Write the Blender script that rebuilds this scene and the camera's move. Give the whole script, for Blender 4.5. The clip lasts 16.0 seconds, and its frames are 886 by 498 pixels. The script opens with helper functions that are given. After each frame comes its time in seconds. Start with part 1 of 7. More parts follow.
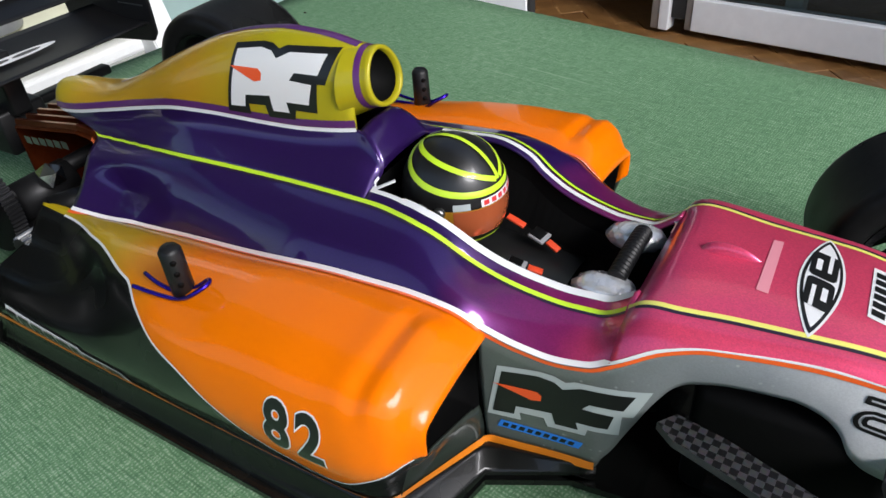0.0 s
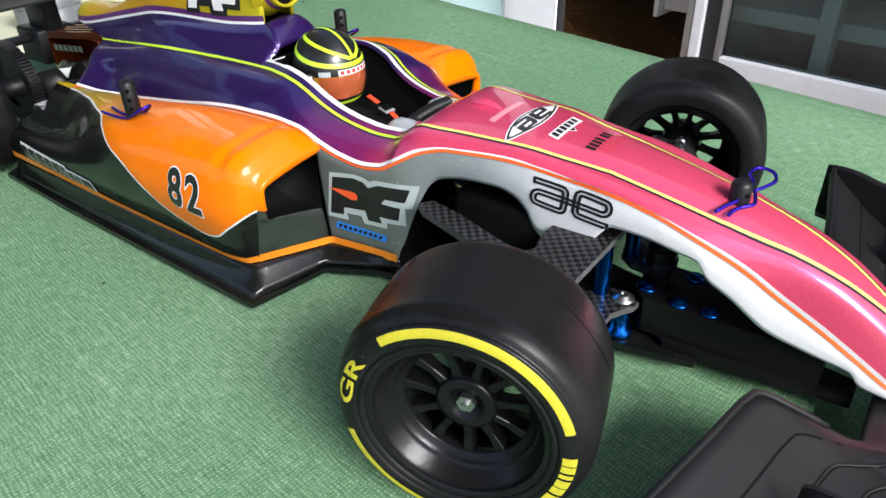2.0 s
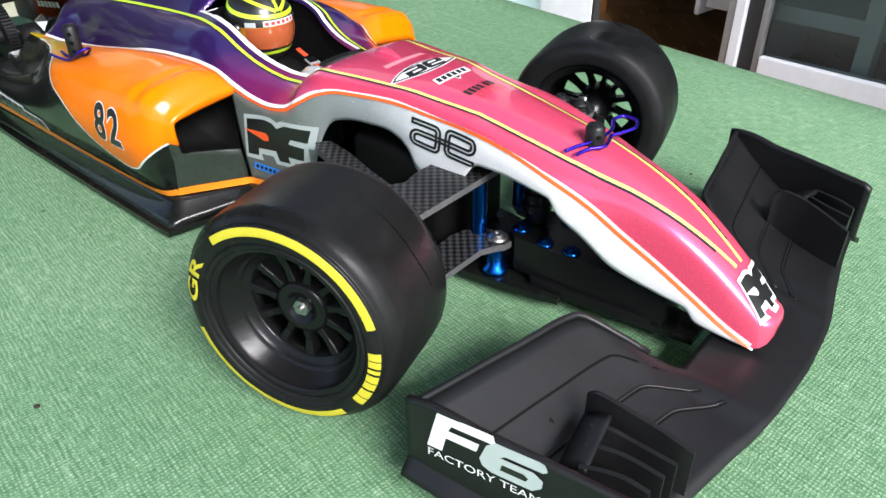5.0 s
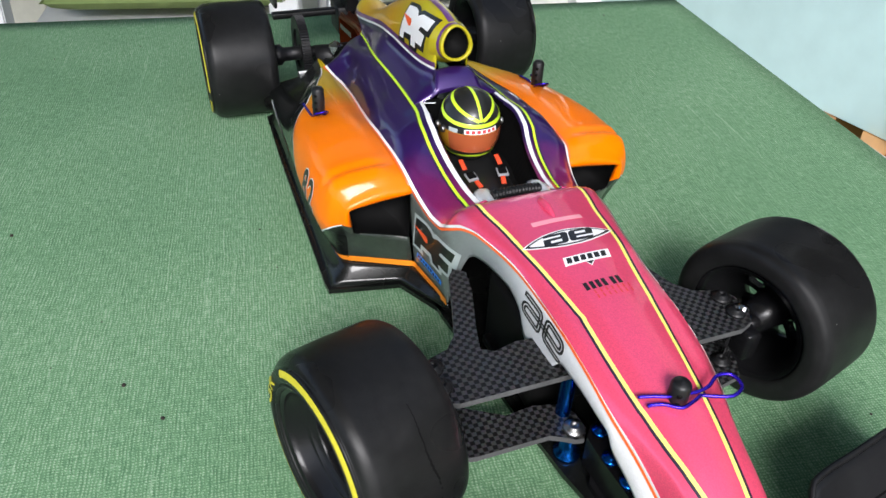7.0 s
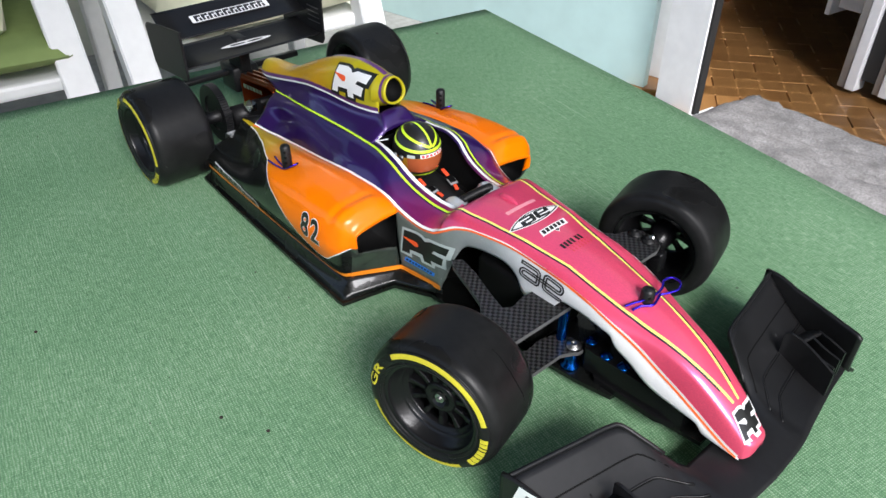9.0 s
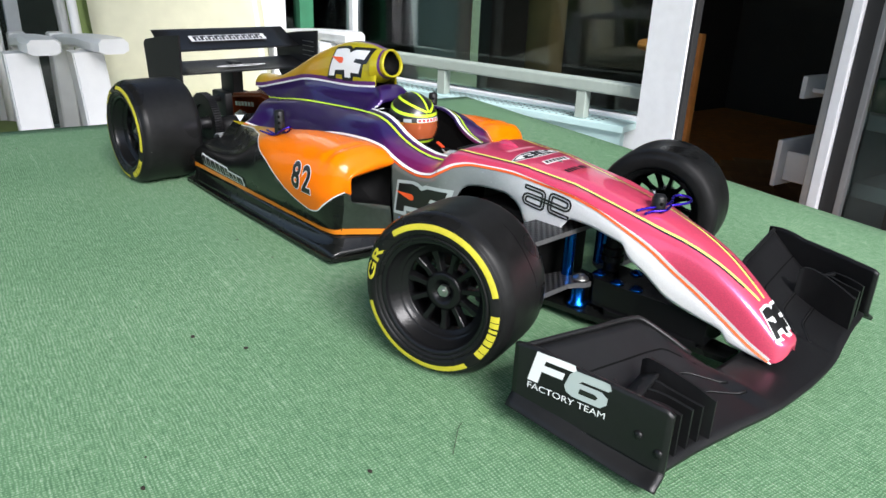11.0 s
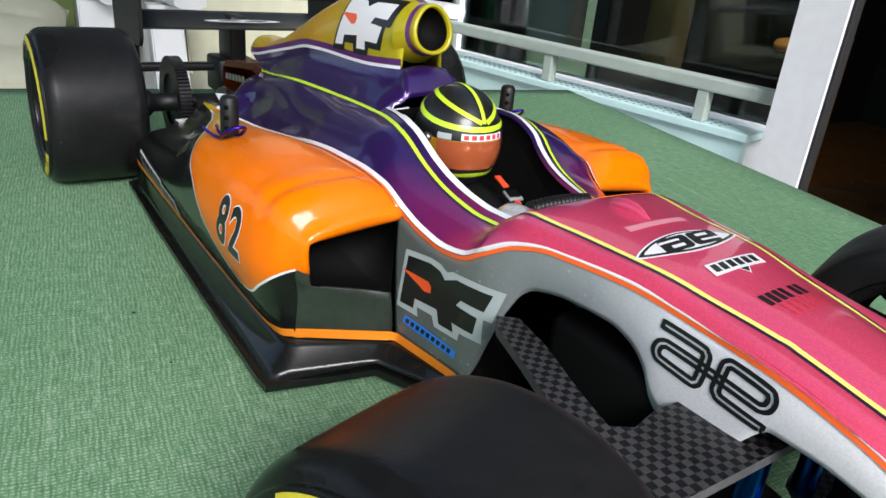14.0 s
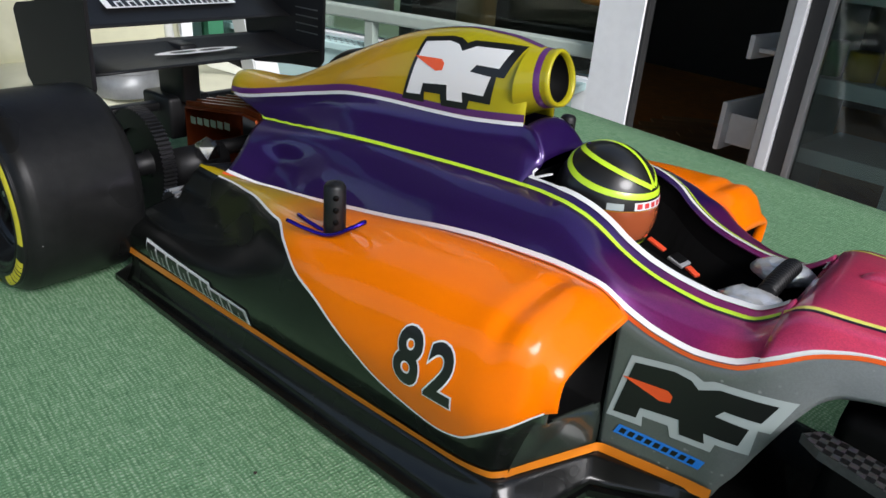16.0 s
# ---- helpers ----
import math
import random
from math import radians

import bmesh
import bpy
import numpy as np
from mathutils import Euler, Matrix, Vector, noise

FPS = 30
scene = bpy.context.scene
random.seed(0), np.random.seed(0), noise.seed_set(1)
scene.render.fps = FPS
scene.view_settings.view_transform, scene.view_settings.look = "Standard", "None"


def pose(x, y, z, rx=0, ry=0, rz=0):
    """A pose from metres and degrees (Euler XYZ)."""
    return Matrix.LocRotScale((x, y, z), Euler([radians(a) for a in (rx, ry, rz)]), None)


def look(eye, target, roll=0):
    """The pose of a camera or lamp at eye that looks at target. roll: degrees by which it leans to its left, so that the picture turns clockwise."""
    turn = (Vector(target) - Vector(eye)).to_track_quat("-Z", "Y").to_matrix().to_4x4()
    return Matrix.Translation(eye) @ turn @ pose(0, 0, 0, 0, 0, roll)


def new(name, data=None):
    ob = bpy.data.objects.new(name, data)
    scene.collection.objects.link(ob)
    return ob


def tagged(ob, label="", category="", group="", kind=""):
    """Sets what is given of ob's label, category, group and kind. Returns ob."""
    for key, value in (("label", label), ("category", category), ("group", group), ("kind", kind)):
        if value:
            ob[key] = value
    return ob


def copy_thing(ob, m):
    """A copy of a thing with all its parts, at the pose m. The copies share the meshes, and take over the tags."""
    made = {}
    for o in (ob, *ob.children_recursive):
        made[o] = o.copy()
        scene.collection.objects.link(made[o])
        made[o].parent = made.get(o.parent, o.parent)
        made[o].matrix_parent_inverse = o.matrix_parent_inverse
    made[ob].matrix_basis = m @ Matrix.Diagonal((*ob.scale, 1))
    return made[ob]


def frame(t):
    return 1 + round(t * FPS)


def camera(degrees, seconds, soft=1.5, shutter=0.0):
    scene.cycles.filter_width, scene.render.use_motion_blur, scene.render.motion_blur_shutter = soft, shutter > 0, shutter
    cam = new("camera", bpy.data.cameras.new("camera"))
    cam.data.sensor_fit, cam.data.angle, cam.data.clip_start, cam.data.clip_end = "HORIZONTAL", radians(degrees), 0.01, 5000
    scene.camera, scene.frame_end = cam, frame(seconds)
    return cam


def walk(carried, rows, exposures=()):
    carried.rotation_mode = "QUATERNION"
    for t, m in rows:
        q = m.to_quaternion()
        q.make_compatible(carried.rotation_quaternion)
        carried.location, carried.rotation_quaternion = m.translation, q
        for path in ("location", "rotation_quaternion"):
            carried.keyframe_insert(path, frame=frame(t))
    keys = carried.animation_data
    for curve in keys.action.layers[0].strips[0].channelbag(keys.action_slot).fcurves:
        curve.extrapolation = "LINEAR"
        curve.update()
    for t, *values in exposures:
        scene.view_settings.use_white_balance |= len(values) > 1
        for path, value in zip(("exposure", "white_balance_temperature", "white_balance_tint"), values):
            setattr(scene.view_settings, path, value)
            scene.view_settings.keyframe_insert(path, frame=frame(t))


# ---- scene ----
cam = camera(63.51, 16.0)
PATH = [
    (0, (0.23661, -0.13130, 0.15937), (0.14760, 0.00182, 0.03956), -4.98),
    (0.5, (0.26011, -0.14292, 0.15732), (0.16149, -0.01228, 0.04239), -4.02),
    (1, (0.28670, -0.15792, 0.15699), (0.18301, -0.02837, 0.04535), -2.76),
    (1.5, (0.31719, -0.17611, 0.15589), (0.21451, -0.04347, 0.04696), -2.42),
    (2, (0.34121, -0.18237, 0.14919), (0.24071, -0.04805, 0.04030), -1.52),
    (2.5, (0.35778, -0.18565, 0.14031), (0.25751, -0.04990, 0.03298), -3.05),
    (3, (0.37294, -0.18555, 0.12749), (0.27545, -0.04854, 0.01921), -4.08),
    (3.2, (0.38254, -0.18569, 0.12249), (0.28595, -0.04830, 0.01388), -4.44),
    (5.3, (0.39996, -0.16073, 0.14671), (0.28407, -0.04103, 0.03607), 0.95),
    (5.5, (0.42829, -0.12848, 0.15193), (0.29548, -0.03014, 0.03929), 1.78),
    (6, (0.43418, -0.06156, 0.17739), (0.27692, -0.02174, 0.06041), 0.68),
    (6.5, (0.42208, -0.08707, 0.19382), (0.26461, -0.04093, 0.07948), 1.03),
    (7, (0.40470, -0.10704, 0.19859), (0.25535, -0.04854, 0.07912), 2.09),
    (7.5, (0.39579, -0.13741, 0.20378), (0.25532, -0.06572, 0.08078), 0.65),
    (8, (0.39674, -0.16563, 0.22163), (0.26584, -0.07722, 0.09896), -1.17),
    (8.5, (0.40485, -0.18259, 0.23990), (0.28058, -0.08822, 0.11479), -0.83),
    (8.7, (0.41241, -0.19329, 0.24946), (0.28951, -0.09535, 0.12575), -0.65),
    (10.8, (0.45228, -0.24924, 0.15401), (0.31918, -0.12167, 0.07651), 2.38),
    (11, (0.44486, -0.24678, 0.13960), (0.30937, -0.11946, 0.06590), 2.25),
    (11.5, (0.42653, -0.22348, 0.11235), (0.28663, -0.09991, 0.04052), 2.14),
    (12, (0.38693, -0.18544, 0.10947), (0.24098, -0.07042, 0.03552), 2.73),
    (12.5, (0.37057, -0.16252, 0.11004), (0.22073, -0.05374, 0.03445), 3.41),
    (13, (0.35761, -0.13889, 0.11124), (0.20663, -0.03324, 0.03350), 4.38),
    (13.5, (0.34552, -0.12255, 0.11369), (0.19403, -0.01857, 0.03469), 4.72),
    (14, (0.32462, -0.12302, 0.11543), (0.17564, -0.01601, 0.03572), 5.69),
    (14.5, (0.29868, -0.13358, 0.11974), (0.16115, -0.01684, 0.03338), 6.86),
    (15, (0.27845, -0.14765, 0.12014), (0.15071, -0.02169, 0.03173), 6.97),
    (15.5, (0.25418, -0.15234, 0.11976), (0.13272, -0.01848, 0.03416), 5.66),
    (16, (0.23192, -0.16435, 0.12650), (0.11915, -0.02272, 0.04149), 4.45),
]
EXPOSURES = [(0.0, 0.3), (1.0, 0.45), (1.5, 0.65), (2.0, 0.85), (2.5, 1.07), (3.0, 1.18), (5.5, 0.97), (6.5, 0.75), (8.7, 0.62), (11.0, 0.75), (12.5, 0.78), (13.5, 0.6), (14.5, 0.45), (16.0, 0.25)]
walk(cam, [(t, look(eye, target, roll)) for t, eye, target, roll in PATH], EXPOSURES)

# ---------------------------------------------------------------- light
world = bpy.data.worlds.new("sky")
scene.world = world
world.use_nodes = True
wn = world.node_tree.nodes
wl = world.node_tree.links
sky = wn.new("ShaderNodeTexSky")
sky.sky_type = "NISHITA"
sky.sun_disc = False
sky.sun_elevation = radians(42)
sky.sun_rotation = radians(108)
sky.air_density, sky.dust_density, sky.ozone_density = 1.0, 2.0, 1.0
wl.new(sky.outputs[0], wn["Background"].inputs[0])
wn["Background"].inputs[1].default_value = 0.15
sun = new("sun", bpy.data.lights.new("sun", "SUN"))
sun.data.energy, sun.data.angle, sun.data.color = 5.0, radians(32), (0.965, 0.96, 1.0)
sun.matrix_world = look((2.6, -0.85, 2.3), (0.1, 0.0, 0.0))

# ---------------------------------------------------------------- materials
def mat(name, base, rough=0.5, metal=0.0, coat=0.0, spec=0.5, grain=0.0, grain_scale=400.0, bump=0.0, bump_scale=800.0, coat_rough=0.04, specks=0.0):
    """A surface with a little grain in colour and relief at two scales; scales are per metre."""
    m = bpy.data.materials.new(name)
    m.use_nodes = True
    n, l = m.node_tree.nodes, m.node_tree.links
    p = n["Principled BSDF"]
    p.inputs["Base Color"].default_value = (*base, 1)
    p.inputs["Roughness"].default_value = rough
    p.inputs["Metallic"].default_value = metal
    p.inputs["Specular IOR Level"].default_value = spec
    p.inputs["Coat Weight"].default_value = coat
    p.inputs["Coat Roughness"].default_value = coat_rough
    co = n.new("ShaderNodeTexCoord")
    if grain > 0:
        a, b, mix = n.new("ShaderNodeTexNoise"), n.new("ShaderNodeTexNoise"), n.new("ShaderNodeMix")
        a.inputs["Scale"].default_value, b.inputs["Scale"].default_value = grain_scale, grain_scale / 9
        a.inputs["Detail"].default_value = 6
        mul = n.new("ShaderNodeMath"); mul.operation = "MULTIPLY"
        l.new(co.outputs["Object"], a.inputs["Vector"]); l.new(co.outputs["Object"], b.inputs["Vector"])
        l.new(a.outputs["Fac"], mul.inputs[0]); l.new(b.outputs["Fac"], mul.inputs[1])
        ramp = n.new("ShaderNodeMapRange")
        ramp.inputs["From Min"].default_value, ramp.inputs["From Max"].default_value = 0.1, 0.45
        l.new(mul.outputs[0], ramp.inputs["Value"])
        mix.data_type = "RGBA"
        mix.inputs["A"].default_value = (*[max(0, c * (1 - grain)) for c in base], 1)
        mix.inputs["B"].default_value = (*[min(1, c * (1 + grain)) for c in base], 1)
        l.new(ramp.outputs[0], mix.inputs["Factor"])
        out = mix.outputs["Result"]
        if specks > 0:
            v, lt, mx, wob = n.new("ShaderNodeTexVoronoi"), n.new("ShaderNodeMapRange"), n.new("ShaderNodeMix"), n.new("ShaderNodeTexNoise")
            v.inputs["Scale"].default_value, v.inputs["Randomness"].default_value = 170, 1.0
            wob.inputs["Scale"].default_value = 55
            lt.inputs["From Min"].default_value, lt.inputs["From Max"].default_value = 0.05, 0.015
            both_of = n.new("ShaderNodeMath"); both_of.operation = "MULTIPLY"
            gate = n.new("ShaderNodeMapRange"); gate.inputs["From Min"].default_value, gate.inputs["From Max"].default_value = 0.52, 0.56
            l.new(co.outputs["Object"], v.inputs["Vector"]); l.new(co.outputs["Object"], wob.inputs["Vector"])
            l.new(v.outputs["Distance"], lt.inputs["Value"]); l.new(wob.outputs["Fac"], gate.inputs["Value"])
            l.new(lt.outputs[0], both_of.inputs[0]); l.new(gate.outputs[0], both_of.inputs[1])
            mx.data_type = "RGBA"
            mx.inputs["B"].default_value = (specks, specks, specks * 0.95, 1)
            l.new(both_of.outputs[0], mx.inputs["Factor"]); l.new(out, mx.inputs["A"])
            out = mx.outputs["Result"]
        l.new(out, p.inputs["Base Color"])
        rr = n.new("ShaderNodeMapRange")
        rr.inputs["To Min"].default_value, rr.inputs["To Max"].default_value = max(0.02, rough - (0.2 if specks else 0.08)), min(1, rough + (0.2 if specks else 0.08))
        if specks > 0:
            rr.inputs["From Min"].default_value, rr.inputs["From Max"].default_value = 0.33, 0.67
        l.new(b.outputs["Fac"], rr.inputs["Value"]); l.new(rr.outputs[0], p.inputs["Roughness"])
    if bump > 0:
        t, b = n.new("ShaderNodeTexNoise"), n.new("ShaderNodeBump")
        t.inputs["Scale"].default_value, t.inputs["Detail"].default_value = bump_scale, 4
        b.inputs["Strength"].default_value, b.inputs["Distance"].default_value = bump, 0.3 / bump_scale
        l.new(co.outputs["Object"], t.inputs["Vector"]); l.new(t.outputs["Fac"], b.inputs["Height"]); l.new(b.outputs[0], p.inputs["Normal"])
    return m


def fade(m, stops, axis="X", lo=0.0, hi=0.36, flake=0.0, dust=0.0):
    """Sprayed paint that changes colour along the car: stops of (position 0..1, rgb); flake adds fine metallic speckle."""
    n, l = m.node_tree.nodes, m.node_tree.links
    p = n["Principled BSDF"]
    co, sep, mr, cr = n.new("ShaderNodeTexCoord"), n.new("ShaderNodeSeparateXYZ"), n.new("ShaderNodeMapRange"), n.new("ShaderNodeValToRGB")
    mr.inputs["From Min"].default_value, mr.inputs["From Max"].default_value = lo, hi
    nz = n.new("ShaderNodeTexNoise"); nz.inputs["Scale"].default_value = 90
    add = n.new("ShaderNodeMath"); add.operation = "MULTIPLY_ADD"; add.inputs[1].default_value = 0.05; 
    l.new(co.outputs["Object"], sep.inputs[0]); l.new(co.outputs["Object"], nz.inputs["Vector"])
    l.new(sep.outputs[axis], mr.inputs["Value"]); l.new(nz.outputs["Fac"], add.inputs[0]); l.new(mr.outputs[0], add.inputs[2]); l.new(add.outputs[0], cr.inputs["Fac"])
    while len(cr.color_ramp.elements) < len(stops):
        cr.color_ramp.elements.new(0.5)
    for e, (pos, c) in zip(cr.color_ramp.elements, stops):
        e.position, e.color = pos, (*c, 1)
    out = cr.outputs["Color"]
    if flake > 0:
        v, hs = n.new("ShaderNodeTexVoronoi"), n.new("ShaderNodeMix")
        v.inputs["Scale"].default_value = 3500
        hs.data_type, hs.blend_type = "RGBA", "MULTIPLY"
        hs.inputs["Factor"].default_value = flake
        bw = n.new("ShaderNodeMapRange"); bw.inputs["To Min"].default_value, bw.inputs["To Max"].default_value = 0.4, 1.6
        s2 = n.new("ShaderNodeSeparateColor"); l.new(v.outputs["Color"], s2.inputs[0]); l.new(s2.outputs[0], bw.inputs["Value"])
        l.new(co.outputs["Object"], v.inputs["Vector"])
        l.new(out, hs.inputs["A"]); l.new(bw.outputs[0], hs.inputs["B"])
        out = hs.outputs["Result"]
    if dust > 0:
        v, near, patch, gate, both_of, mx = (n.new("ShaderNode" + k) for k in ("TexVoronoi", "MapRange", "TexNoise", "MapRange", "Math", "Mix"))
        v.inputs["Scale"].default_value, patch.inputs["Scale"].default_value = 420, 60
        near.inputs["From Min"].default_value, near.inputs["From Max"].default_value = 0.20, 0.08
        gate.inputs["From Min"].default_value, gate.inputs["From Max"].default_value = 0.46, 0.66
        gate.inputs["To Max"].default_value = dust
        both_of.operation, mx.data_type = "MULTIPLY", "RGBA"
        mx.inputs["B"].default_value = (0.75, 0.76, 0.74, 1)
        l.new(co.outputs["Object"], v.inputs["Vector"]); l.new(co.outputs["Object"], patch.inputs["Vector"])
        l.new(v.outputs["Distance"], near.inputs["Value"]); l.new(patch.outputs["Fac"], gate.inputs["Value"])
        l.new(near.outputs[0], both_of.inputs[0]); l.new(gate.outputs[0], both_of.inputs[1])
        l.new(both_of.outputs[0], mx.inputs["Factor"]); l.new(out, mx.inputs["A"])
        out = mx.outputs["Result"]
    l.new(out, p.inputs["Base Color"])
    return m


PURPLE, MAGENTA, PINK = (0.024, 0.007, 0.080), (0.24, 0.016, 0.11), (0.78, 0.070, 0.150)
m_purple = fade(mat("purple_paint", PURPLE, 0.32, 0.3, 1.0), [(0.0, PURPLE), (0.495, PURPLE), (0.565, MAGENTA), (0.63, PINK), (1.0, (0.82, 0.09, 0.165))], flake=0.16)
m_purple.node_tree.nodes["Principled BSDF"].inputs["Specular Tint"].default_value = (0.62, 0.40, 1.0, 1)
m_purple.node_tree.nodes["Principled BSDF"].inputs["Specular IOR Level"].default_value = 0.9
m_yellow = fade(mat("mustard_paint", (0.5, 0.33, 0.01), 0.4, 0.1, 0.6, 0.3), [(0.0, (0.42, 0.40, 0.012)), (0.2, (0.52, 0.30, 0.012)), (0.6, (0.50, 0.27, 0.010)), (0.8, (0.44, 0.38, 0.010))], lo=-0.01, hi=0.14)
m_orange = fade(mat("orange_paint", (0.9, 0.2, 0.005), 0.36, 0.0, 0.42, 0.10, coat_rough=0.05), [(0.0, (0.40, 0.30, 0.008)), (0.30, (0.46, 0.28, 0.008)), (0.52, (0.86, 0.19, 0.0)), (1.0, (0.92, 0.18, 0.0))], lo=0.03, hi=0.18)
m_black_gloss = mat("black_gloss_paint", (0.006, 0.0065, 0.006), 0.26, 0.0, 0.28, 0.25, grain=0.4)
m_grey_white = fade(mat("grey_lexan", (0.2, 0.23, 0.2), 0.35, 0.0, 0.8), [(0.0, (0.060, 0.075, 0.065)), (0.35, (0.115, 0.13, 0.12)), (0.55, (0.28, 0.30, 0.31)), (0.68, (0.68, 0.69, 0.70)), (1.0, (0.80, 0.79, 0.78))], lo=0.15, hi=0.31, flake=0.10, dust=0.55)
m_darkgrey = mat("dark_green_grey_paint", (0.035, 0.045, 0.036), 0.35, 0.2, 1.0, grain=0.3)
m_white = mat("white_line", (0.78, 0.78, 0.78), 0.4, 0, 0.5)
m_lime = mat("lime_line", (0.55, 0.80, 0.03), 0.4, 0, 0.5)
m_neon = mat("yellow_line", (0.86, 0.80, 0.17), 0.4, 0, 0.5)
m_orange_line = mat("red_orange_line", (0.90, 0.13, 0.02), 0.4, 0, 0.5)
m_tape = mat("orange_tape", (0.85, 0.25, 0.015), 0.35, 0, 0.4, bump=0.2, bump_scale=900)
m_purple_line = mat("violet_line", (0.10, 0.02, 0.14), 0.4, 0, 0.5)
m_dark_line = mat("dark_line", (0.02, 0.012, 0.03), 0.4, 0, 0.5)
m_sticker_white = mat("sticker_white", (0.80, 0.80, 0.80), 0.45, 0, 0.3)
m_sticker_grey = mat("sticker_grey", (0.42, 0.47, 0.46), 0.45, 0, 0.3)
m_sticker_black = mat("sticker_black", (0.008, 0.008, 0.008), 0.4, 0, 0.3)
m_sticker_orange = mat("sticker_orange", (0.85, 0.10, 0.02), 0.4, 0, 0.3)
m_sticker_red = mat("sticker_red", (0.65, 0.04, 0.04), 0.4, 0, 0.3)
m_sticker_blue = mat("sticker_blue", (0.02, 0.22, 0.75), 0.4, 0, 0.3)
m_pale_pink = mat("pale_pink_mark", (0.80, 0.30, 0.36), 0.4, 0, 0.6)
m_tyre = mat("tyre_rubber", (0.0095, 0.0095, 0.0095), 0.38, 0, 0, 0.18, grain=0.35, grain_scale=260, bump=0.18, bump_scale=1500, specks=0.35)
m_tyre_yellow = mat("tyre_yellow_print", (0.54, 0.47, 0.028), 0.55, 0, 0, grain=0.12, grain_scale=900, bump=0.2, bump_scale=1500)
m_rim = mat("black_rim_plastic", (0.006, 0.006, 0.0065), 0.27, 0, 0, 0.25, bump=0.1)
m_plastic = mat("black_moulded_plastic", (0.0075, 0.0075, 0.008), 0.43, 0, 0, 0.38, grain=0.3, grain_scale=300, bump=0.25, bump_scale=2500)
m_satin = mat("satin_black_plastic", (0.007, 0.007, 0.0075), 0.45, 0, 0, 0.32, bump=0.3, bump_scale=2200)
# near-black with the darkness of openings, holes and grooves put into the colour
m_deep = mat("unlit_black", (0.003, 0.003, 0.003), 0.7, 0, 0, 0.1)
m_blue_alu = mat("blue_anodised_aluminium", (0.008, 0.13, 0.55), 0.25, 1.0)
m_violet_clip = mat("violet_blue_spring_wire", (0.05, 0.02, 0.50), 0.25, 0.9)
m_steel = mat("bright_steel", (0.62, 0.62, 0.62), 0.2, 1.0)
m_dull_steel = mat("dull_aluminium", (0.40, 0.40, 0.39), 0.38, 1.0, grain=0.15)
m_copper = mat("brown_orange_anodised_motor", (0.20, 0.040, 0.010), 0.3, 0.85, grain=0.2)
m_helmet = mat("matt_black_helmet", (0.012, 0.012, 0.012), 0.35, 0, 0.25)
m_visor = mat("orange_visor", (0.52, 0.125, 0.045), 0.12, 0.3, 1.0)
m_gold = mat("gold_helmet_band", (0.50, 0.24, 0.02), 0.3, 0.3, 0.6)
m_silver = mat("silver_glove_paint", (0.80, 0.80, 0.80), 0.24, 0.6, bump=1.0, bump_scale=420)


def carbon():
    """Woven carbon plate: woven squares about 1.6 mm."""
    m = mat("carbon_fibre_plate", (0.02, 0.02, 0.02), 0.45, 0.0, 0.06, 0.25, coat_rough=0.15)
    n, l = m.node_tree.nodes, m.node_tree.links
    p = n["Principled BSDF"]
    co, ck, mp = n.new("ShaderNodeTexCoord"), n.new("ShaderNodeTexChecker"), n.new("ShaderNodeMapping")
    mp.inputs["Rotation"].default_value = (0, 0, radians(4))
    ck.inputs["Scale"].default_value = 620
    ck.inputs["Color1"].default_value, ck.inputs["Color2"].default_value = (0.004, 0.004, 0.004, 1), (0.055, 0.055, 0.057, 1)
    mp.inputs["Location"].default_value = (0, 0, 0.0011)
    l.new(co.outputs["Object"], mp.inputs[0]); l.new(mp.outputs[0], ck.inputs["Vector"])
    nz, mx = n.new("ShaderNodeTexNoise"), n.new("ShaderNodeMix")
    nz.inputs["Scale"].default_value = 900
    mx.data_type, mx.blend_type = "RGBA", "MULTIPLY"
    mx.inputs["Factor"].default_value = 0.6
    l.new(co.outputs["Object"], nz.inputs["Vector"]); l.new(ck.outputs["Color"], mx.inputs["A"]); l.new(nz.outputs["Color"], mx.inputs["B"])
    l.new(mx.outputs["Result"], p.inputs["Base Color"])
    rr = n.new("ShaderNodeMapRange"); rr.inputs["To Min"].default_value, rr.inputs["To Max"].default_value = 0.28, 0.5
    l.new(ck.outputs["Fac"], rr.inputs["Value"]); l.new(rr.outputs[0], p.inputs["Roughness"])
    return m


m_carbon = carbon()
m_carbon_edge = mat("cut_carbon_edge", (0.075, 0.075, 0.076), 0.6, grain=0.3, grain_scale=900)


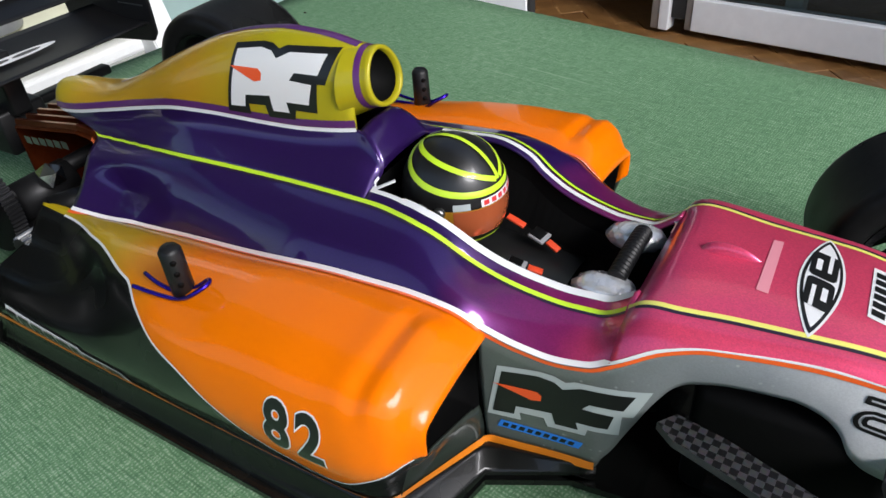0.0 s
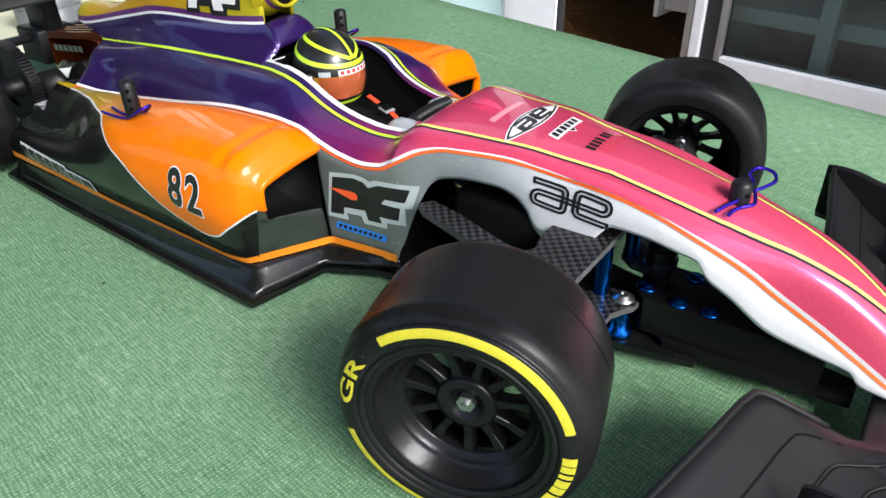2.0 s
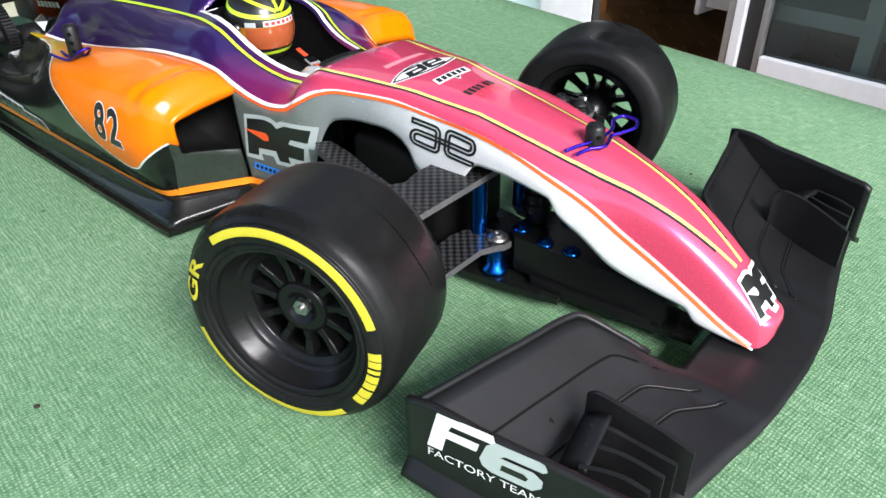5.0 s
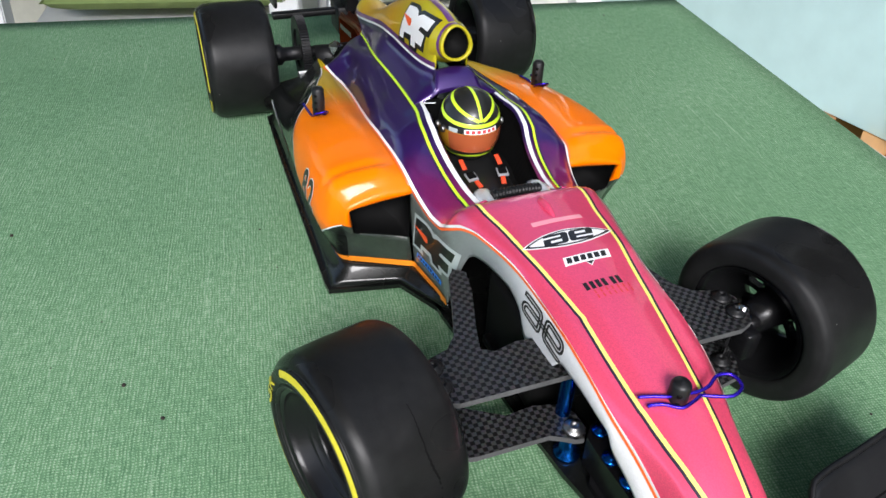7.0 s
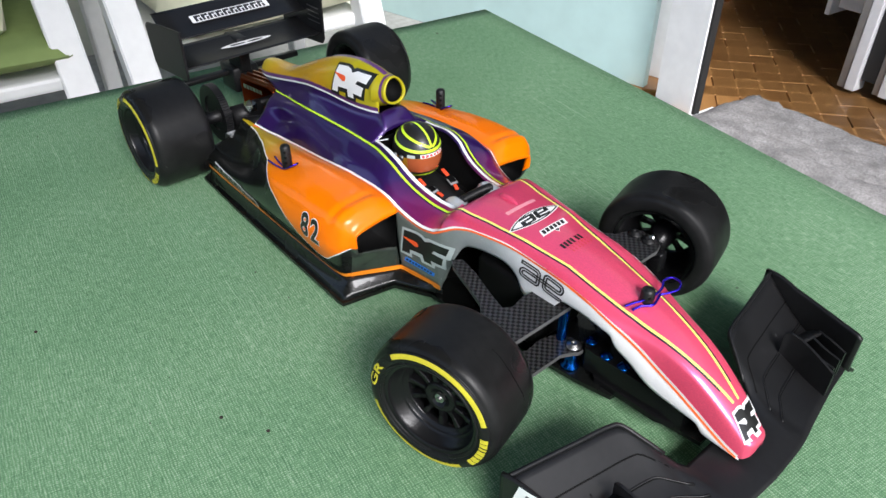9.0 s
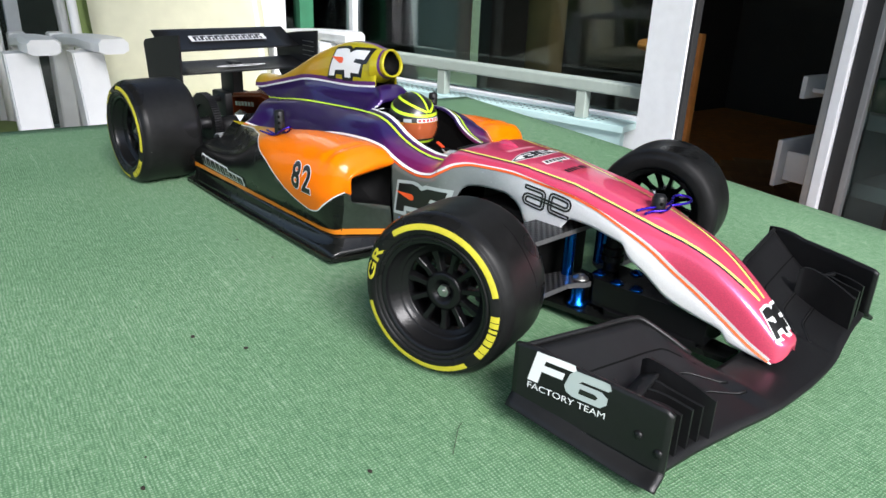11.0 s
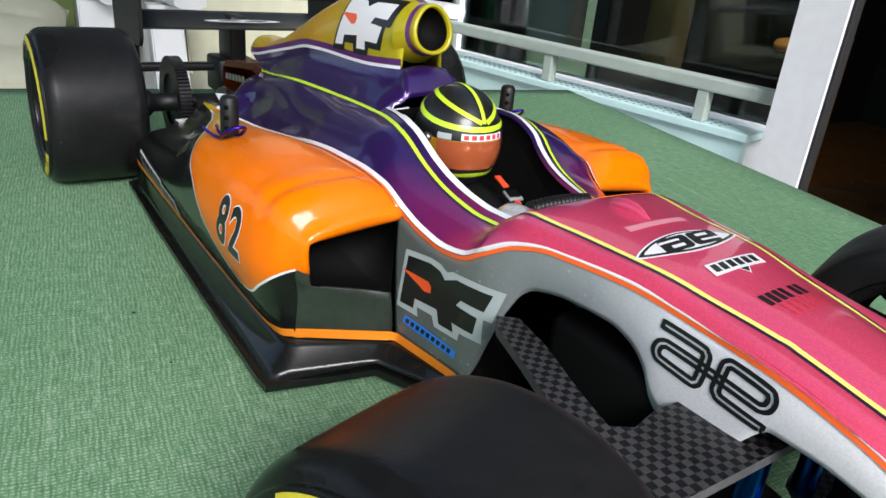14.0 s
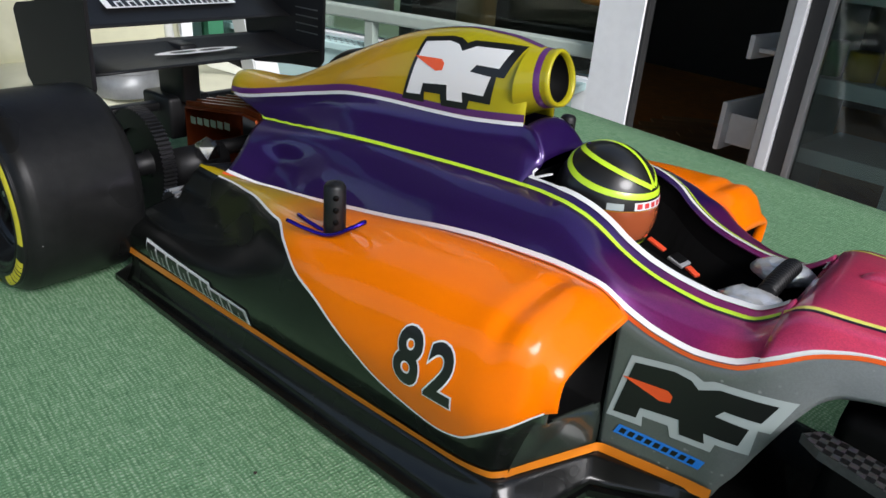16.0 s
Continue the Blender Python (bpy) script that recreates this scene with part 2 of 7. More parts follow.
def cloth():
    """Coarse green woven cover: slubby threads both ways, fine basket weave, long pale streaks and faint stains."""
    m = mat("green_woven_cloth", (0.1, 0.25, 0.11), 0.9, 0, 0, 0.15)
    n, l = m.node_tree.nodes, m.node_tree.links
    p = n["Principled BSDF"]
    co = n.new("ShaderNodeTexCoord")
    wob = n.new("ShaderNodeTexNoise"); wob.inputs["Scale"].default_value, wob.inputs["Detail"].default_value = 35, 3
    jit = n.new("ShaderNodeVectorMath"); jit.operation = "MULTIPLY_ADD"; jit.inputs[1].default_value = (0.003, 0.003, 0)
    l.new(co.outputs["Object"], wob.inputs["Vector"]); l.new(wob.outputs["Color"], jit.inputs[0]); l.new(co.outputs["Object"], jit.inputs[2])
    def mm(op, a, b):
        q = n.new("ShaderNodeMath"); q.operation = op
        for i, v in enumerate((a, b)):
            if isinstance(v, (int, float)):
                q.inputs[i].default_value = v
            else:
                l.new(v, q.inputs[i])
        return q.outputs[0]
    def threads(sx, sy, detail=2.0):
        mp, nz = n.new("ShaderNodeMapping"), n.new("ShaderNodeTexNoise")
        mp.inputs["Scale"].default_value = (sx, sy, 1)
        nz.inputs["Scale"].default_value, nz.inputs["Detail"].default_value = 1.0, detail
        l.new(jit.outputs[0], mp.inputs[0]); l.new(mp.outputs[0], nz.inputs["Vector"])
        return nz.outputs["Fac"]
    def between(v, lo, hi):
        r = n.new("ShaderNodeMapRange")
        r.inputs["From Min"].default_value, r.inputs["From Max"].default_value = lo, hi
        l.new(v, r.inputs["Value"])
        return r.outputs[0]
    weave = []
    for d, sc in (("X", 290), ("Y", 250)):
        w = n.new("ShaderNodeTexWave")
        w.wave_type, w.bands_direction, w.wave_profile = "BANDS", d, "SIN"
        w.inputs["Scale"].default_value = sc
        w.inputs["Distortion"].default_value, w.inputs["Detail"].default_value, w.inputs["Detail Scale"].default_value = 5.0, 3, 2.0
        l.new(jit.outputs[0], w.inputs["Vector"])
        weave.append(w.outputs["Fac"])
    basket = mm("MULTIPLY", weave[0], weave[1])
    along, across = threads(170, 1300), threads(1100, 150)
    streak = between(threads(9, 620, 3.0), 0.60, 0.78)
    patch = n.new("ShaderNodeTexNoise"); patch.inputs["Scale"].default_value, patch.inputs["Detail"].default_value = 7, 6
    l.new(co.outputs["Object"], patch.inputs["Vector"])
    height = mm("ADD", mm("ADD", mm("MULTIPLY", along, 0.55), mm("MULTIPLY", across, 0.35)), mm("MULTIPLY", basket, 0.28))
    tone = mm("ADD", height, mm("MULTIPLY", streak, 0.17))
    tone = mm("ADD", tone, mm("MULTIPLY", mm("SUBTRACT", patch.outputs["Fac"], 0.5), 0.30))
    cr = n.new("ShaderNodeValToRGB")
    cr.color_ramp.elements[0].position, cr.color_ramp.elements[0].color = 0.25, (0.060, 0.135, 0.068, 1)
    cr.color_ramp.elements[1].position, cr.color_ramp.elements[1].color = 0.92, (0.36, 0.48, 0.335, 1)
    e = cr.color_ramp.elements.new(0.52); e.color = (0.125, 0.250, 0.130, 1)
    l.new(tone, cr.inputs["Fac"]); l.new(cr.outputs["Color"], p.inputs["Base Color"])
    b = n.new("ShaderNodeBump"); b.inputs["Strength"].default_value, b.inputs["Distance"].default_value = 0.8, 0.0006
    l.new(height, b.inputs["Height"]); l.new(b.outputs[0], p.inputs["Normal"])
    return m


m_cloth = cloth()

# ---------------------------------------------------------------- building helpers
MM = 0.001


def part(name, bm, material, parent=None, label="", smooth=True, at=None):
    """Links a bmesh as one mesh object, under a thing or a part."""
    me = bpy.data.meshes.new(name)
    bm.normal_update()
    bm.to_mesh(me)
    bm.free()
    for m in material if isinstance(material, (list, tuple)) else [material]:
        me.materials.append(m)
    for f in me.polygons:
        f.use_smooth = smooth
    ob = new(name, me)
    if parent is not None:
        ob.parent = parent
    if at is not None:
        ob.matrix_basis = at
    if label:
        tagged(ob, label)
    return ob


def thing(name, label, category, group="", kind="", at=None):
    ob = new(name)
    if at is not None:
        ob.matrix_world = at
    return tagged(ob, label, category, group, kind)


def curve_y(xs, ys):
    """Smooth interpolation through points (cubic Hermite, Catmull-Rom slopes, held from overshooting)."""
    xs, ys = np.array(xs, float), np.array(ys, float)
    d = np.diff(ys) / np.diff(xs)
    s = np.zeros(len(xs))
    s[0], s[-1] = d[0], d[-1]
    for i in range(1, len(xs) - 1):
        s[i] = 0 if d[i - 1] * d[i] <= 0 else 2 * d[i - 1] * d[i] / (d[i - 1] + d[i])
    def f(x):
        x = min(max(x, xs[0]), xs[-1])
        i = min(max(int(np.searchsorted(xs, x)) - 1, 0), len(xs) - 2)
        h = xs[i + 1] - xs[i]; t = (x - xs[i]) / h
        return ((2*t**3 - 3*t**2 + 1) * ys[i] + (t**3 - 2*t**2 + t) * h * s[i] + (-2*t**3 + 3*t**2) * ys[i+1] + (t**3 - t**2) * h * s[i+1])
    return f


def rail(*pts):
    """A line along the car: points of (x, half width, height) in mm; gives (half width, height) at x."""
    a, b = curve_y([p[0] for p in pts], [p[1] for p in pts]), curve_y([p[0] for p in pts], [p[2] for p in pts])
    return lambda x: (a(x), b(x))


def spline(pts, n):
    """n + 1 points on a smooth line through pts (uniform Catmull-Rom), as tuples."""
    P = [np.array(p, float) for p in pts]
    P = [2 * P[0] - P[1], *P, 2 * P[-1] - P[-2]]
    out = []
    m = len(P) - 3
    for k in range(n + 1):
        u = k / n * m
        i = min(int(u), m - 1); t = u - i
        a, b, c, d = P[i:i + 4]
        out.append(0.5 * ((2 * b) + (-a + c) * t + (2*a - 5*b + 4*c - d) * t*t + (-a + 3*b - 3*c + d) * t**3))
    return out


def spline_at(pts, v):
    P = [np.array(p, float) for p in pts]
    P = [2 * P[0] - P[1], *P, 2 * P[-1] - P[-2]]
    i = min(max(int(v), 0), len(P) - 4); t = v - i
    a, b, c, d = P[i:i + 4]
    return 0.5 * ((2 * b) + (-a + c) * t + (2*a - 5*b + 4*c - d) * t*t + (-a + 3*b - 3*c + d) * t**3)


def grid(bm, rows, flip=False, close=False, mi=0):
    """Quads over rows of points (metres)."""
    vs = [[bm.verts.new(p) for p in r] for r in rows]
    for r0, r1 in zip(vs[:-1], vs[1:]):
        k = len(r0)
        for j in range(k if close else k - 1):
            q = [r0[j], r0[(j + 1) % k], r1[(j + 1) % k], r1[j]]
            if flip:
                q.reverse()
            try:
                bm.faces.new(q).material_index = mi
            except ValueError:
                pass
    return vs


def bar(bm, lo, hi, bevel=0.0, m=None, mi=0):
    """A box between two corners (metres), with bevelled edges."""
    r = bmesh.ops.create_cube(bm, size=1.0)
    vs = r["verts"]
    for v in vs:
        v.co = Vector([lo[i] + (v.co[i] + 0.5) * (hi[i] - lo[i]) for i in range(3)])
    fs = {f for v in vs for f in v.link_faces}
    for f in fs:
        f.material_index = mi
    if bevel > 0:
        g = bmesh.ops.bevel(bm, geom=list({e for v in vs for e in v.link_edges}), offset=bevel, segments=2, affect="EDGES", profile=0.5)
        vs = list({v for f in g["faces"] for v in f.verts} | {v for v in vs if v.is_valid})
    if m is not None:
        bmesh.ops.transform(bm, matrix=m, verts=[v for v in vs if v.is_valid])
    return vs


def lathe(bm, profile, n=48, axis="Y", mi=0, centre=(0, 0, 0), closed=False):
    """Turns a profile of (along, radius) round an axis through centre."""
    rows = []
    for k in range(n):
        a = 2 * math.pi * k / n
        c, s = math.cos(a), math.sin(a)
        ring = []
        for u, r in profile:
            p = {"Y": (r * c, u, r * s), "X": (u, r * c, r * s), "Z": (r * c, r * s, u)}[axis]
            ring.append(tuple(p[i] + centre[i] for i in range(3)))
        rows.append(ring)
    rows.append(rows[0])
    vs = grid(bm, rows, mi=mi)
    bmesh.ops.remove_doubles(bm, verts=[v for r in vs for v in r], dist=1e-7)


def tube(bm, pts, r, n=8, mi=0, cap=True):
    """A round bar of radius r along points (metres); r may be a list."""
    pts = [Vector(p) for p in pts]
    rows, up = [], None
    for i, p in enumerate(pts):
        d = (pts[min(i + 1, len(pts) - 1)] - pts[max(i - 1, 0)]).normalized()
        if up is None:
            up = d.orthogonal().normalized()
        up = (up - d * up.dot(d)).normalized()
        side = d.cross(up)
        rr = r[i] if isinstance(r, (list, tuple)) else r
        rows.append([p + rr * (math.cos(2 * math.pi * k / n) * up + math.sin(2 * math.pi * k / n) * side) for k in range(n)])
    vs = grid(bm, rows, close=True, mi=mi)
    if cap:
        for ring in (vs[0][::-1], vs[-1]):
            bm.faces.new(ring).material_index = mi


def plate(bm, outline, z0, z1, mi=0, edge=0):
    """A flat plate with an outline of (x, y) in metres, from z0 to z1."""
    lo = [bm.verts.new((x, y, z0)) for x, y in outline]
    hi = [bm.verts.new((x, y, z1)) for x, y in outline]
    fs = [bm.faces.new(lo[::-1]), bm.faces.new(hi)]
    k = len(lo)
    for i in range(k):
        fs.append(bm.faces.new((lo[i], lo[(i + 1) % k], hi[(i + 1) % k], hi[i])))
    for i, f in enumerate(fs):
        f.material_index = mi + (edge if i > 1 else 0)
    bmesh.ops.recalc_face_normals(bm, faces=fs)
    return fs


def solid(ob, thick, offset=-1.0):
    md = ob.modifiers.new("thickness", "SOLIDIFY")
    md.thickness, md.offset, md.use_even_offset = thick, offset, False
    return ob

# ---------------------------------------------------------------- the car: painted body
from mathutils.bvhtree import BVHTree

LEAN = Matrix.Translation((0, 0, 0.0062)) @ Matrix.Rotation(math.atan(0.027), 4, "Y")


def cloth_z(x):
    """Height of the cloth in mm at a place along the car in mm."""
    return 6.2 - 0.027 * x


car = thing("model_racing_car", "model formula racing car, purple, orange and pink, on black tyres", "model car")
SKINS = []


def B(x, y, z):
    """A point of the body in mm; the shell sits a touch askew on its posts."""
    return Vector((x, y + 0.3 + 0.0075 * x, z)) * MM


def outward(faces, axis_z=45.0, way=None):
    """Turns a sheet of faces away from the car's middle line."""
    total = 0.0
    for f in faces:
        f.normal_update()
        c = f.calc_center_median()
        total += f.calc_area() * f.normal.dot(Vector(way) if way else c - Vector((c.x, 0.3 * MM + 0.0075 * c.x, axis_z * MM)))
    if total < 0:
        for f in faces:
            f.normal_flip()


def both(rows_fn):
    """Rows of the car's two sides from a function of side (-1 right, 1 left)."""
    return [rows_fn(-1), rows_fn(1)]


def skin(name, grids, material, parent, label="", thick=0.7, axis_z=45.0, fold=True):
    bm = bmesh.new()
    for g in grids:
        rows, mi, way = (*g, None)[:3] if isinstance(g, tuple) else (g, 0, None)
        old = set(bm.faces)
        grid(bm, rows, mi=mi)
        outward([f for f in bm.faces if f not in old], axis_z, way)
    bmesh.ops.remove_doubles(bm, verts=bm.verts, dist=2e-5)
    bm.verts.index_update()
    SKINS.append(([v.co.copy() for v in bm.verts], [[v.index for v in f.verts] for f in bm.faces]))
    ob = part(name, bm, material, parent, label)
    if thick:
        solid(ob, thick * MM)
    return ob


R1 = rail((20, 11.5, 55.2), (40, 13.4, 57.3), (61, 16.5, 60.4), (79, 18.2, 62.5), (107, 18.8, 64.2), (133, 20.1, 65.6), (145, 20.8, 65.9),
          (153, 22.3, 65.9), (158, 23, 65.2), (165, 23.1, 62.5), (170, 22.3, 59), (177, 21.3, 55.5), (185, 20.5, 53.3), (193, 19.8, 52.2),
          (200, 19.4, 52.4), (205, 19.8, 55.4), (209, 20.2, 59.2), (213, 20, 60.2), (227, 18, 59.9), (244, 16.6, 59.7), (258, 13.5, 58.2),
          (272, 12.0, 56.5), (286, 11.5, 54.2), (300, 11.0, 51.3), (312, 10.8, 48.0), (323, 10.4, 44.6), (334, 9.6, 39.8), (344, 8.5, 33.6), (354, 7.2, 25.9), (362, 6.0, 18.8))
R2 = rail((14, 36, 42), (34, 35.5, 43), (48, 33.5, 42), (60, 32, 42.5), (75, 31.8, 44), (87, 32.6, 46), (111, 35, 50.5), (131, 36.6, 54.5),
          (146, 36.6, 56), (160, 36.2, 56.4), (172, 36, 55.4), (179.5, 34.4, 51), (187, 33, 47.8), (195, 32, 46.4), (202, 31.2, 47.2),
          (208, 30.2, 50.5), (216, 27.5, 55), (225, 25, 57), (242, 21.5, 57.2), (258, 19.8, 55.9), (274, 19.2, 54.5), (288, 18.6, 51.7),
          (300, 17.6, 47.2), (312, 15.4, 41.4), (322, 13.4, 34.8), (333, 11.9, 28.4), (344, 10.4, 21.3), (354, 9.1, 14.8), (362, 7.8, 10.6))
RC = rail((-6, 7, 59), (6, 9, 60), (30, 10, 65), (50, 10.3, 69.6), (70, 11.3, 73.6), (84, 10.8, 74.4), (99, 10.4, 74.7), (112, 9.9, 75.2), (124, 8.8, 76.3), (131, 7.2, 77))
TOP = curve_y([-8, -4, 4, 14, 24, 32, 41, 51, 61, 72, 85, 98, 108, 118, 130], [63, 66.5, 67.6, 68, 69.2, 71.5, 75.2, 80, 84.6, 89.3, 94, 97, 98.2, 98.0, 96.2])
NOSE = curve_y([206, 208, 210, 213, 227, 244, 258, 272, 286, 300, 312, 323, 334, 344, 354, 362], [56.5, 58.5, 60.6, 61.2, 61.4, 61, 59.8, 58.3, 56, 53.2, 50, 46.6, 41.7, 35.4, 27.6, 20])
EDGE = curve_y([178, 200, 204, 206, 208, 211, 216, 219, 222, 230, 240, 246, 250, 253, 257, 263, 268, 272, 277, 284, 297, 301, 304, 311, 322, 335, 343, 346, 352, 362],
               [11, 10.5, 10, 15, 19, 27, 39, 44, 46, 47.3, 47, 45, 41.5, 36, 33.2, 32.2, 33.4, 38.6, 44.2, 44, 41.5, 40.5, 36, 31, 23, 19, 17, 13.5, 12, 10])
LOWY = curve_y([178, 204, 212, 222, 250, 275, 300, 312, 335, 354, 362], [32.5, 28, 27.5, 25, 20.6, 20, 18.2, 16.0, 12.1, 9.4, 7.8])

# engine cover, mustard yellow
def cover_rows(side, a=-8.0, b=130.0, n=56, across=14):
    rows = []
    for k in range(n + 1):
        x = a + (b - a) * k / n
        hw, zc = RC(x)
        zt = TOP(x)
        tail = min(1, max(0.04, (x + 8) / 7)) ** 0.5
        hw *= tail
        r = []
        for j in range(across + 1):
            th = math.pi / 2 * j / across
            r.append(B(x, side * hw * math.cos(th) ** 0.9, zc + (zt - zc) * math.sin(th) ** 0.95))
        rows.append(r)
    return rows


# purple and pink cowl: upper side below the cover, lower side, cockpit surround, nose
def upper_rows(side):
    rows = []
    for k in range(61):
        r = []
        for j in range(15):
            a = 3 + 21 * (j / 14) ** 1.2
            x = a + (139.5 - a) * k / 60
            y1, z1 = R1(max(x, 20)) if x >= 20 else (R1(20)[0] - (20 - x) * 0.12, R1(20)[1] - (20 - x) * 0.1)
            yc, zc = RC(min(x, 131))
            if x > 131:
                u = (x - 131) / 8.5
                yc, zc = 7.2 + 3.5 * u, 77 - 0.5 * u - 7.0 * u * u
            mid = (yc + 0.55 * (y1 - yc), z1 + 0.36 * (zc - z1))
            p = spline_at([(yc, zc), (yc + 0.16 * (y1 - yc), zc - 0.36 * (zc - z1)), mid, (y1, z1)], 3 * j / 14)
            r.append(B(x, side * p[0], p[1]))
        rows.append(r)
    return rows


def fairing_rows(side):
    rows = []
    for k in range(9):
        u = k / 8
        x = 131 + 8.5 * u
        yc, zc = 7.2 + 3.5 * u, 77 - 0.5 * u - 7.0 * u * u
        rows.append([B(x, side * yc * j / 6, zc + 0.8 * (1 - (j / 6) ** 2)) for j in range(7)])
    return rows


def lower_rows(side):
    rows = []
    for k in range(101):
        r = []
        for j in range(17):
            a = 24 + 10 * j / 16
            x = a + (210 - a) * k / 100
            (y1, z1), (y2, z2) = R1(x), R2(x)
            f = min(1, max(0, (x - 30) / 60)) * (1 if x < 175 else max(0.55, 1 - (x - 175) / 50))
            d = 1 - min(1, abs(x - 48) / 26)
            q1 = (y1 + 0.30 * (y2 - y1) + 0.8 * f + 0.9 * d, z2 + 0.80 * (z1 - z2) + 0.6 * f + 1.0 * d)
            q2 = (y1 + 0.66 * (y2 - y1) + 1.0 * f - 2.3 * d, z2 + 0.42 * (z1 - z2) + 1.2 * f - 1.8 * d)
            p = spline_at([(y1, z1), q1, q2, (y2, z2)], 3 * j / 16)
            r.append(B(x, side * p[0], p[1]))
        rows.append(r)
    return rows


def rim_rows(side):
    rows = []
    for k in range(51):
        x = 139.5 + (207 - 139.5) * k / 50
        y1, z1 = R1(x)
        yi = y1 - 4.6 - (0.8 if x > 150 else 0)
        rows.append([B(x, side * (y1 + (yi - y1) * j / 5), z1 + 1.5 * math.sin(math.pi * 0.5 * j / 5) - (0.9 if j == 5 else 0)) for j in range(6)])
    return rows


def nose_rows(side):
    rows = []
    for k in range(97):
        x = 206.5 + (362 - 206.5) * k / 96
        y1, z1 = R1(x); y2, z2 = R2(x); zt = NOSE(x)
        s = spline([(0, zt), (0.55 * y1, zt - 0.25 * (zt - z1)), (y1, z1), (y1 + 0.62 * (y2 - y1), z1 - 0.25 * (z1 - z2) + 0.2), (y2, z2 + 0.18 * (z1 - z2)), (y2, z2)], 20)
        rows.append([B(x, side * p[0], p[1]) for p in s])
    mid = B(362, 0, 15.2)
    for x, k in ((363.4, 0.9), (364.6, 0.68), (365.2, 0.36), (365.3, 0.0)):
        rows.append([Vector((x * MM, mid.y + (v.y - mid.y) * k, mid.z + (v.z - mid.z) * k)) for v in rows[96]])
    return rows


shell = skin("body_shell", [r for fn in (upper_rows, fairing_rows, lower_rows, rim_rows, nose_rows) for r in both(fn)], m_purple, car,
             "glossy purple lexan body fading to magenta and pink on the nose")
cover = skin("engine_cover", both(cover_rows), m_yellow, shell, "mustard yellow engine cover", axis_z=70)

# side panels: dark grey at the cockpit, fading to white along the nose
def side_rows(side):
    rows = []
    for k in range(186):
        x = 178 + (362 - 178) * k / 185
        y2, z2 = R2(x)
        y3, z3 = LOWY(x), EDGE(x)
        z3 = min(z3, z2 - 0.6)
        bulge = 0.5
        rows.append([B(x, side * (y2 + (y3 - y2) * j / 8 + bulge * math.sin(math.pi * j / 8)), z2 + (z3 - z2) * j / 8) for j in range(9)])
    return rows


nose_side = skin("nose_flank", both(side_rows), m_grey_white, shell, "nose flanks fading from dark grey to white", axis_z=30)

# side pods
POD = [R2,
       rail((14, 36.5, 42), (34, 36, 42.5), (60, 37, 45.5), (87, 42, 50), (111, 45, 54.2), (131, 46, 57), (150, 47, 57.8), (165, 47, 57.6), (174, 46.5, 56.4), (178, 46, 52.2)),
       rail((14, 39, 39.5), (34, 39.5, 41), (60, 45, 46), (87, 55.5, 49), (111, 61.5, 51), (131, 63.5, 53.1), (150, 64.5, 54.0), (165, 64.2, 54.0), (174, 63.0, 52.4), (178, 60.4, 47.8)),
       rail((14, 46, 33.5), (34, 47, 34.5), (60, 53, 38), (87, 62.5, 42), (111, 67.6, 44.5), (131, 70.2, 41.8), (150, 70.8, 40.2), (165, 70, 39), (174, 67.2, 38.4), (178, 62.4, 38.6)),
       rail((14, 64, 28.5), (34, 65, 29.5), (60, 66.3, 30), (87, 67.8, 30.5), (111, 69.2, 31), (131, 69.4, 30), (150, 68.4, 27.2), (165, 67, 25.5), (174, 64.2, 26), (178, 59.8, 28.6)),
       rail((14, 64, 17.8), (34, 64.2, 17.4), (60, 64.3, 16.9), (111, 63.8, 15.4), (150, 62.9, 14.4), (168, 62, 14), (174, 61.0, 14), (178, 58.6, 14))]
SPLIT = curve_y([14, 34, 60, 87, 98, 110, 120, 131, 138, 146, 155, 163, 170, 178], [1.0, 1.6, 2.0, 2.0, 2.4, 3.0, 3.18, 3.5, 3.8, 3.98, 4.08, 3.95, 3.55, 3.0])


def pod_point(x, v, side):
    s = spline_at([p(x) for p in POD], v)
    back = max(0, v - 3) / 2
    lip = 0.35 * math.exp(-((x - 163) / 3.2) ** 2) - 0.7 * math.exp(-((x - 167.0) / 1.7) ** 2) + 0.8 * math.exp(-((x - 171.2) / 1.8) ** 2)
    lip *= min(1, max(0, (v - 0.25) / 0.6)) * min(1, max(0, (2.5 - v) / 0.5))
    turn = radians(min(90, 26 * v))
    s = (s[0] + lip * math.sin(turn), s[1] + lip * math.cos(turn))
    return B(x - 9.0 * back * max(0, (x - 150) / 28) ** 1.3, side * s[0], s[1])


def pod_rows(side, upper):
    rows = []
    for k in range(141):
        x = 20 + 158 * k / 140
        b = SPLIT(x)
        if upper:
            rows.append([pod_point(x, b * j / 22, side) for j in range(23)])
        else:
            rows.append([pod_point(x, b + (5 - b) * j / 18, side) for j in range(19)])
    return rows


def inlet_line(v, side):
    c = [(177.0, 34.2, 47.0), (177.6, 59.2, 44.6), (176.6, 57.6, 32.5), (177.5, 34.8, 26.5)]
    if v <= 2:
        a, b, u = c[0], c[1], v / 2
    elif v <= 3.4:
        a, b, u = c[1], c[2], (v - 2) / 1.4
    else:
        a, b, u = c[2], c[3], (v - 3.4) / 2.6
    return B(a[0] + (b[0] - a[0]) * u, side * (a[1] + (b[1] - a[1]) * u), a[2] + (b[2] - a[2]) * u)


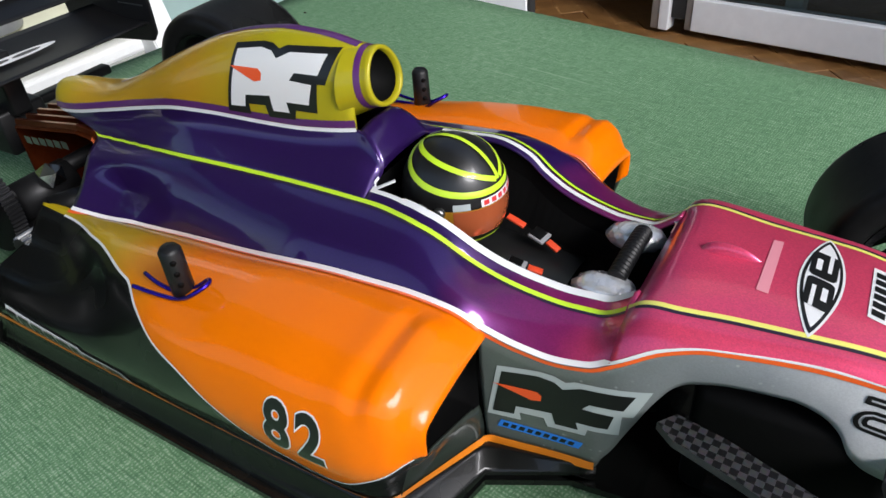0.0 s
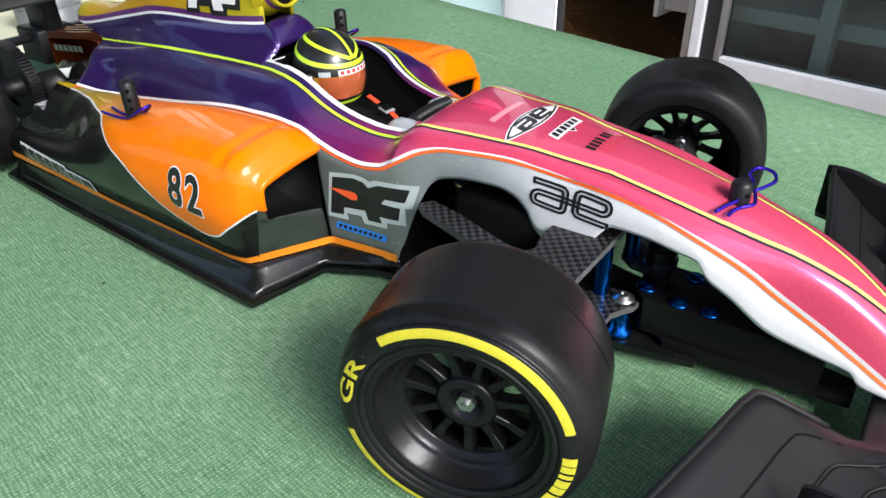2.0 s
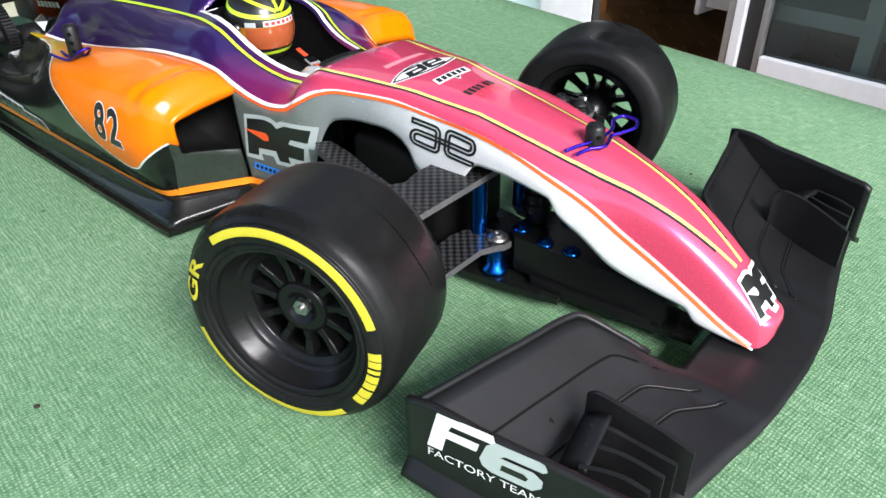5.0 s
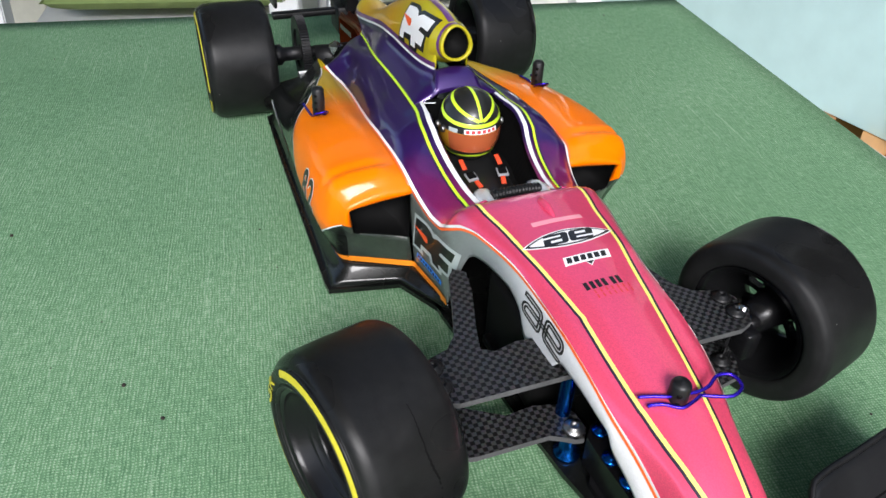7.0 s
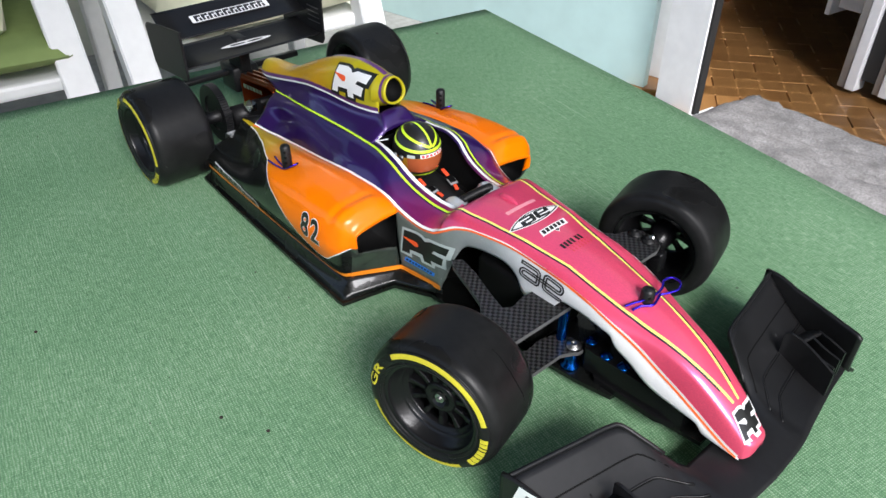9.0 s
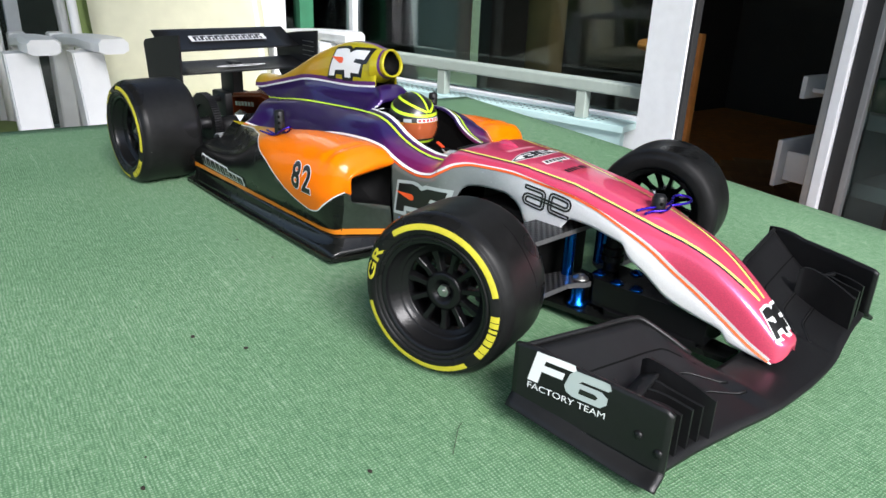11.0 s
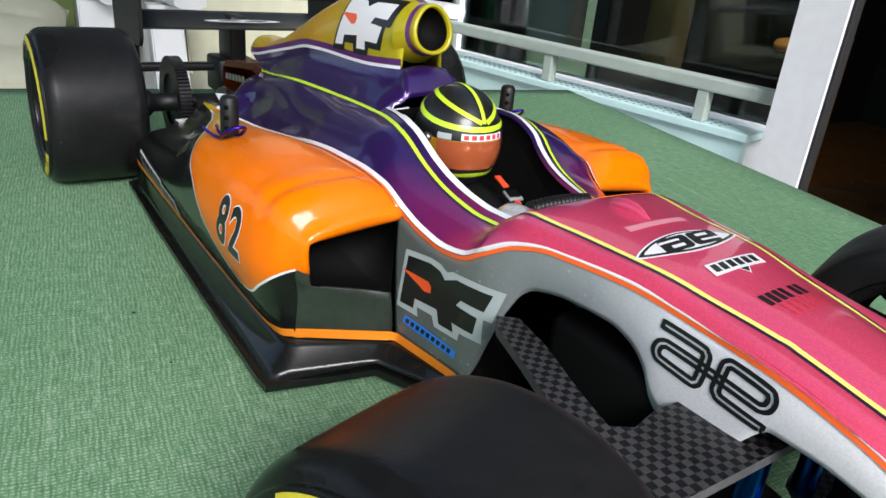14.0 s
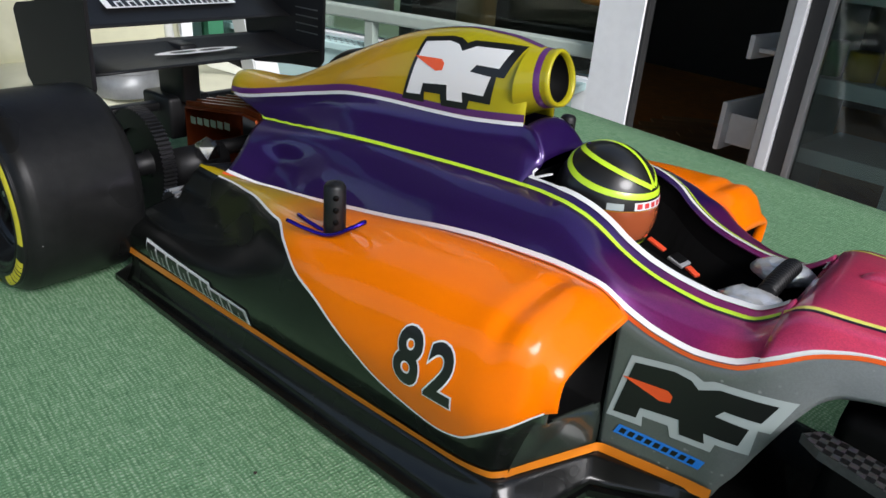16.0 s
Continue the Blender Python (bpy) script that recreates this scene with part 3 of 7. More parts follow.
def pod_front(side, lo, hi, n=20):
    rows = []
    for k in range(n + 1):
        v = lo + (hi - lo) * k / n
        if v <= 5:
            o = pod_point(178, v, side)
        else:
            u = v - 5
            o = pod_point(178, 5, side).lerp(B(177.5, side * 33.5, 11.8), u)
        i = inlet_line(v, side)
        r = []
        for j in range(7):
            u = j / 6
            p = o.lerp(i, u)
            p.x += (2.4 if v < 3 else 0.6) * MM * math.sin(math.pi * u) ** 0.8
            r.append(p)
        rows.append(r)
    return rows


def inlet_rows(side):
    rows = []
    for d in (0.0, 3.0, 14.0, 14.0):
        r = []
        for k in range(25):
            v = 6 * k / 24
            p = inlet_line(v, side)
            c = B(170, side * 46, 38)
            if len(rows) == 3:
                p = Vector((p.x, c.y, c.z))
            r.append(p - Vector((d * MM, 0, 0)))
        r.append(r[0].copy())
        rows.append(r)
    return rows


def skirt_rows(side):
    """Black lower skirt from the orange tape down to the floor's edge."""
    rows = []
    for k in range(61):
        x = 20 + 158 * k / 60
        p = pod_point(x, 5, side)
        w = 66.5 + 1.8 * (k / 60)
        rows.append([p.lerp(Vector((p.x + (5 * MM if k > 54 else 0) * (k - 54) / 6, side * w * MM + B(x, 0, 0).y, max(5.2, cloth_z(x) + 2.6) * MM)), u) - Vector((0, side * 1.2 * MM * math.sin(math.pi * u), 0)) for u in (0, 0.25, 0.5, 0.75, 1)])
    p5 = rows[-1]
    end = [B(177.5, side * 33.5, 11.8).lerp(B(181, side * 40, 7.5), u) for u in (0, 0.25, 0.5, 0.75, 1)]
    for k in range(1, 9):
        rows.append([a.lerp(b, k / 8) for a, b in zip(p5, end)])
    nose = [B(205, side * 27.6, 10.2).lerp(B(205, side * 27.2, 7.0), u) for u in (0, 0.25, 0.5, 0.75, 1)]
    for k in range(1, 7):
        rows.append([a.lerp(b, k / 6) for a, b in zip(end, nose)])
    return rows


for side in (-1, 1):
    pod = skin("sidepod", [(pod_rows(side, True), 0), (pod_rows(side, False), 1), (pod_front(side, 0, 3.0, 22), 0, (1, 0, 0)), (pod_front(side, 3.0, 6.0, 27), 2, (1, 0, 0))],
               [m_orange, m_black_gloss, m_darkgrey], shell, "bright orange side pod with black rear and grey underside", axis_z=33)
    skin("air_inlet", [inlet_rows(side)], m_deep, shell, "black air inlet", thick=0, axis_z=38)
    SKINS.pop()
    sk = skin("skirt", [skirt_rows(side)], m_black_gloss, shell, "gloss black lower skirt", axis_z=20)

# the whole painted surface, for laying lines and stickers on it
_v, _f = [], []
for vv, ff in SKINS:
    k = len(_v)
    _v += vv
    _f += [[i + k for i in q] for q in ff]
HULL = BVHTree.FromPolygons(_v, _f)
COWL = BVHTree.FromPolygons(*SKINS[0])
_v, _f = [], []
for vv, ff in SKINS[2:]:
    k = len(_v)
    _v += vv
    _f += [[i + k for i in q] for q in ff]
FLANK = BVHTree.FromPolygons(_v, _f)


def stripe(name, pts, width, material, parent, lift=0.12, label="", shift=0.0, tree=None):
    """A painted line of some width (mm) along points, laid on the body; shift moves it sideways."""
    pts = [Vector(p) for p in pts]
    rows = []
    for i, p in enumerate(pts):
        t = (pts[min(i + 1, len(pts) - 1)] - pts[max(i - 1, 0)]).normalized()
        q, nrm, _, _ = (tree or HULL).find_nearest(p)
        s = nrm.cross(t).normalized()
        r = []
        for u in (-0.5, 0.0, 0.5):
            c = q + s * (u * width + shift) * MM
            h, n2, _, d = (tree or HULL).find_nearest(c, 0.004)
            h, n2 = (h, n2) if h is not None else (c, nrm)
            if n2.dot(nrm) < 0:
                n2 = -n2
            r.append(h + (n2 + nrm).normalized() * lift * MM)
        rows.append(r)
    bm = bmesh.new()
    grid(bm, rows)
    bm.normal_update()
    for f in bm.faces:
        if f.normal.dot((tree or HULL).find_nearest(f.calc_center_median())[1]) < 0:
            f.normal_flip()
    return part(name, bm, material, parent, label)


def rail_pts(r, a, b, side, n=90):
    return [B(x, side * r(x)[0], r(x)[1]) for x in (a + (b - a) * k / n for k in range(n + 1))]


def split_pts(side, a=33, b=178, n=110):
    return [pod_point(x, SPLIT(x), side) for x in (a + (b - a) * k / n for k in range(n + 1))]


NOSE_LINE = rail((206, 19.9, 56.5), (213, 20, 60.2), (227, 18, 60.4), (244, 16.2, 60.2), (258, 14.0, 58.9), (272, 12.2, 57.3), (286, 11.2, 54.9), (300, 10.0, 52.2), (312, 8.6, 49.2), (323, 6.8, 46.1), (334, 5.0, 41.4), (344, 3.1, 35.2), (352, 1.6, 29.2))


def nose_pts(a, b, side, n=120):
    return [B(x, side * NOSE_LINE(x)[0] - (2.0 * math.sin(math.pi * (x - 272) / 84) if x > 272 else 0.0), NOSE_LINE(x)[1] + 0.6) for x in (a + (b - a) * k / n for k in range(n + 1))]


for side in (-1, 1):
    stripe("lime_pinstripe", rail_pts(R1, 22.5, 206, side, 120), 1.25, m_lime, shell, 0.14, "thin lime green pinstripe")
    stripe("dark_pinstripe", rail_pts(R1, 22.5, 206, side, 120), 0.8, m_dark_line, shell, 0.10, shift=1.0 * side)
    stripe("yellow_pinstripe", nose_pts(206, 351.5, side), 1.2, m_neon, shell, 0.14, "thin yellow pinstripe", tree=COWL)
    stripe("dark_pinstripe", nose_pts(208, 346, side), 0.9, m_dark_line, shell, 0.10, shift=1.0 * side, tree=COWL)
    stripe("white_pinstripe", rail_pts(R2, 33, 361, side, 220), 1.5, m_white, shell, 0.3, "thin white pinstripe", shift=0.55 * -side, tree=COWL)
    stripe("orange_pinstripe", rail_pts(R2, 33, 361, side, 220), 1.1, m_orange_line, shell, 0.3, "thin red-orange pinstripe", shift=0.5 * side, tree=FLANK)
    stripe("white_pinstripe", rail_pts(RC, 2, 130, side, 90), 1.1, m_white, cover, 0.16)
    stripe("violet_pinstripe", [B(x, side * RC(x)[0] * 0.97, RC(x)[1] + 1.6) for x in np.linspace(0, 130, 90)], 2.0, m_purple_line, cover, 0.13)
    stripe("violet_pinstripe", [B(x, side * 0.7, TOP(x)) for x in np.linspace(30, 129, 60)], 1.6, m_purple_line, cover, 0.12)
    stripe("white_pinstripe", split_pts(side), 0.7, m_white, shell, 0.14)
    stripe("orange_tape", [pod_point(x, 4.88, side) for x in np.linspace(20, 178, 90)], 3.0, m_tape, shell, 0.32, "orange tape line along the sill")
    stripe("orange_tape", [pod_point(178, 4.88, side).lerp(B(177.8, side * 33.3, 12.6), u) for u in np.linspace(0, 1, 20)] + [B(178, side * 33, 12.6).lerp(B(204.5, side * 28.3, 11.6), u) for u in np.linspace(0.05, 1, 24)], 3.6, m_tape, shell, 0.32)

# ---------------------------------------------------------------- the car: intake, cockpit, helmet
mouth_tilt = Matrix.Translation(B(134.6, 0, 89.2)) @ Matrix.Rotation(radians(-10), 4, "Y")


def mouth_ring(a, b, x=0.0, n=40):
    """The intake's outline: a rounded egg, wider at the base."""
    out = []
    for k in range(n):
        t = 2 * math.pi * k / n
        w = 0.94 * b * (1.0 - 0.16 * math.sin(t))
        out.append(mouth_tilt @ (Vector((x, w * math.cos(t), 0.82 * a * math.sin(t))) * MM))
    return out


back = [B(126.5, 9.3 * math.cos(2 * math.pi * k / 40) * (1.0 - 0.1 * math.sin(2 * math.pi * k / 40)), 87.0 + 9.4 * math.sin(2 * math.pi * k / 40)) for k in range(40)]
bm = bmesh.new()
grid(bm, [back, mouth_ring(9.3, 7.9, -2.6), mouth_ring(9.0, 7.4, -1.6), mouth_ring(9.3, 7.7, -0.4), mouth_ring(9.1, 7.5, 0.7), mouth_ring(8.5, 6.8, 1.0), mouth_ring(7.9, 6.2, 0.7), mouth_ring(7.7, 6.0, -0.6)], close=True)
lip = part("intake_lip", bm, m_yellow, cover, "yellow rounded lip of the air intake")
bm = bmesh.new()
grid(bm, [mouth_ring(9.62, 8.2, -3.4), mouth_ring(9.45, 8.02, -2.5), mouth_ring(9.2, 7.6, -1.7)], close=True)
part("violet_band", bm, m_purple_line, cover, "violet band behind the intake lip")
bm = bmesh.new()
vs = grid(bm, [mouth_ring(7.8, 6.1, -0.5), mouth_ring(6.4, 5.2, -5.0), mouth_ring(0.4, 0.3, -6.5)], close=True)
bm.faces.new(vs[-1])
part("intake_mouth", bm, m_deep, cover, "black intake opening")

# cockpit tub: dark floor and walls under the opening
bm = bmesh.new()
rows = []
for k in range(31):
    x = 137 + 73 * k / 30
    y1, z1 = R1(x)
    w = y1 - 4.2
    zf = 43 if x < 160 else 43 - 4 * math.sin((x - 160) / 50 * math.pi)
    rows.append([B(x, s * w * q, z) for s, q, z in ((-1, 1.0, z1 + 0.2), (-1, 0.98, z1 - 6), (-1, 0.8, zf + 2), (-1, 0.4, zf), (1, 0.0, zf + 1.0), (1, 0.4, zf), (1, 0.8, zf + 2), (1, 0.98, z1 - 6), (1, 1.0, z1 + 0.2))])
grid(bm, rows)
for r in (rows[0], rows[-1]):
    bm.faces.new([bm.verts.new(p) for p in r])
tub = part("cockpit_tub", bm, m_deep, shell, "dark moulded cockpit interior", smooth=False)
# torso of the driver figure
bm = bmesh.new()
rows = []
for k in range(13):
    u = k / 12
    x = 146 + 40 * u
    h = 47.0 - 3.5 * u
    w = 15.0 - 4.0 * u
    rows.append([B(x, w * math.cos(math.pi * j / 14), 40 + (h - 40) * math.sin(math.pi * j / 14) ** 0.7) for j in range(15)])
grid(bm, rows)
part("driver_torso", bm, m_helmet, shell, "black torso of the driver figure with harness")


def strap(name, a, b, w, h, material, lift=0.0):
    """A short strap or buckle: a thin bevelled strip from a to b (mm)."""
    a, b = B(*a), B(*b)
    d = (b - a)
    bm = bmesh.new()
    bar(bm, (0, -w / 2 * MM, 0), (d.length, w / 2 * MM, h * MM), 0.15 * MM)
    rot = d.to_track_quat("X", "Z").to_matrix().to_4x4()
    bmesh.ops.transform(bm, matrix=Matrix.Translation(a) @ rot, verts=bm.verts)
    return part(name, bm, material, shell)


m_belt = mat("harness_orange_red", (0.75, 0.07, 0.02), 0.5)
m_buckle = mat("harness_grey", (0.28, 0.28, 0.29), 0.5)
for s in (-1, 1):
    strap("harness_strap", (164, s * 8.0, 50.5), (169, s * 8.0, 48.6), 2.0, 0.7, m_belt)
    strap("harness_buckle", (171.5, s * 7.2, 48.2), (176.0, s * 6.6, 47.0), 4.6, 0.8, m_buckle)
    strap("harness_buckle", (171.9, s * 7.2, 48.9), (175.2, s * 6.7, 48.0), 3.6, 0.5, m_deep)
    strap("harness_strap", (176.5, s * 6.0, 47.2), (180.0, s * 5.0, 46.0), 2.0, 0.7, m_belt)

# steering wheel with the driver figure's two silver gloves
bm = bmesh.new()
ys = np.linspace(-10.0, 10.0, 61)
tube(bm, [B(200.0, y, 55.6 - 0.006 * y * y) for y in ys], [(2.35 if k % 4 in (1, 2) else 1.85) * MM for k in range(61)], 14)
part("steering_wheel", bm, m_satin, shell, "black ribbed steering wheel")
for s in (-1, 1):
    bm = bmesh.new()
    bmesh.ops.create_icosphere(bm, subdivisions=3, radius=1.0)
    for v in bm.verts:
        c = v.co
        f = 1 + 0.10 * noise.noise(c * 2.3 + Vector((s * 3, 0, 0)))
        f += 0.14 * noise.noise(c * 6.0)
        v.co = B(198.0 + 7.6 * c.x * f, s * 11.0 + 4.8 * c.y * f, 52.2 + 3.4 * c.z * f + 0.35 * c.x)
    part("driver_glove", bm, m_silver, shell, "silver painted rounded glove of the driver figure")
stripe("cockpit_white_line", [B(139.9, y, R1(140)[1] + 0.6) for y in np.linspace(-16, -12.4, 5)], 1.3, m_white, shell, 0.25)
for side in (-1, 1):
    stripe("cockpit_white_line", [B(x, side * (R1(x)[0] - 3.5), R1(x)[1] + 1.3) for x in np.linspace(140, 206.4, 60)], 1.9, m_white, shell, 0.25, "white line round the cockpit edge", tree=COWL)
stripe("cockpit_white_line", [B(206.6, y, 57.0) for y in np.linspace(9, 14.2, 6)], 1.2, m_white, shell, 0.2)
strap("cockpit_white_line", (139.5, -15.4, 66.2), (143.5, -11.8, 67.6), 1.2, 0.3, m_white)

# helmet: shell, visor, bands and lime lines
HC = B(153.0, -0.3, 61.6)


def helmet_point(az, el, lift=0.0):
    """A point on the helmet: az from straight ahead to the car's left, el up; degrees."""
    a, e = radians(az), radians(el)
    x, y, z = math.cos(e) * math.cos(a), math.cos(e) * math.sin(a), math.sin(e)
    fx = 13.9 if x > 0 else 13.6
    if z < 0:
        fx += -1.6 * z * (1 if x > 0 else -0.5)
    return HC + Vector((x * (fx + lift), y * (12.9 + lift), z * ((14.8 if z > 0 else 15.6) + lift))) * MM


def helmet_patch(bm, az0, az1, el0, el1, lift, n=40, m=8, mi=0):
    grid(bm, [[helmet_point(az0 + (az1 - az0) * i / n, el0 + (el1 - el0) * j / m, lift) for j in range(m + 1)] for i in range(n + 1)], mi=mi)


bm = bmesh.new()
helmet_patch(bm, -180, 180, -72, 89.5, 0.0, 64, 40)
bmesh.ops.remove_doubles(bm, verts=bm.verts, dist=1e-6)
bmesh.ops.recalc_face_normals(bm, faces=bm.faces)
helmet = part("helmet", bm, m_helmet, car, "small black driver helmet with lime lines and orange visor")
bm = bmesh.new(); helmet_patch(bm, -62, 62, -27, 4, 0.35); part("visor", bm, m_visor, helmet, "glossy orange tinted visor")
bm = bmesh.new(); helmet_patch(bm, -112, 112, -28, 5, 0.18); part("gold_band", bm, m_gold, helmet, "gold band")
bm = bmesh.new(); helmet_patch(bm, -110, 110, 5, 13, 0.30); part("visor_strip", bm, m_sticker_black, helmet, "black strip above the visor")
bm = bmesh.new(); helmet_patch(bm, -32, 32, 5.5, 13, 0.42, 16, 3); part("visor_label", bm, m_sticker_white, helmet, "white label strip on the visor")
bm = bmesh.new()
for k in range(6):
    helmet_patch(bm, -29 + 10 * k, -22.5 + 10 * k, 6.8, 11.7, 0.50, 4, 2)
part("visor_label_bar", bm, m_sticker_red, helmet, "row of short red bars")
bm = bmesh.new(); helmet_patch(bm, -62, -44, 5.5, 12, 0.42, 8, 3); part("visor_label", bm, m_sticker_grey, helmet)
for az in (-96, -76, 96, 76):
    bm = bmesh.new()
    p, q = helmet_point(az, 3, 0.2), helmet_point(az, 3, 1.3)
    tube(bm, [p, q, q + (q - p) * 0.2], [1.5 * MM, 1.4 * MM, 0.9 * MM], 16)
    part("visor_screw", bm, m_dull_steel, helmet, "round silver visor screw")


def helmet_line(fn, w, name="lime_line", n=64):
    """A painted line round the helmet: fn gives (az, el) for u in 0..1; w in degrees."""
    rows = []
    for k in range(n + 1):
        az, el = fn(k / n)
        az2, el2 = fn(min(1, k / n + 0.005))
        az1, el1 = fn(max(0, k / n - 0.005))
        p, t = helmet_point(az, el, 0.3), helmet_point(az2, el2, 0.3) - helmet_point(az1, el1, 0.3)
        nn = (p - HC).normalized()
        s = t.cross(nn).normalized()
        rows.append([p + s * w * MM, p + nn * 0.12 * MM, p - s * w * MM])
    bm = bmesh.new()
    grid(bm, rows)
    return part(name, bm, m_lime, helmet, "lime green painted line")


helmet_line(lambda u: (-178 + 356 * u, 18 + 38 * (abs(u - 0.5) * 2) ** 2.2), 0.8, n=96)
helmet_line(lambda u: (-125 + 250 * u, -40 + 5 * math.cos(2 * math.pi * (u - 0.5))), 0.95)
for s in (-1, 1):
    helmet_line(lambda u: (s * (4 + 170 * u), 25 + 32 * u + 12 * math.sin(math.pi * u)), 0.7)
helmet_line(lambda u: (0, 24 + 100 * u), 0.62)

# ---------------------------------------------------------------- body posts and spring clips
def body_post(x, y, z0, z1, r, parent):
    bm = bmesh.new()
    lathe(bm, [(z0 * MM, 0.001), (z0 * MM, r * MM), ((z1 - 1.4) * MM, r * 0.95 * MM), ((z1 - 0.4) * MM, r * 0.72 * MM), (z1 * MM, 0.0002)], 24, "Z", centre=(x * MM, y * MM, 0))
    post = part("body_post", bm, m_plastic, parent, "black plastic body post with clip holes")
    for z in (z1 - 3.4, z1 - 6.6, z1 - 9.8):
        if z > z0 + 1:
            # black plug drawn for the dark inside of the hole
            bm = bmesh.new()
            tube(bm, [((x + q * 0.80 * (r + 0.05)) * MM, (y - q * 0.60 * (r + 0.05)) * MM, z * MM) for q in (-1, 1)], 0.75 * MM, 12)
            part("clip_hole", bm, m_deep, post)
    return post


def clip(pts, name="body_clip"):
    bm = bmesh.new()
    tube(bm, [Vector(p) * MM for p in spline(pts, 60)], 0.55 * MM, 8)
    return part(name, bm, m_violet_clip, car, "bent violet-blue spring clip")


body_post(108.6, -53.5, 40, 65.6, 2.9, car)
body_post(108.6, 55.5, 40, 65.6, 2.9, car)
body_post(304.3, 2.2, 40, 58.5, 3.0, car)
for y0, s in ((-54.6, -1), (54.8, 1)):
    clip([(94, y0 - 1.5 * s, 52.0), (101, y0, 52.2), (108, y0 - 0.2 * s, 51.8), (112, y0 - 2.4 * s, 53.4), (116, y0 - 3.4 * s, 56.4), (119.0, y0 - 1.0 * s, 58.0), (117.6, y0 + 2.0 * s, 57.0), (114, y0 + 2.6 * s, 54.6), (109, y0 + 2.6 * s, 52.5), (102, y0 + 3.2 * s, 52.2), (96, y0 + 3.8 * s, 52.6)])
clip([(301.5, -8.8, 53.0), (303.0, -4.5, 53.4), (304.5, -1.0, 53.6), (305.0, 3.0, 53.6), (305.5, 7.5, 53.6), (305.0, 11.5, 54.0), (303.0, 15.5, 54.6), (304.2, 19.5, 54.8), (308.2, 19.8, 54.4), (310.0, 16.0, 53.8), (308.4, 11.5, 53.4), (306.6, 8.0, 53.2)])
clip([(306.6, 8.0, 53.2), (308.0, 4.0, 53.2), (308.5, 0.5, 53.0), (306.0, -3.0, 52.8), (304.8, -6.0, 52.4), (304.6, -7.5, 52.2)])

def words(text, size, squeeze=1.0, bold=0.0, gap=1.0):
    """Lettering in the built-in font as a flat mesh in mm, centred."""
    cu = bpy.data.curves.new("lettering", "FONT")
    cu.body, cu.size, cu.align_x, cu.align_y, cu.offset, cu.resolution_u = text, size, "CENTER", "CENTER", bold, 4
    cu.space_character = gap
    ob = new("lettering", cu)
    me = bpy.data.meshes.new_from_object(ob)
    bpy.data.objects.remove(ob)
    bm = bmesh.new()
    bm.from_mesh(me)
    bmesh.ops.scale(bm, vec=(squeeze, 1, 1), verts=bm.verts)
    bmesh.ops.triangulate(bm, faces=bm.faces[:])
    for _ in range(3):
        long = [e for e in bm.edges if e.calc_length() > 1.6]
        if long:
            bmesh.ops.subdivide_edges(bm, edges=long, cuts=1)
            bmesh.ops.triangulate(bm, faces=[f for f in bm.faces if len(f.verts) > 4])
    return bm


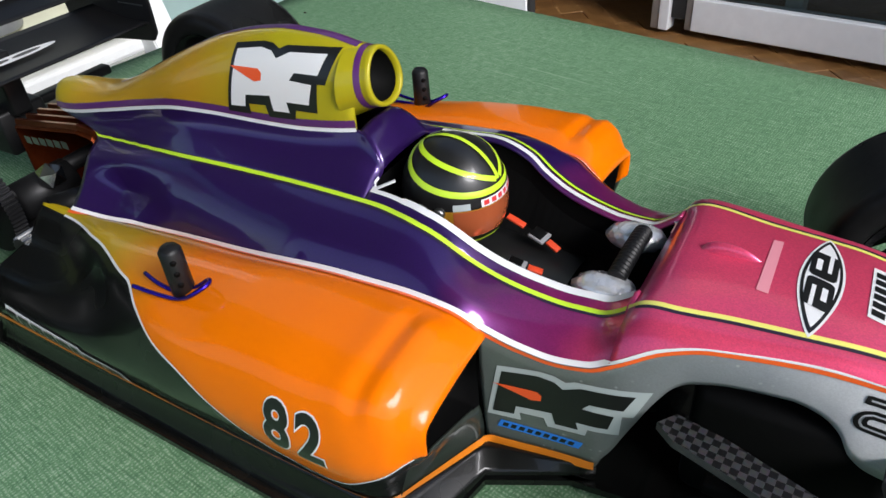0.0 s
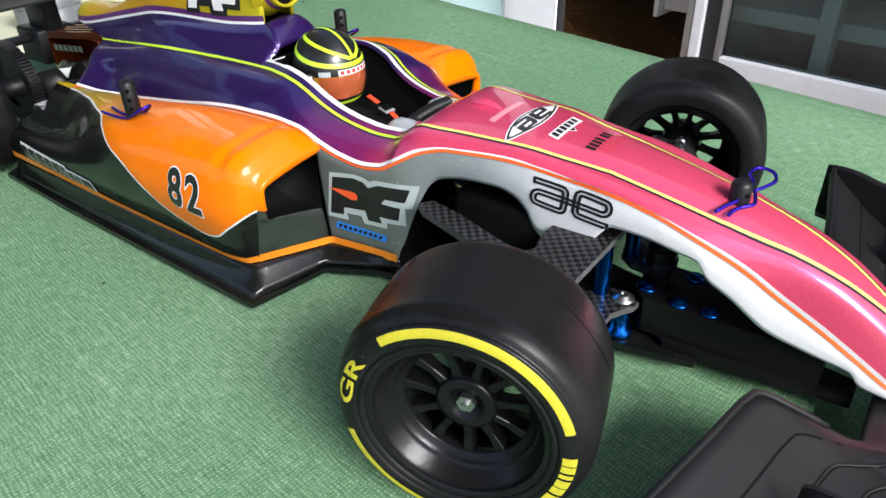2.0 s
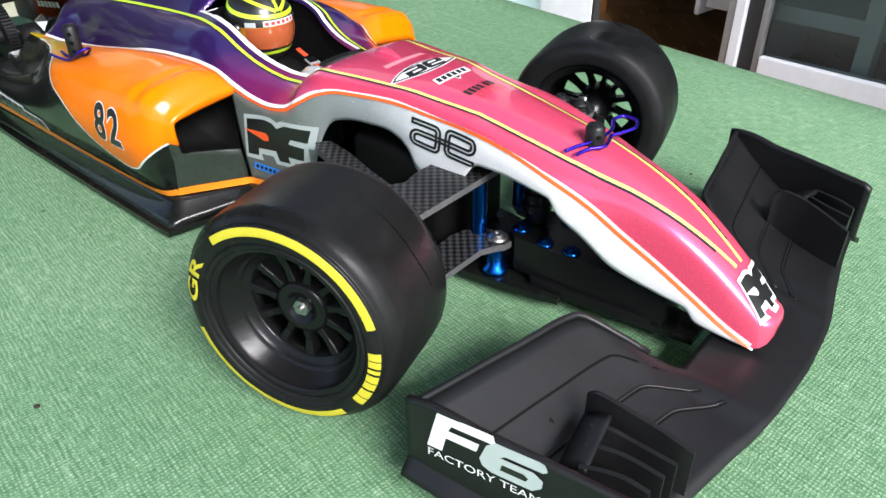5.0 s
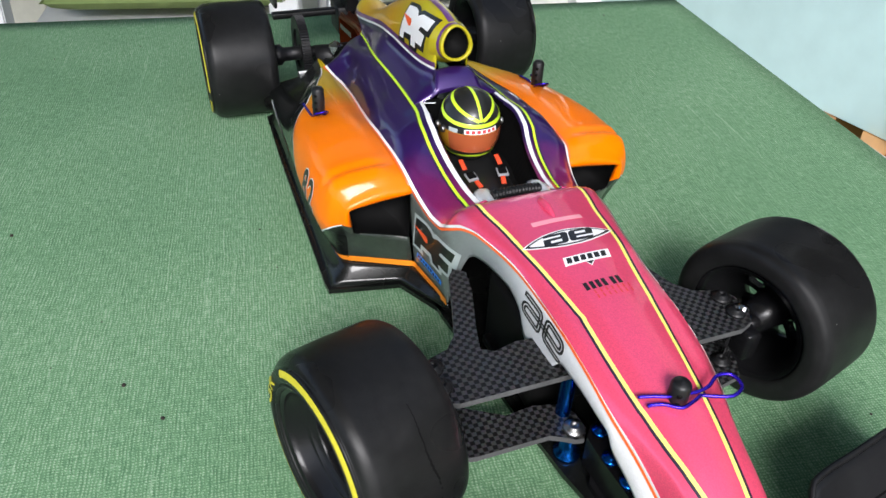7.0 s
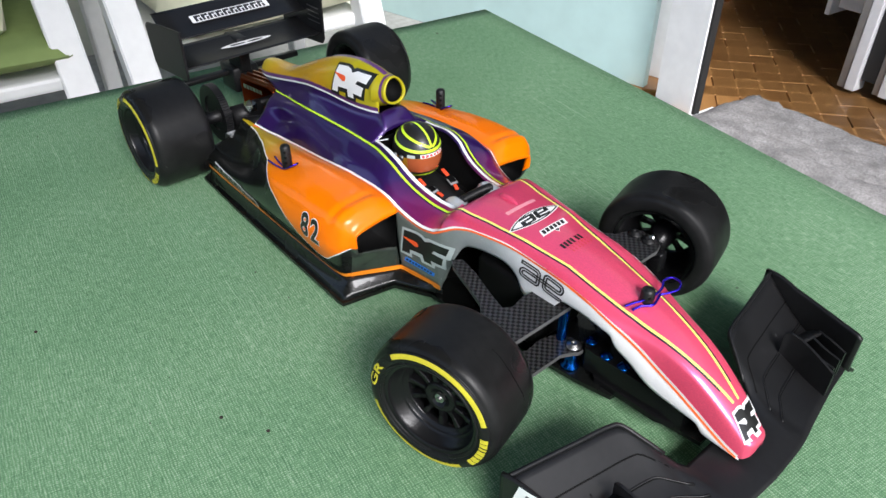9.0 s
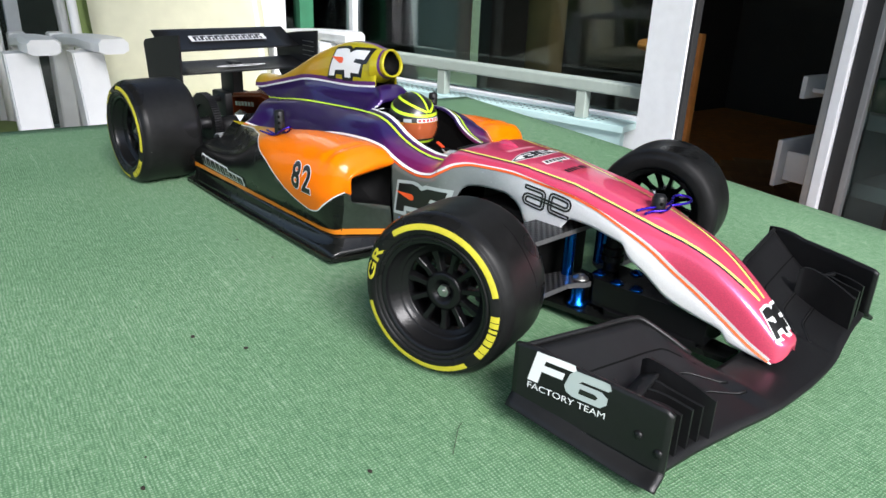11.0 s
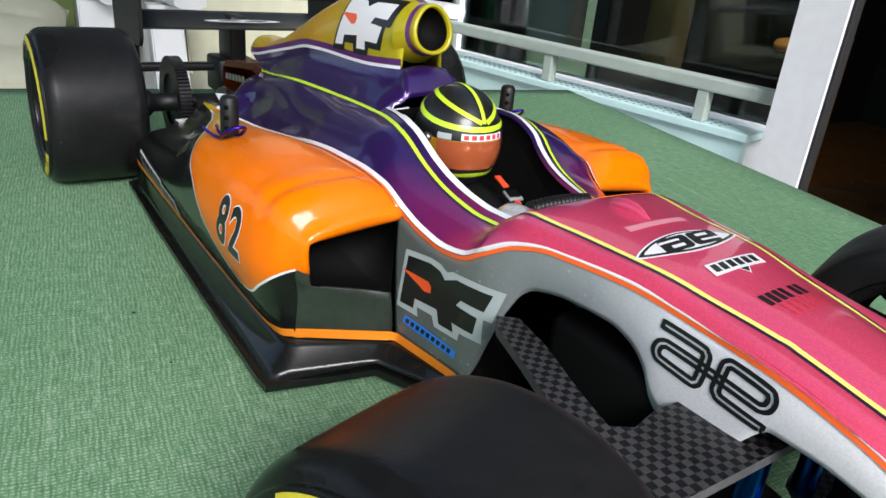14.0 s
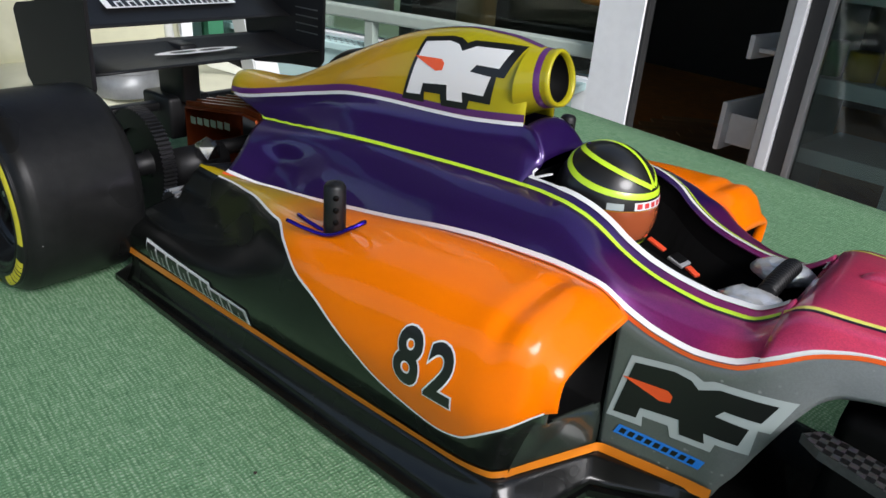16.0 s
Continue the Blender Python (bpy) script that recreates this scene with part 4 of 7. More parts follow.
# ---------------------------------------------------------------- wheels
def spoke_wheel(width, radius, rim_r, spokes, hub_in):
    """A wheel about its own centre, outer face to -y (mm)."""
    h = width / 2
    bm = bmesh.new()
    lathe(bm, [((-h + 1.6) * MM, (rim_r - 0.9) * MM), ((-h + 0.9) * MM, rim_r * MM), ((-h + 0.9) * MM, (rim_r + 0.9) * MM), ((-h + 2.6) * MM, (rim_r + 0.9) * MM)], 64)
    lathe(bm, [((-h + 1.6) * MM, (rim_r - 0.9) * MM), ((-h + 3.4) * MM, (rim_r - 1.3) * MM), ((-h + 3.8) * MM, (rim_r - 2.0) * MM), ((-h + 6.6) * MM, (rim_r - 2.5) * MM), ((-h + 7.0) * MM, (rim_r - 3.5) * MM), ((-h + hub_in - 1.6) * MM, (rim_r - 3.9) * MM), ((-h + hub_in - 0.7) * MM, (rim_r - 4.3) * MM), ((-h + hub_in - 0.3) * MM, (rim_r - 5.7) * MM), ((-h + hub_in + 0.2) * MM, (rim_r - 6.0) * MM), ((-h + hub_in + 3.4) * MM, (rim_r - 6.0) * MM), ((-h + hub_in + 3.6) * MM, (rim_r - 3.0) * MM), ((h - 3) * MM, (rim_r - 2.5) * MM), ((h - 1) * MM, (rim_r + 0.6) * MM)], 64)
    lathe(bm, [((-h + hub_in + 1.6) * MM, 0.2 * MM), ((-h + hub_in + 1.6) * MM, 3.6 * MM), ((-h + hub_in - 0.4) * MM, 4.0 * MM), ((-h + hub_in - 0.4) * MM, 6.6 * MM), ((-h + hub_in + 0.2) * MM, 7.4 * MM), ((-h + hub_in + 5.0) * MM, 7.8 * MM), ((h - 4) * MM, 5.0 * MM), ((h - 4) * MM, 0.2 * MM)], 40)
    bmesh.ops.recalc_face_normals(bm, faces=bm.faces)
    wheel = part("wheel", bm, m_rim, car, "black plastic spoked wheel")
    for p in wheel.data.polygons:
        p.use_smooth = True
    for k in range(spokes):
        a = 2 * math.pi * (k + 0.3) / spokes
        bm = bmesh.new()
        r0, r1 = 6.4 * MM, (rim_r - 5.8) * MM
        c, s = math.cos(a), math.sin(a)
        rows = []
        for r, w, y0, y1 in ((r0, 1.25, hub_in + 0.5, hub_in + 4.2), ((r0 + r1) / 2, 0.95, hub_in + 0.7, hub_in + 4.0), (r1, 1.35, hub_in + 0.1, hub_in + 4.0)):
            rows.append([(r * c - w * q * MM * s, (-h + y) * MM, r * s + w * q * MM * c) for q, y in ((-1, y1), (-1, y0 + 0.25), (-0.75, y0), (0.75, y0), (1, y0 + 0.25), (1, y1))])
        vs = grid(bm, rows, close=True)
        bm.faces.new(vs[0]); bm.faces.new(vs[-1])
        bmesh.ops.recalc_face_normals(bm, faces=bm.faces)
        part("spoke", bm, m_rim, wheel, smooth=False)
    R = radius
    prof = [(-h + 3.5, rim_r + 0.2), (-h + 1.0, rim_r + 0.5), (-h + 0.4, rim_r + 0.9), (-h + 0.1, rim_r + 1.7), (-h + 0.55, rim_r + 2.1), (-h - 0.1, rim_r + 2.9), (-h - 0.15, rim_r + 4.6), (-h + 0.45, rim_r + 6.5), (-h + 1.0, rim_r + 7.0), (-h + 1.5, rim_r + 7.0), (-h + 2.6, R - 1.5), (-h + 4.4, R - 0.5), (-h + 7.0, R - 0.1), (-h + width * 0.5, R), (h - 6, R - 0.1), (h - 3.2, R - 0.45), (h - 1.5, R - 1.3), (h - 0.5, R - 2.8), (h, R - 5), (h - 0.6, rim_r + 1.4), (h - 2.5, rim_r + 0.3)]
    fine = [tuple(p) for p in spline(prof, 80)]
    bm = bmesh.new()
    lathe(bm, [(u * MM, r * MM) for u, r in fine], 96)
    bmesh.ops.recalc_face_normals(bm, faces=bm.faces)
    tyre = part("tyre", bm, m_tyre, wheel, "worn black slick rubber tyre")
    bm = bmesh.new()
    lathe(bm, [((-h + hub_in - 1.4) * MM, 0.1 * MM), ((-h + hub_in - 1.4) * MM, 0.9 * MM), ((-h + hub_in + 1.6) * MM, 1.0 * MM)], 12)
    lathe(bm, [((-h + hub_in - 0.2) * MM, 0.9 * MM), ((-h + hub_in - 0.2) * MM, 2.3 * MM), ((-h + hub_in + 1.7) * MM, 2.4 * MM)], 6)
    part("wheel_nut", bm, m_dull_steel, wheel, "dull steel axle nut", smooth=False)

    def side(r, lift=0.14):
        """Where the outer sidewall lies at a radius."""
        best = min((p for p in fine if p[0] < 0 and rim_r + 2.0 <= p[1] <= R - 0.3), key=lambda p: abs(p[1] - r))
        return best[0] - lift

    def print_arc(a0, a1, r0, r1, label="printed yellow arc on the tyre wall"):
        n = max(3, int(abs(a1 - a0) / 3))
        rows = []
        for k in range(n + 1):
            a = radians(a0 + (a1 - a0) * k / n)
            rows.append([(r * math.cos(a) * MM, side(r) * MM, r * math.sin(a) * MM) for r in np.linspace(r0, r1, 4)])
        bm = bmesh.new()
        grid(bm, rows)
        return part("tyre_marking", bm, m_tyre_yellow, wheel, label)
    ra, rb = rim_r + 4.4, rim_r + 6.45
    print_arc(16, 128.5, ra, rb)
    print_arc(196, 307, ra, rb)

    def print_letters(text, a0, a1, low, high, label):
        """Lettering bent round the tyre wall from angle a0 clockwise to a1."""
        bm = words(text, 4.0, 1.0, 0.10)
        xs, ys = [v.co.x for v in bm.verts], [v.co.y for v in bm.verts]
        for v in bm.verts:
            u, q = (v.co.x - min(xs)) / (max(xs) - min(xs)), (v.co.y - min(ys)) / (max(ys) - min(ys))
            a, r = radians(a0 + (a1 - a0) * u), low + (high - low) * q
            v.co = Vector((r * math.cos(a), side(r, 0.22), r * math.sin(a))) * MM
        return part("tyre_marking", bm, m_tyre_yellow, wheel, label)
    print_letters("GR", 177.5, 144.5, ra - 1.3, rb + 0.15, "yellow printed letters GR on the tyre wall")
    # a worn maker's mark: four solid blocks with narrow gaps
    for w0, w1, cut in ((0.0, 10.0, 5.0), (11.5, 14.2, 0), (15.8, 26.6, 21.0), (28.2, 40.5, 34.5)):
        lo, hi = ra - 1.1, rb - 0.1
        for b0, b1 in ((w0, cut), (cut + 0.7, w1)) if cut else ((w0, w1),):
            print_arc(1.5 - b1, 1.5 - b0, lo, hi, "worn yellow printed block on the tyre wall")
    return wheel


fw = spoke_wheel(34.0, 30.9, 21.0, 11, 9.0)
rw = spoke_wheel(38.0, 31.4, 21.6, 10, 8.0)
copy_thing(fw, pose(0.2634, 0.0772, 0.0298, -1.5, 40, 180 + 14))
fw.matrix_basis = pose(0.2715, -0.0775, 0.0297, -1.5, 0, 16.5)
# a crack round part of one front tread
rng = random.Random(5)
bm = bmesh.new()
rows = []
for k in range(60):
    a = radians(-4 + 62 * k / 59)
    y = 4.4 + 1.3 * math.sin(k * 0.11 + 0.6) + rng.uniform(-0.16, 0.16) - (2.4 * max(0, (k - 40) / 20) ** 1.5)
    r = 30.94 - 0.0006 * (y * 2) ** 2
    w = 0.30 * (1 - abs(k / 59 - 0.45) * 1.6) + 0.06
    rows.append([(r * math.cos(a) * MM, (y + q * w) * MM, r * math.sin(a) * MM) for q in (-1, 0, 1)])
grid(bm, rows)
part("tread_crack", bm, m_deep, fw, "thin dark crack in the tread")
rw.matrix_basis = pose(-0.0045, -0.0775, 0.0372, 0, 30, 0)
copy_thing(rw, pose(-0.0045, 0.0800, 0.0372, 0, 10, 180))

# ---------------------------------------------------------------- front suspension and chassis
def sym(pts):
    return [(x * MM, y * MM) for x, y in pts] + [(x * MM, -y * MM) for x, y in reversed(pts)]


bm = bmesh.new()
plate(bm, sym([(346, 5), (330, 7), (306, 10), (305.5, 13.3), (288, 17.2), (273, 19.2), (264, 21), (255, 22), (235, 24), (205, 28), (180, 30), (30, 34)]), 3.2 * MM, 5.4 * MM)
for v in bm.verts:
    v.co.z += max(0.0, cloth_z(v.co.x / MM) + 0.8 - 3.2) * MM
part("chassis_plate", bm, m_black_gloss, car, "glossy black carbon chassis plate", smooth=False)
bm = bmesh.new()
plate(bm, sym([(277.5, 8), (277.5, 50), (275.5, 55), (270, 58.5), (262, 58), (257.5, 52.5), (255.5, 46), (250, 41.5), (236, 37), (222, 33), (218, 30), (221, 26), (232, 28), (249, 33.5), (258.5, 36), (261, 32), (259, 24), (260, 8)]), 37.3 * MM, 39.4 * MM, edge=1)
part("upper_arm", bm, [m_carbon, m_carbon_edge], car, "woven carbon upper suspension arm plate", smooth=False)
for s in (-1, 1):
    bm = bmesh.new()
    out = [(285, 13), (285.5, 10), (282, 7.5), (275, 8), (270, 12), (268, 20), (269, 30), (264, 38), (259, 46), (260, 55), (265, 58.5), (273, 58.5), (279, 55), (281, 45), (281, 20), (283, 16)]
    plate(bm, [(x * MM, s * y * MM) for x, y in out], 14.9 * MM, 17.1 * MM, edge=1)
    part("lower_arm", bm, [m_carbon, m_carbon_edge], car, "woven carbon lower suspension arm", smooth=False)
    bm = bmesh.new()
    lathe(bm, [(5.4 * MM, 0.1 * MM), (5.4 * MM, 4.4 * MM), (7.0 * MM, 4.4 * MM), (8.0 * MM, 2.9 * MM), (14.9 * MM, 2.9 * MM)], 24, "Z", centre=(0.2810, s * 0.0125, 0))
    lathe(bm, [(17.1 * MM, 2.5 * MM), (37.3 * MM, 2.5 * MM)], 20, "Z", centre=(0.2735, s * 0.0115, 0))
    part("standoff_post", bm, m_blue_alu, car, "blue anodised aluminium standoff")
    for x, y, z in ((281, 11.5, 17.1), (270, 53, 39.4), (262, 53, 39.4), (271, 53, 17.1)):
        bm = bmesh.new()
        lathe(bm, [(z * MM, 0.05 * MM), (z * MM, 3.4 * MM), ((z + 0.8) * MM, 3.4 * MM), ((z + 1.0) * MM, 2.4 * MM), ((z + 2.0) * MM, 1.9 * MM), ((z + 2.2) * MM, 1.0 * MM), ((z + 1.4) * MM, 0.9 * MM), ((z + 1.4) * MM, 0.05 * MM)], 20, "Z", centre=(x * MM, s * y * MM, 0))
        part("screw", bm, m_dull_steel if y < 20 else m_satin, car, "button-head hex screw")
    # kingpin block, axle stub, steering rod, ball joint
    bm = bmesh.new()
    tube(bm, [(0.2700, s * 0.0555, 0.0120), (0.2700, s * 0.0555, 0.0420)], 1.7 * MM, 14)
    part("kingpin", bm, m_steel, car, "thin steel kingpin")
    bm = bmesh.new()
    bar(bm, (0.2660, s * 0.057 - 0.003, 0.0230), (0.2780, s * 0.057 + 0.003, 0.0345), 0.0012)
    tube(bm, [(0.2700, s * 0.056, 0.0308), (0.2700 - s * 0.003, s * 0.076, 0.0308)], 2.6 * MM, 14)
    bar(bm, (0.2500, s * 0.054 - 0.003, 0.0250), (0.2690, s * 0.054 + 0.003, 0.0295), 0.001)
    part("steering_block", bm, m_rim, car, "black plastic steering block")
    bm = bmesh.new()
    tube(bm, [(0.2700, s * 0.0560, 0.0335), (0.2700, s * 0.0560, 0.0373)], 3.3 * MM, 16)
    part("bushing", bm, m_blue_alu, car, "blue anodised bushing")
    bm = bmesh.new()
    tube(bm, [(0.2610, s * 0.0380, 0.0345), (0.2628, s * 0.0310, 0.0345), (0.2645, s * 0.0250, 0.0345)], 1.15 * MM, 10)
    part("steering_rod", bm, m_steel, car, "bright steel steering rod")
    bm = bmesh.new()
    tube(bm, [(0.2640, s * 0.0270, 0.0345), (0.2675, s * 0.0150, 0.0345)], 1.6 * MM, 12)
    part("ball_cup", bm, m_satin, car, "black plastic ball cup")
for x, y, r in ((286, -5.2, 1.7), (296.5, -7.6, 1.7), (305.5, -7, 1.7), (296, 7.5, 1.7), (306, 7, 1.7)):
    bm = bmesh.new()
    lathe(bm, [(19.6 * MM, 0.05 * MM), (19.6 * MM, (r + 1.1) * MM), (20.3 * MM, (r + 1.0) * MM), (20.3 * MM, r * MM), (21.2 * MM, r * 0.8 * MM), (21.3 * MM, 0.05 * MM)], 18, "Z", centre=(x * MM, y * MM, 0))
    part("countersunk_screw", bm, m_blue_alu, car, "blue anodised screw in the chassis")
bm = bmesh.new()
tube(bm, [(0.3043, 0.0022, 0.0440), (0.2960, 0.0022, 0.0400), (0.2865, 0.0022, 0.0360)], 3.2 * MM, 14)
lathe(bm, [(19.6 * MM, 0.2 * MM), (20.0 * MM, 3.4 * MM), (24.0 * MM, 3.6 * MM), (24.5 * MM, 4.8 * MM), (27.0 * MM, 4.8 * MM), (27.4 * MM, 4.3 * MM), (30.5 * MM, 4.6 * MM), (31.0 * MM, 3.6 * MM), (38.0 * MM, 3.4 * MM), (38.0 * MM, 0.2 * MM)], 28, "Z", centre=(0.2865, 0.0022, 0))
plate(bm, sym([(337, 7), (320, 9.0), (296, 10.5), (287, 10.5), (283, 7)]), 7.5 * MM, 19.6 * MM)
plate(bm, sym([(334, 7.5), (326, 10.5), (306, 11.6), (295, 12.4), (291, 9)]), 5.4 * MM, 8.2 * MM)
part("nose_mount", bm, m_rim, car, "black plastic nose mount", smooth=False)
bm = bmesh.new()
bar(bm, (0.222, -0.018, 0.0054), (0.262, 0.018, 0.040), 0.003)
bar(bm, (0.228, -0.021, 0.010), (0.256, 0.021, 0.014), 0.001)
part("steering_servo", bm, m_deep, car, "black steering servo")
bm = bmesh.new()
bar(bm, (0.060, -0.024, 0.0054), (0.172, 0.024, 0.030), 0.003)
part("battery_pack", bm, m_satin, car, "black battery pack under the body")

# undertray either side
for s in (-1, 1):
    bm = bmesh.new()
    plate(bm, [(x * MM, s * y * MM + 0.0012) for x, y in ((205, 27), (181, 39.5), (175.5, 68.8), (170, 69.4), (60, 69.2), (14, 68.2), (10, 60), (12, 30), (205, 24))], 3.4 * MM, 5.4 * MM)
    for v in bm.verts:
        v.co.z += max(0.0, cloth_z(v.co.x / MM) + 0.6 - 3.4) * MM
    part("undertray", bm, m_black_gloss, car, "thin gloss black undertray", smooth=False)

# ---------------------------------------------------------------- front wing
WR = (curve_y([0, 24, 28, 33, 40, 60, 93], [350, 350, 344, 336, 326, 322, 316]), curve_y([0, 24, 28, 33, 40, 60, 93], [9.5, 9.5, 13, 19, 25.3, 26.3, 27.6]))
WF = (curve_y([0, 20, 45, 68, 93], [375.8, 374.8, 370.6, 367, 365]), curve_y([0, 45, 68, 93], [6.5, 5.6, 5.0, 4.4]))
front_wing_rows = []
for k in range(63):
    y = -91 + 182 * k / 62
    a = abs(y)
    xr, zr, xf, zf = WR[0](a), WR[1](a), WF[0](a), WF[1](a)
    tuck = 1 - 0.105 * (a / 91) ** 8
    row = []
    for j in range(15):
        u = j / 14
        sag = (zr - zf) * 0.22 * math.sin(math.pi * u) if zr > 12 else -0.8 * math.sin(math.pi * u)
        row.append(Vector((xr + (xf - xr) * u, y * (1 + (tuck - 1) * u) + 1.0, zr + (zf - zr) * u - sag)) * MM)
    front_wing_rows.append(row)
bm = bmesh.new()
grid(bm, front_wing_rows)
bm.normal_update()
for f in bm.faces:
    if f.normal.z < 0:
        f.normal_flip()
bmv = [v.co.copy() for v in bm.verts]
bm.verts.index_update()
WING = BVHTree.FromPolygons(bmv, [[v.index for v in f.verts] for f in bm.faces])
fwing = part("front_wing", bm, m_plastic, car, "matt black moulded front wing")
solid(fwing, 1.8 * MM)


def wing_fence(name, pts_top, thick, parent, floor_drop=0.6, label=""):
    """An upright curved fence standing on the wing: points of (x, y, z) along its top (mm)."""
    rows = []
    for p in spline(pts_top, 18):
        v = Vector(p) * MM
        h = WING.ray_cast(Vector((v.x, v.y, 0.08)), Vector((0, 0, -1)))[0]
        zb = (h.z if h is not None else 0.005) - floor_drop * MM
        rows.append([v, v.lerp(Vector((v.x, v.y, zb)), 0.5), Vector((v.x, v.y, zb))])
    bm = bmesh.new()
    grid(bm, rows)
    ob = part(name, bm, m_plastic, parent, label, smooth=False)
    return solid(ob, thick * MM, 0.0)


for s in (-1, 1):
    # end plate, leaning in towards the front, with a flared foot
    rows = []
    for k in range(25):
        u = k / 24
        x = 314.5 + 52 * u
        top = 28.6 - 2.0 * u - 1.6 * u * u if u < 0.97 else 24.0
        top += 1.2 * math.sin(math.pi * min(1, u * 3)) * (1 - u)
        yt = 91.8 - 9.3 * u
        yb = yt + 0.4 + 0.6 * u
        foot = 6.5 - 5.4 * min(1, u * 1.15)
        zb = 10.0 - 6.0 * min(1, u * 1.1)
        row = [Vector((x, s * yt + 1.0, top)), Vector((x, s * (yt + 0.25 * (yb - yt)) + 1.0, top * 0.7 + zb * 0.3)), Vector((x, s * (yt + 0.45 * (yb - yt)) + 1.0, zb + 2.0)),
               Vector((x + 0.3 * u, s * (yb + 0.1) + 1.0, zb + 0.3)), Vector((x + 0.6 * u, s * (yb + 1.9 + 1.6 * u) + 1.0, 0.45 * zb + 0.55 * foot)), Vector((x + 0.8 * u, s * (yb + 2.6 + 2.4 * u) + 1.0, foot))]
        rows.append([Vector(tuple(q)) * MM for q in spline([tuple(p) for p in row], 20)])
    bm = bmesh.new()
    grid(bm, rows)
    bm.normal_update()
    for f in bm.faces:
        if f.normal.y * s < 0:
            f.normal_flip()
    endplate = part("end_plate", bm, m_plastic, fwing, "black wing end plate with rounded flared foot")
    if s < 0:
        bm2 = bmesh.new(); bm2.from_mesh(endplate.data); bm2.verts.index_update()
        ENDP = BVHTree.FromBMesh(bm2); bm2.free()
    solid(endplate, 1.6 * MM, -1.0)
    wing_fence("fence", [(342, s * 60 + 1, 23.5), (345, s * 60.5 + 1, 25.2), (352, s * 60 + 1, 24.2), (360, s * 58.6 + 1, 21.8), (367, s * 57.5 + 1, 19.0)], 1.3, fwing, label="upright inner fence")
    for y, a0, zt in ((62.0, 346, 18.0), (67.6, 348, 19.0), (73.4, 350, 19.5)):
        wing_fence("cascade_slat", [(a0, s * (y + 4.0) + 1, 20.4), (a0 + 4, s * (y + 2.4) + 1, 20.8), (a0 + 9, s * (y + 0.9) + 1, zt + 1.2), (365.4 - (y - 60) * 0.08, s * y + 1, zt)], 1.2, fwing, label="curved cascade slat")
    rows = []
    for k in range(9):
        u = k / 8
        rows.append([Vector((342.5 + 3 * u + 6.5 * q, s * (61.5 + 16 * u) + 1, 17.5 + 3.6 * math.sin(math.pi * 0.5 * q) - 1.2 * u)) * MM for q in np.linspace(0, 1, 7)])
    bm = bmesh.new(); grid(bm, rows)
    solid(part("cascade_hood", bm, m_plastic, fwing, "sloping hood behind the slats"), 1.2 * MM, 0.0)
    for y, a, b in ((34, 342, 352), (45, 345, 358), (66, 336, 342)):
        wing_fence("flap_bracket", [(a, s * y + 1, WR[1](y) - (a - WR[0](y)) * 0.62 - 1.4), ((a + b) / 2, s * (y - 1.0) + 1, WR[1](y) - ((a + b) / 2 - WR[0](y)) * 0.62 - 2.2), (b, s * (y - 2.5) + 1, WR[1](y) - (b - WR[0](y)) * 0.62 - 3.6)], 0.9, fwing)
    ys = [s * (29 + 61 * k / 40) for k in range(41)]
    lip = [Vector((WR[0](abs(y)), y + 1.0, WR[1](abs(y)) + 0.1)) * MM for y in ys]
    bm = bmesh.new()
    tube(bm, lip, 0.95 * MM, 10)
    part("flap_lip", bm, m_plastic, fwing, "raised rounded rear lip of the flap")
    for u, y0 in ((0.24, 30), (0.45, 28), (0.64, 27)):
        pts = []
        for k in range(31):
            y = y0 + (88 - y0) * k / 30
            x = WR[0](y) + (WF[0](y) - WR[0](y)) * u
            h = WING.ray_cast(Vector((x * MM, s * y * MM + 0.001, 0.08)), Vector((0, 0, -1)))[0]
            if h is not None:
                pts.append(h)
        # the groove's shade is only a near-black line laid on the wing
        stripe("flap_groove", pts, 0.7, m_deep, fwing, 0.05, tree=WING)
        if u > 0.3:
            bm = bmesh.new()
            tube(bm, [p + Vector((-0.0006, 0, 0.0001)) for p in pts], 0.45 * MM, 8)
            part("flap_ridge", bm, m_plastic, fwing, "thin raised flap edge")
    for x, z in ((357.5, 14.0), (364.0, 10.5)):
        bm = bmesh.new()
        h = ENDP.ray_cast(Vector((x * MM, -0.12, z * MM)), Vector((0, 1, 0)))[0]
        yy = h.y if s < 0 else 0.002 - h.y
        lathe(bm, [(-0.9 * s * -1 * MM, 0.1 * MM), (-0.9 * s * -1 * MM, 0.9 * MM), (-0.3 * s * -1 * MM, 1.5 * MM), (0.0, 1.5 * MM)], 14, "Y", centre=(x * MM, yy, z * MM))
        part("end_plate_screw", bm, m_satin, fwing, "small black screw")

# ---------------------------------------------------------------- rear wing
bm = bmesh.new()
def foil(bm, x0, z0, x1, z1, y0, y1, camber, thick):
    rows = []
    for y in np.linspace(y0, y1, 9):
        top, bot = [], []
        for j in range(13):
            u = j / 12
            c = camber * math.sin(math.pi * u)
            t = thick * (math.sin(math.pi * min(1, u * 0.9 + 0.1)) * 0.5 + 0.12)
            top.append(Vector((x0 + (x1 - x0) * u, y, z0 + (z1 - z0) * u - c + t)) * MM)
            bot.append(Vector((x0 + (x1 - x0) * u, y, z0 + (z1 - z0) * u - c - t)) * MM)
        rows.append(top + bot[::-1])
    vs = grid(bm, rows, close=True)
    bm.faces.new(vs[0]); bm.faces.new(vs[-1])


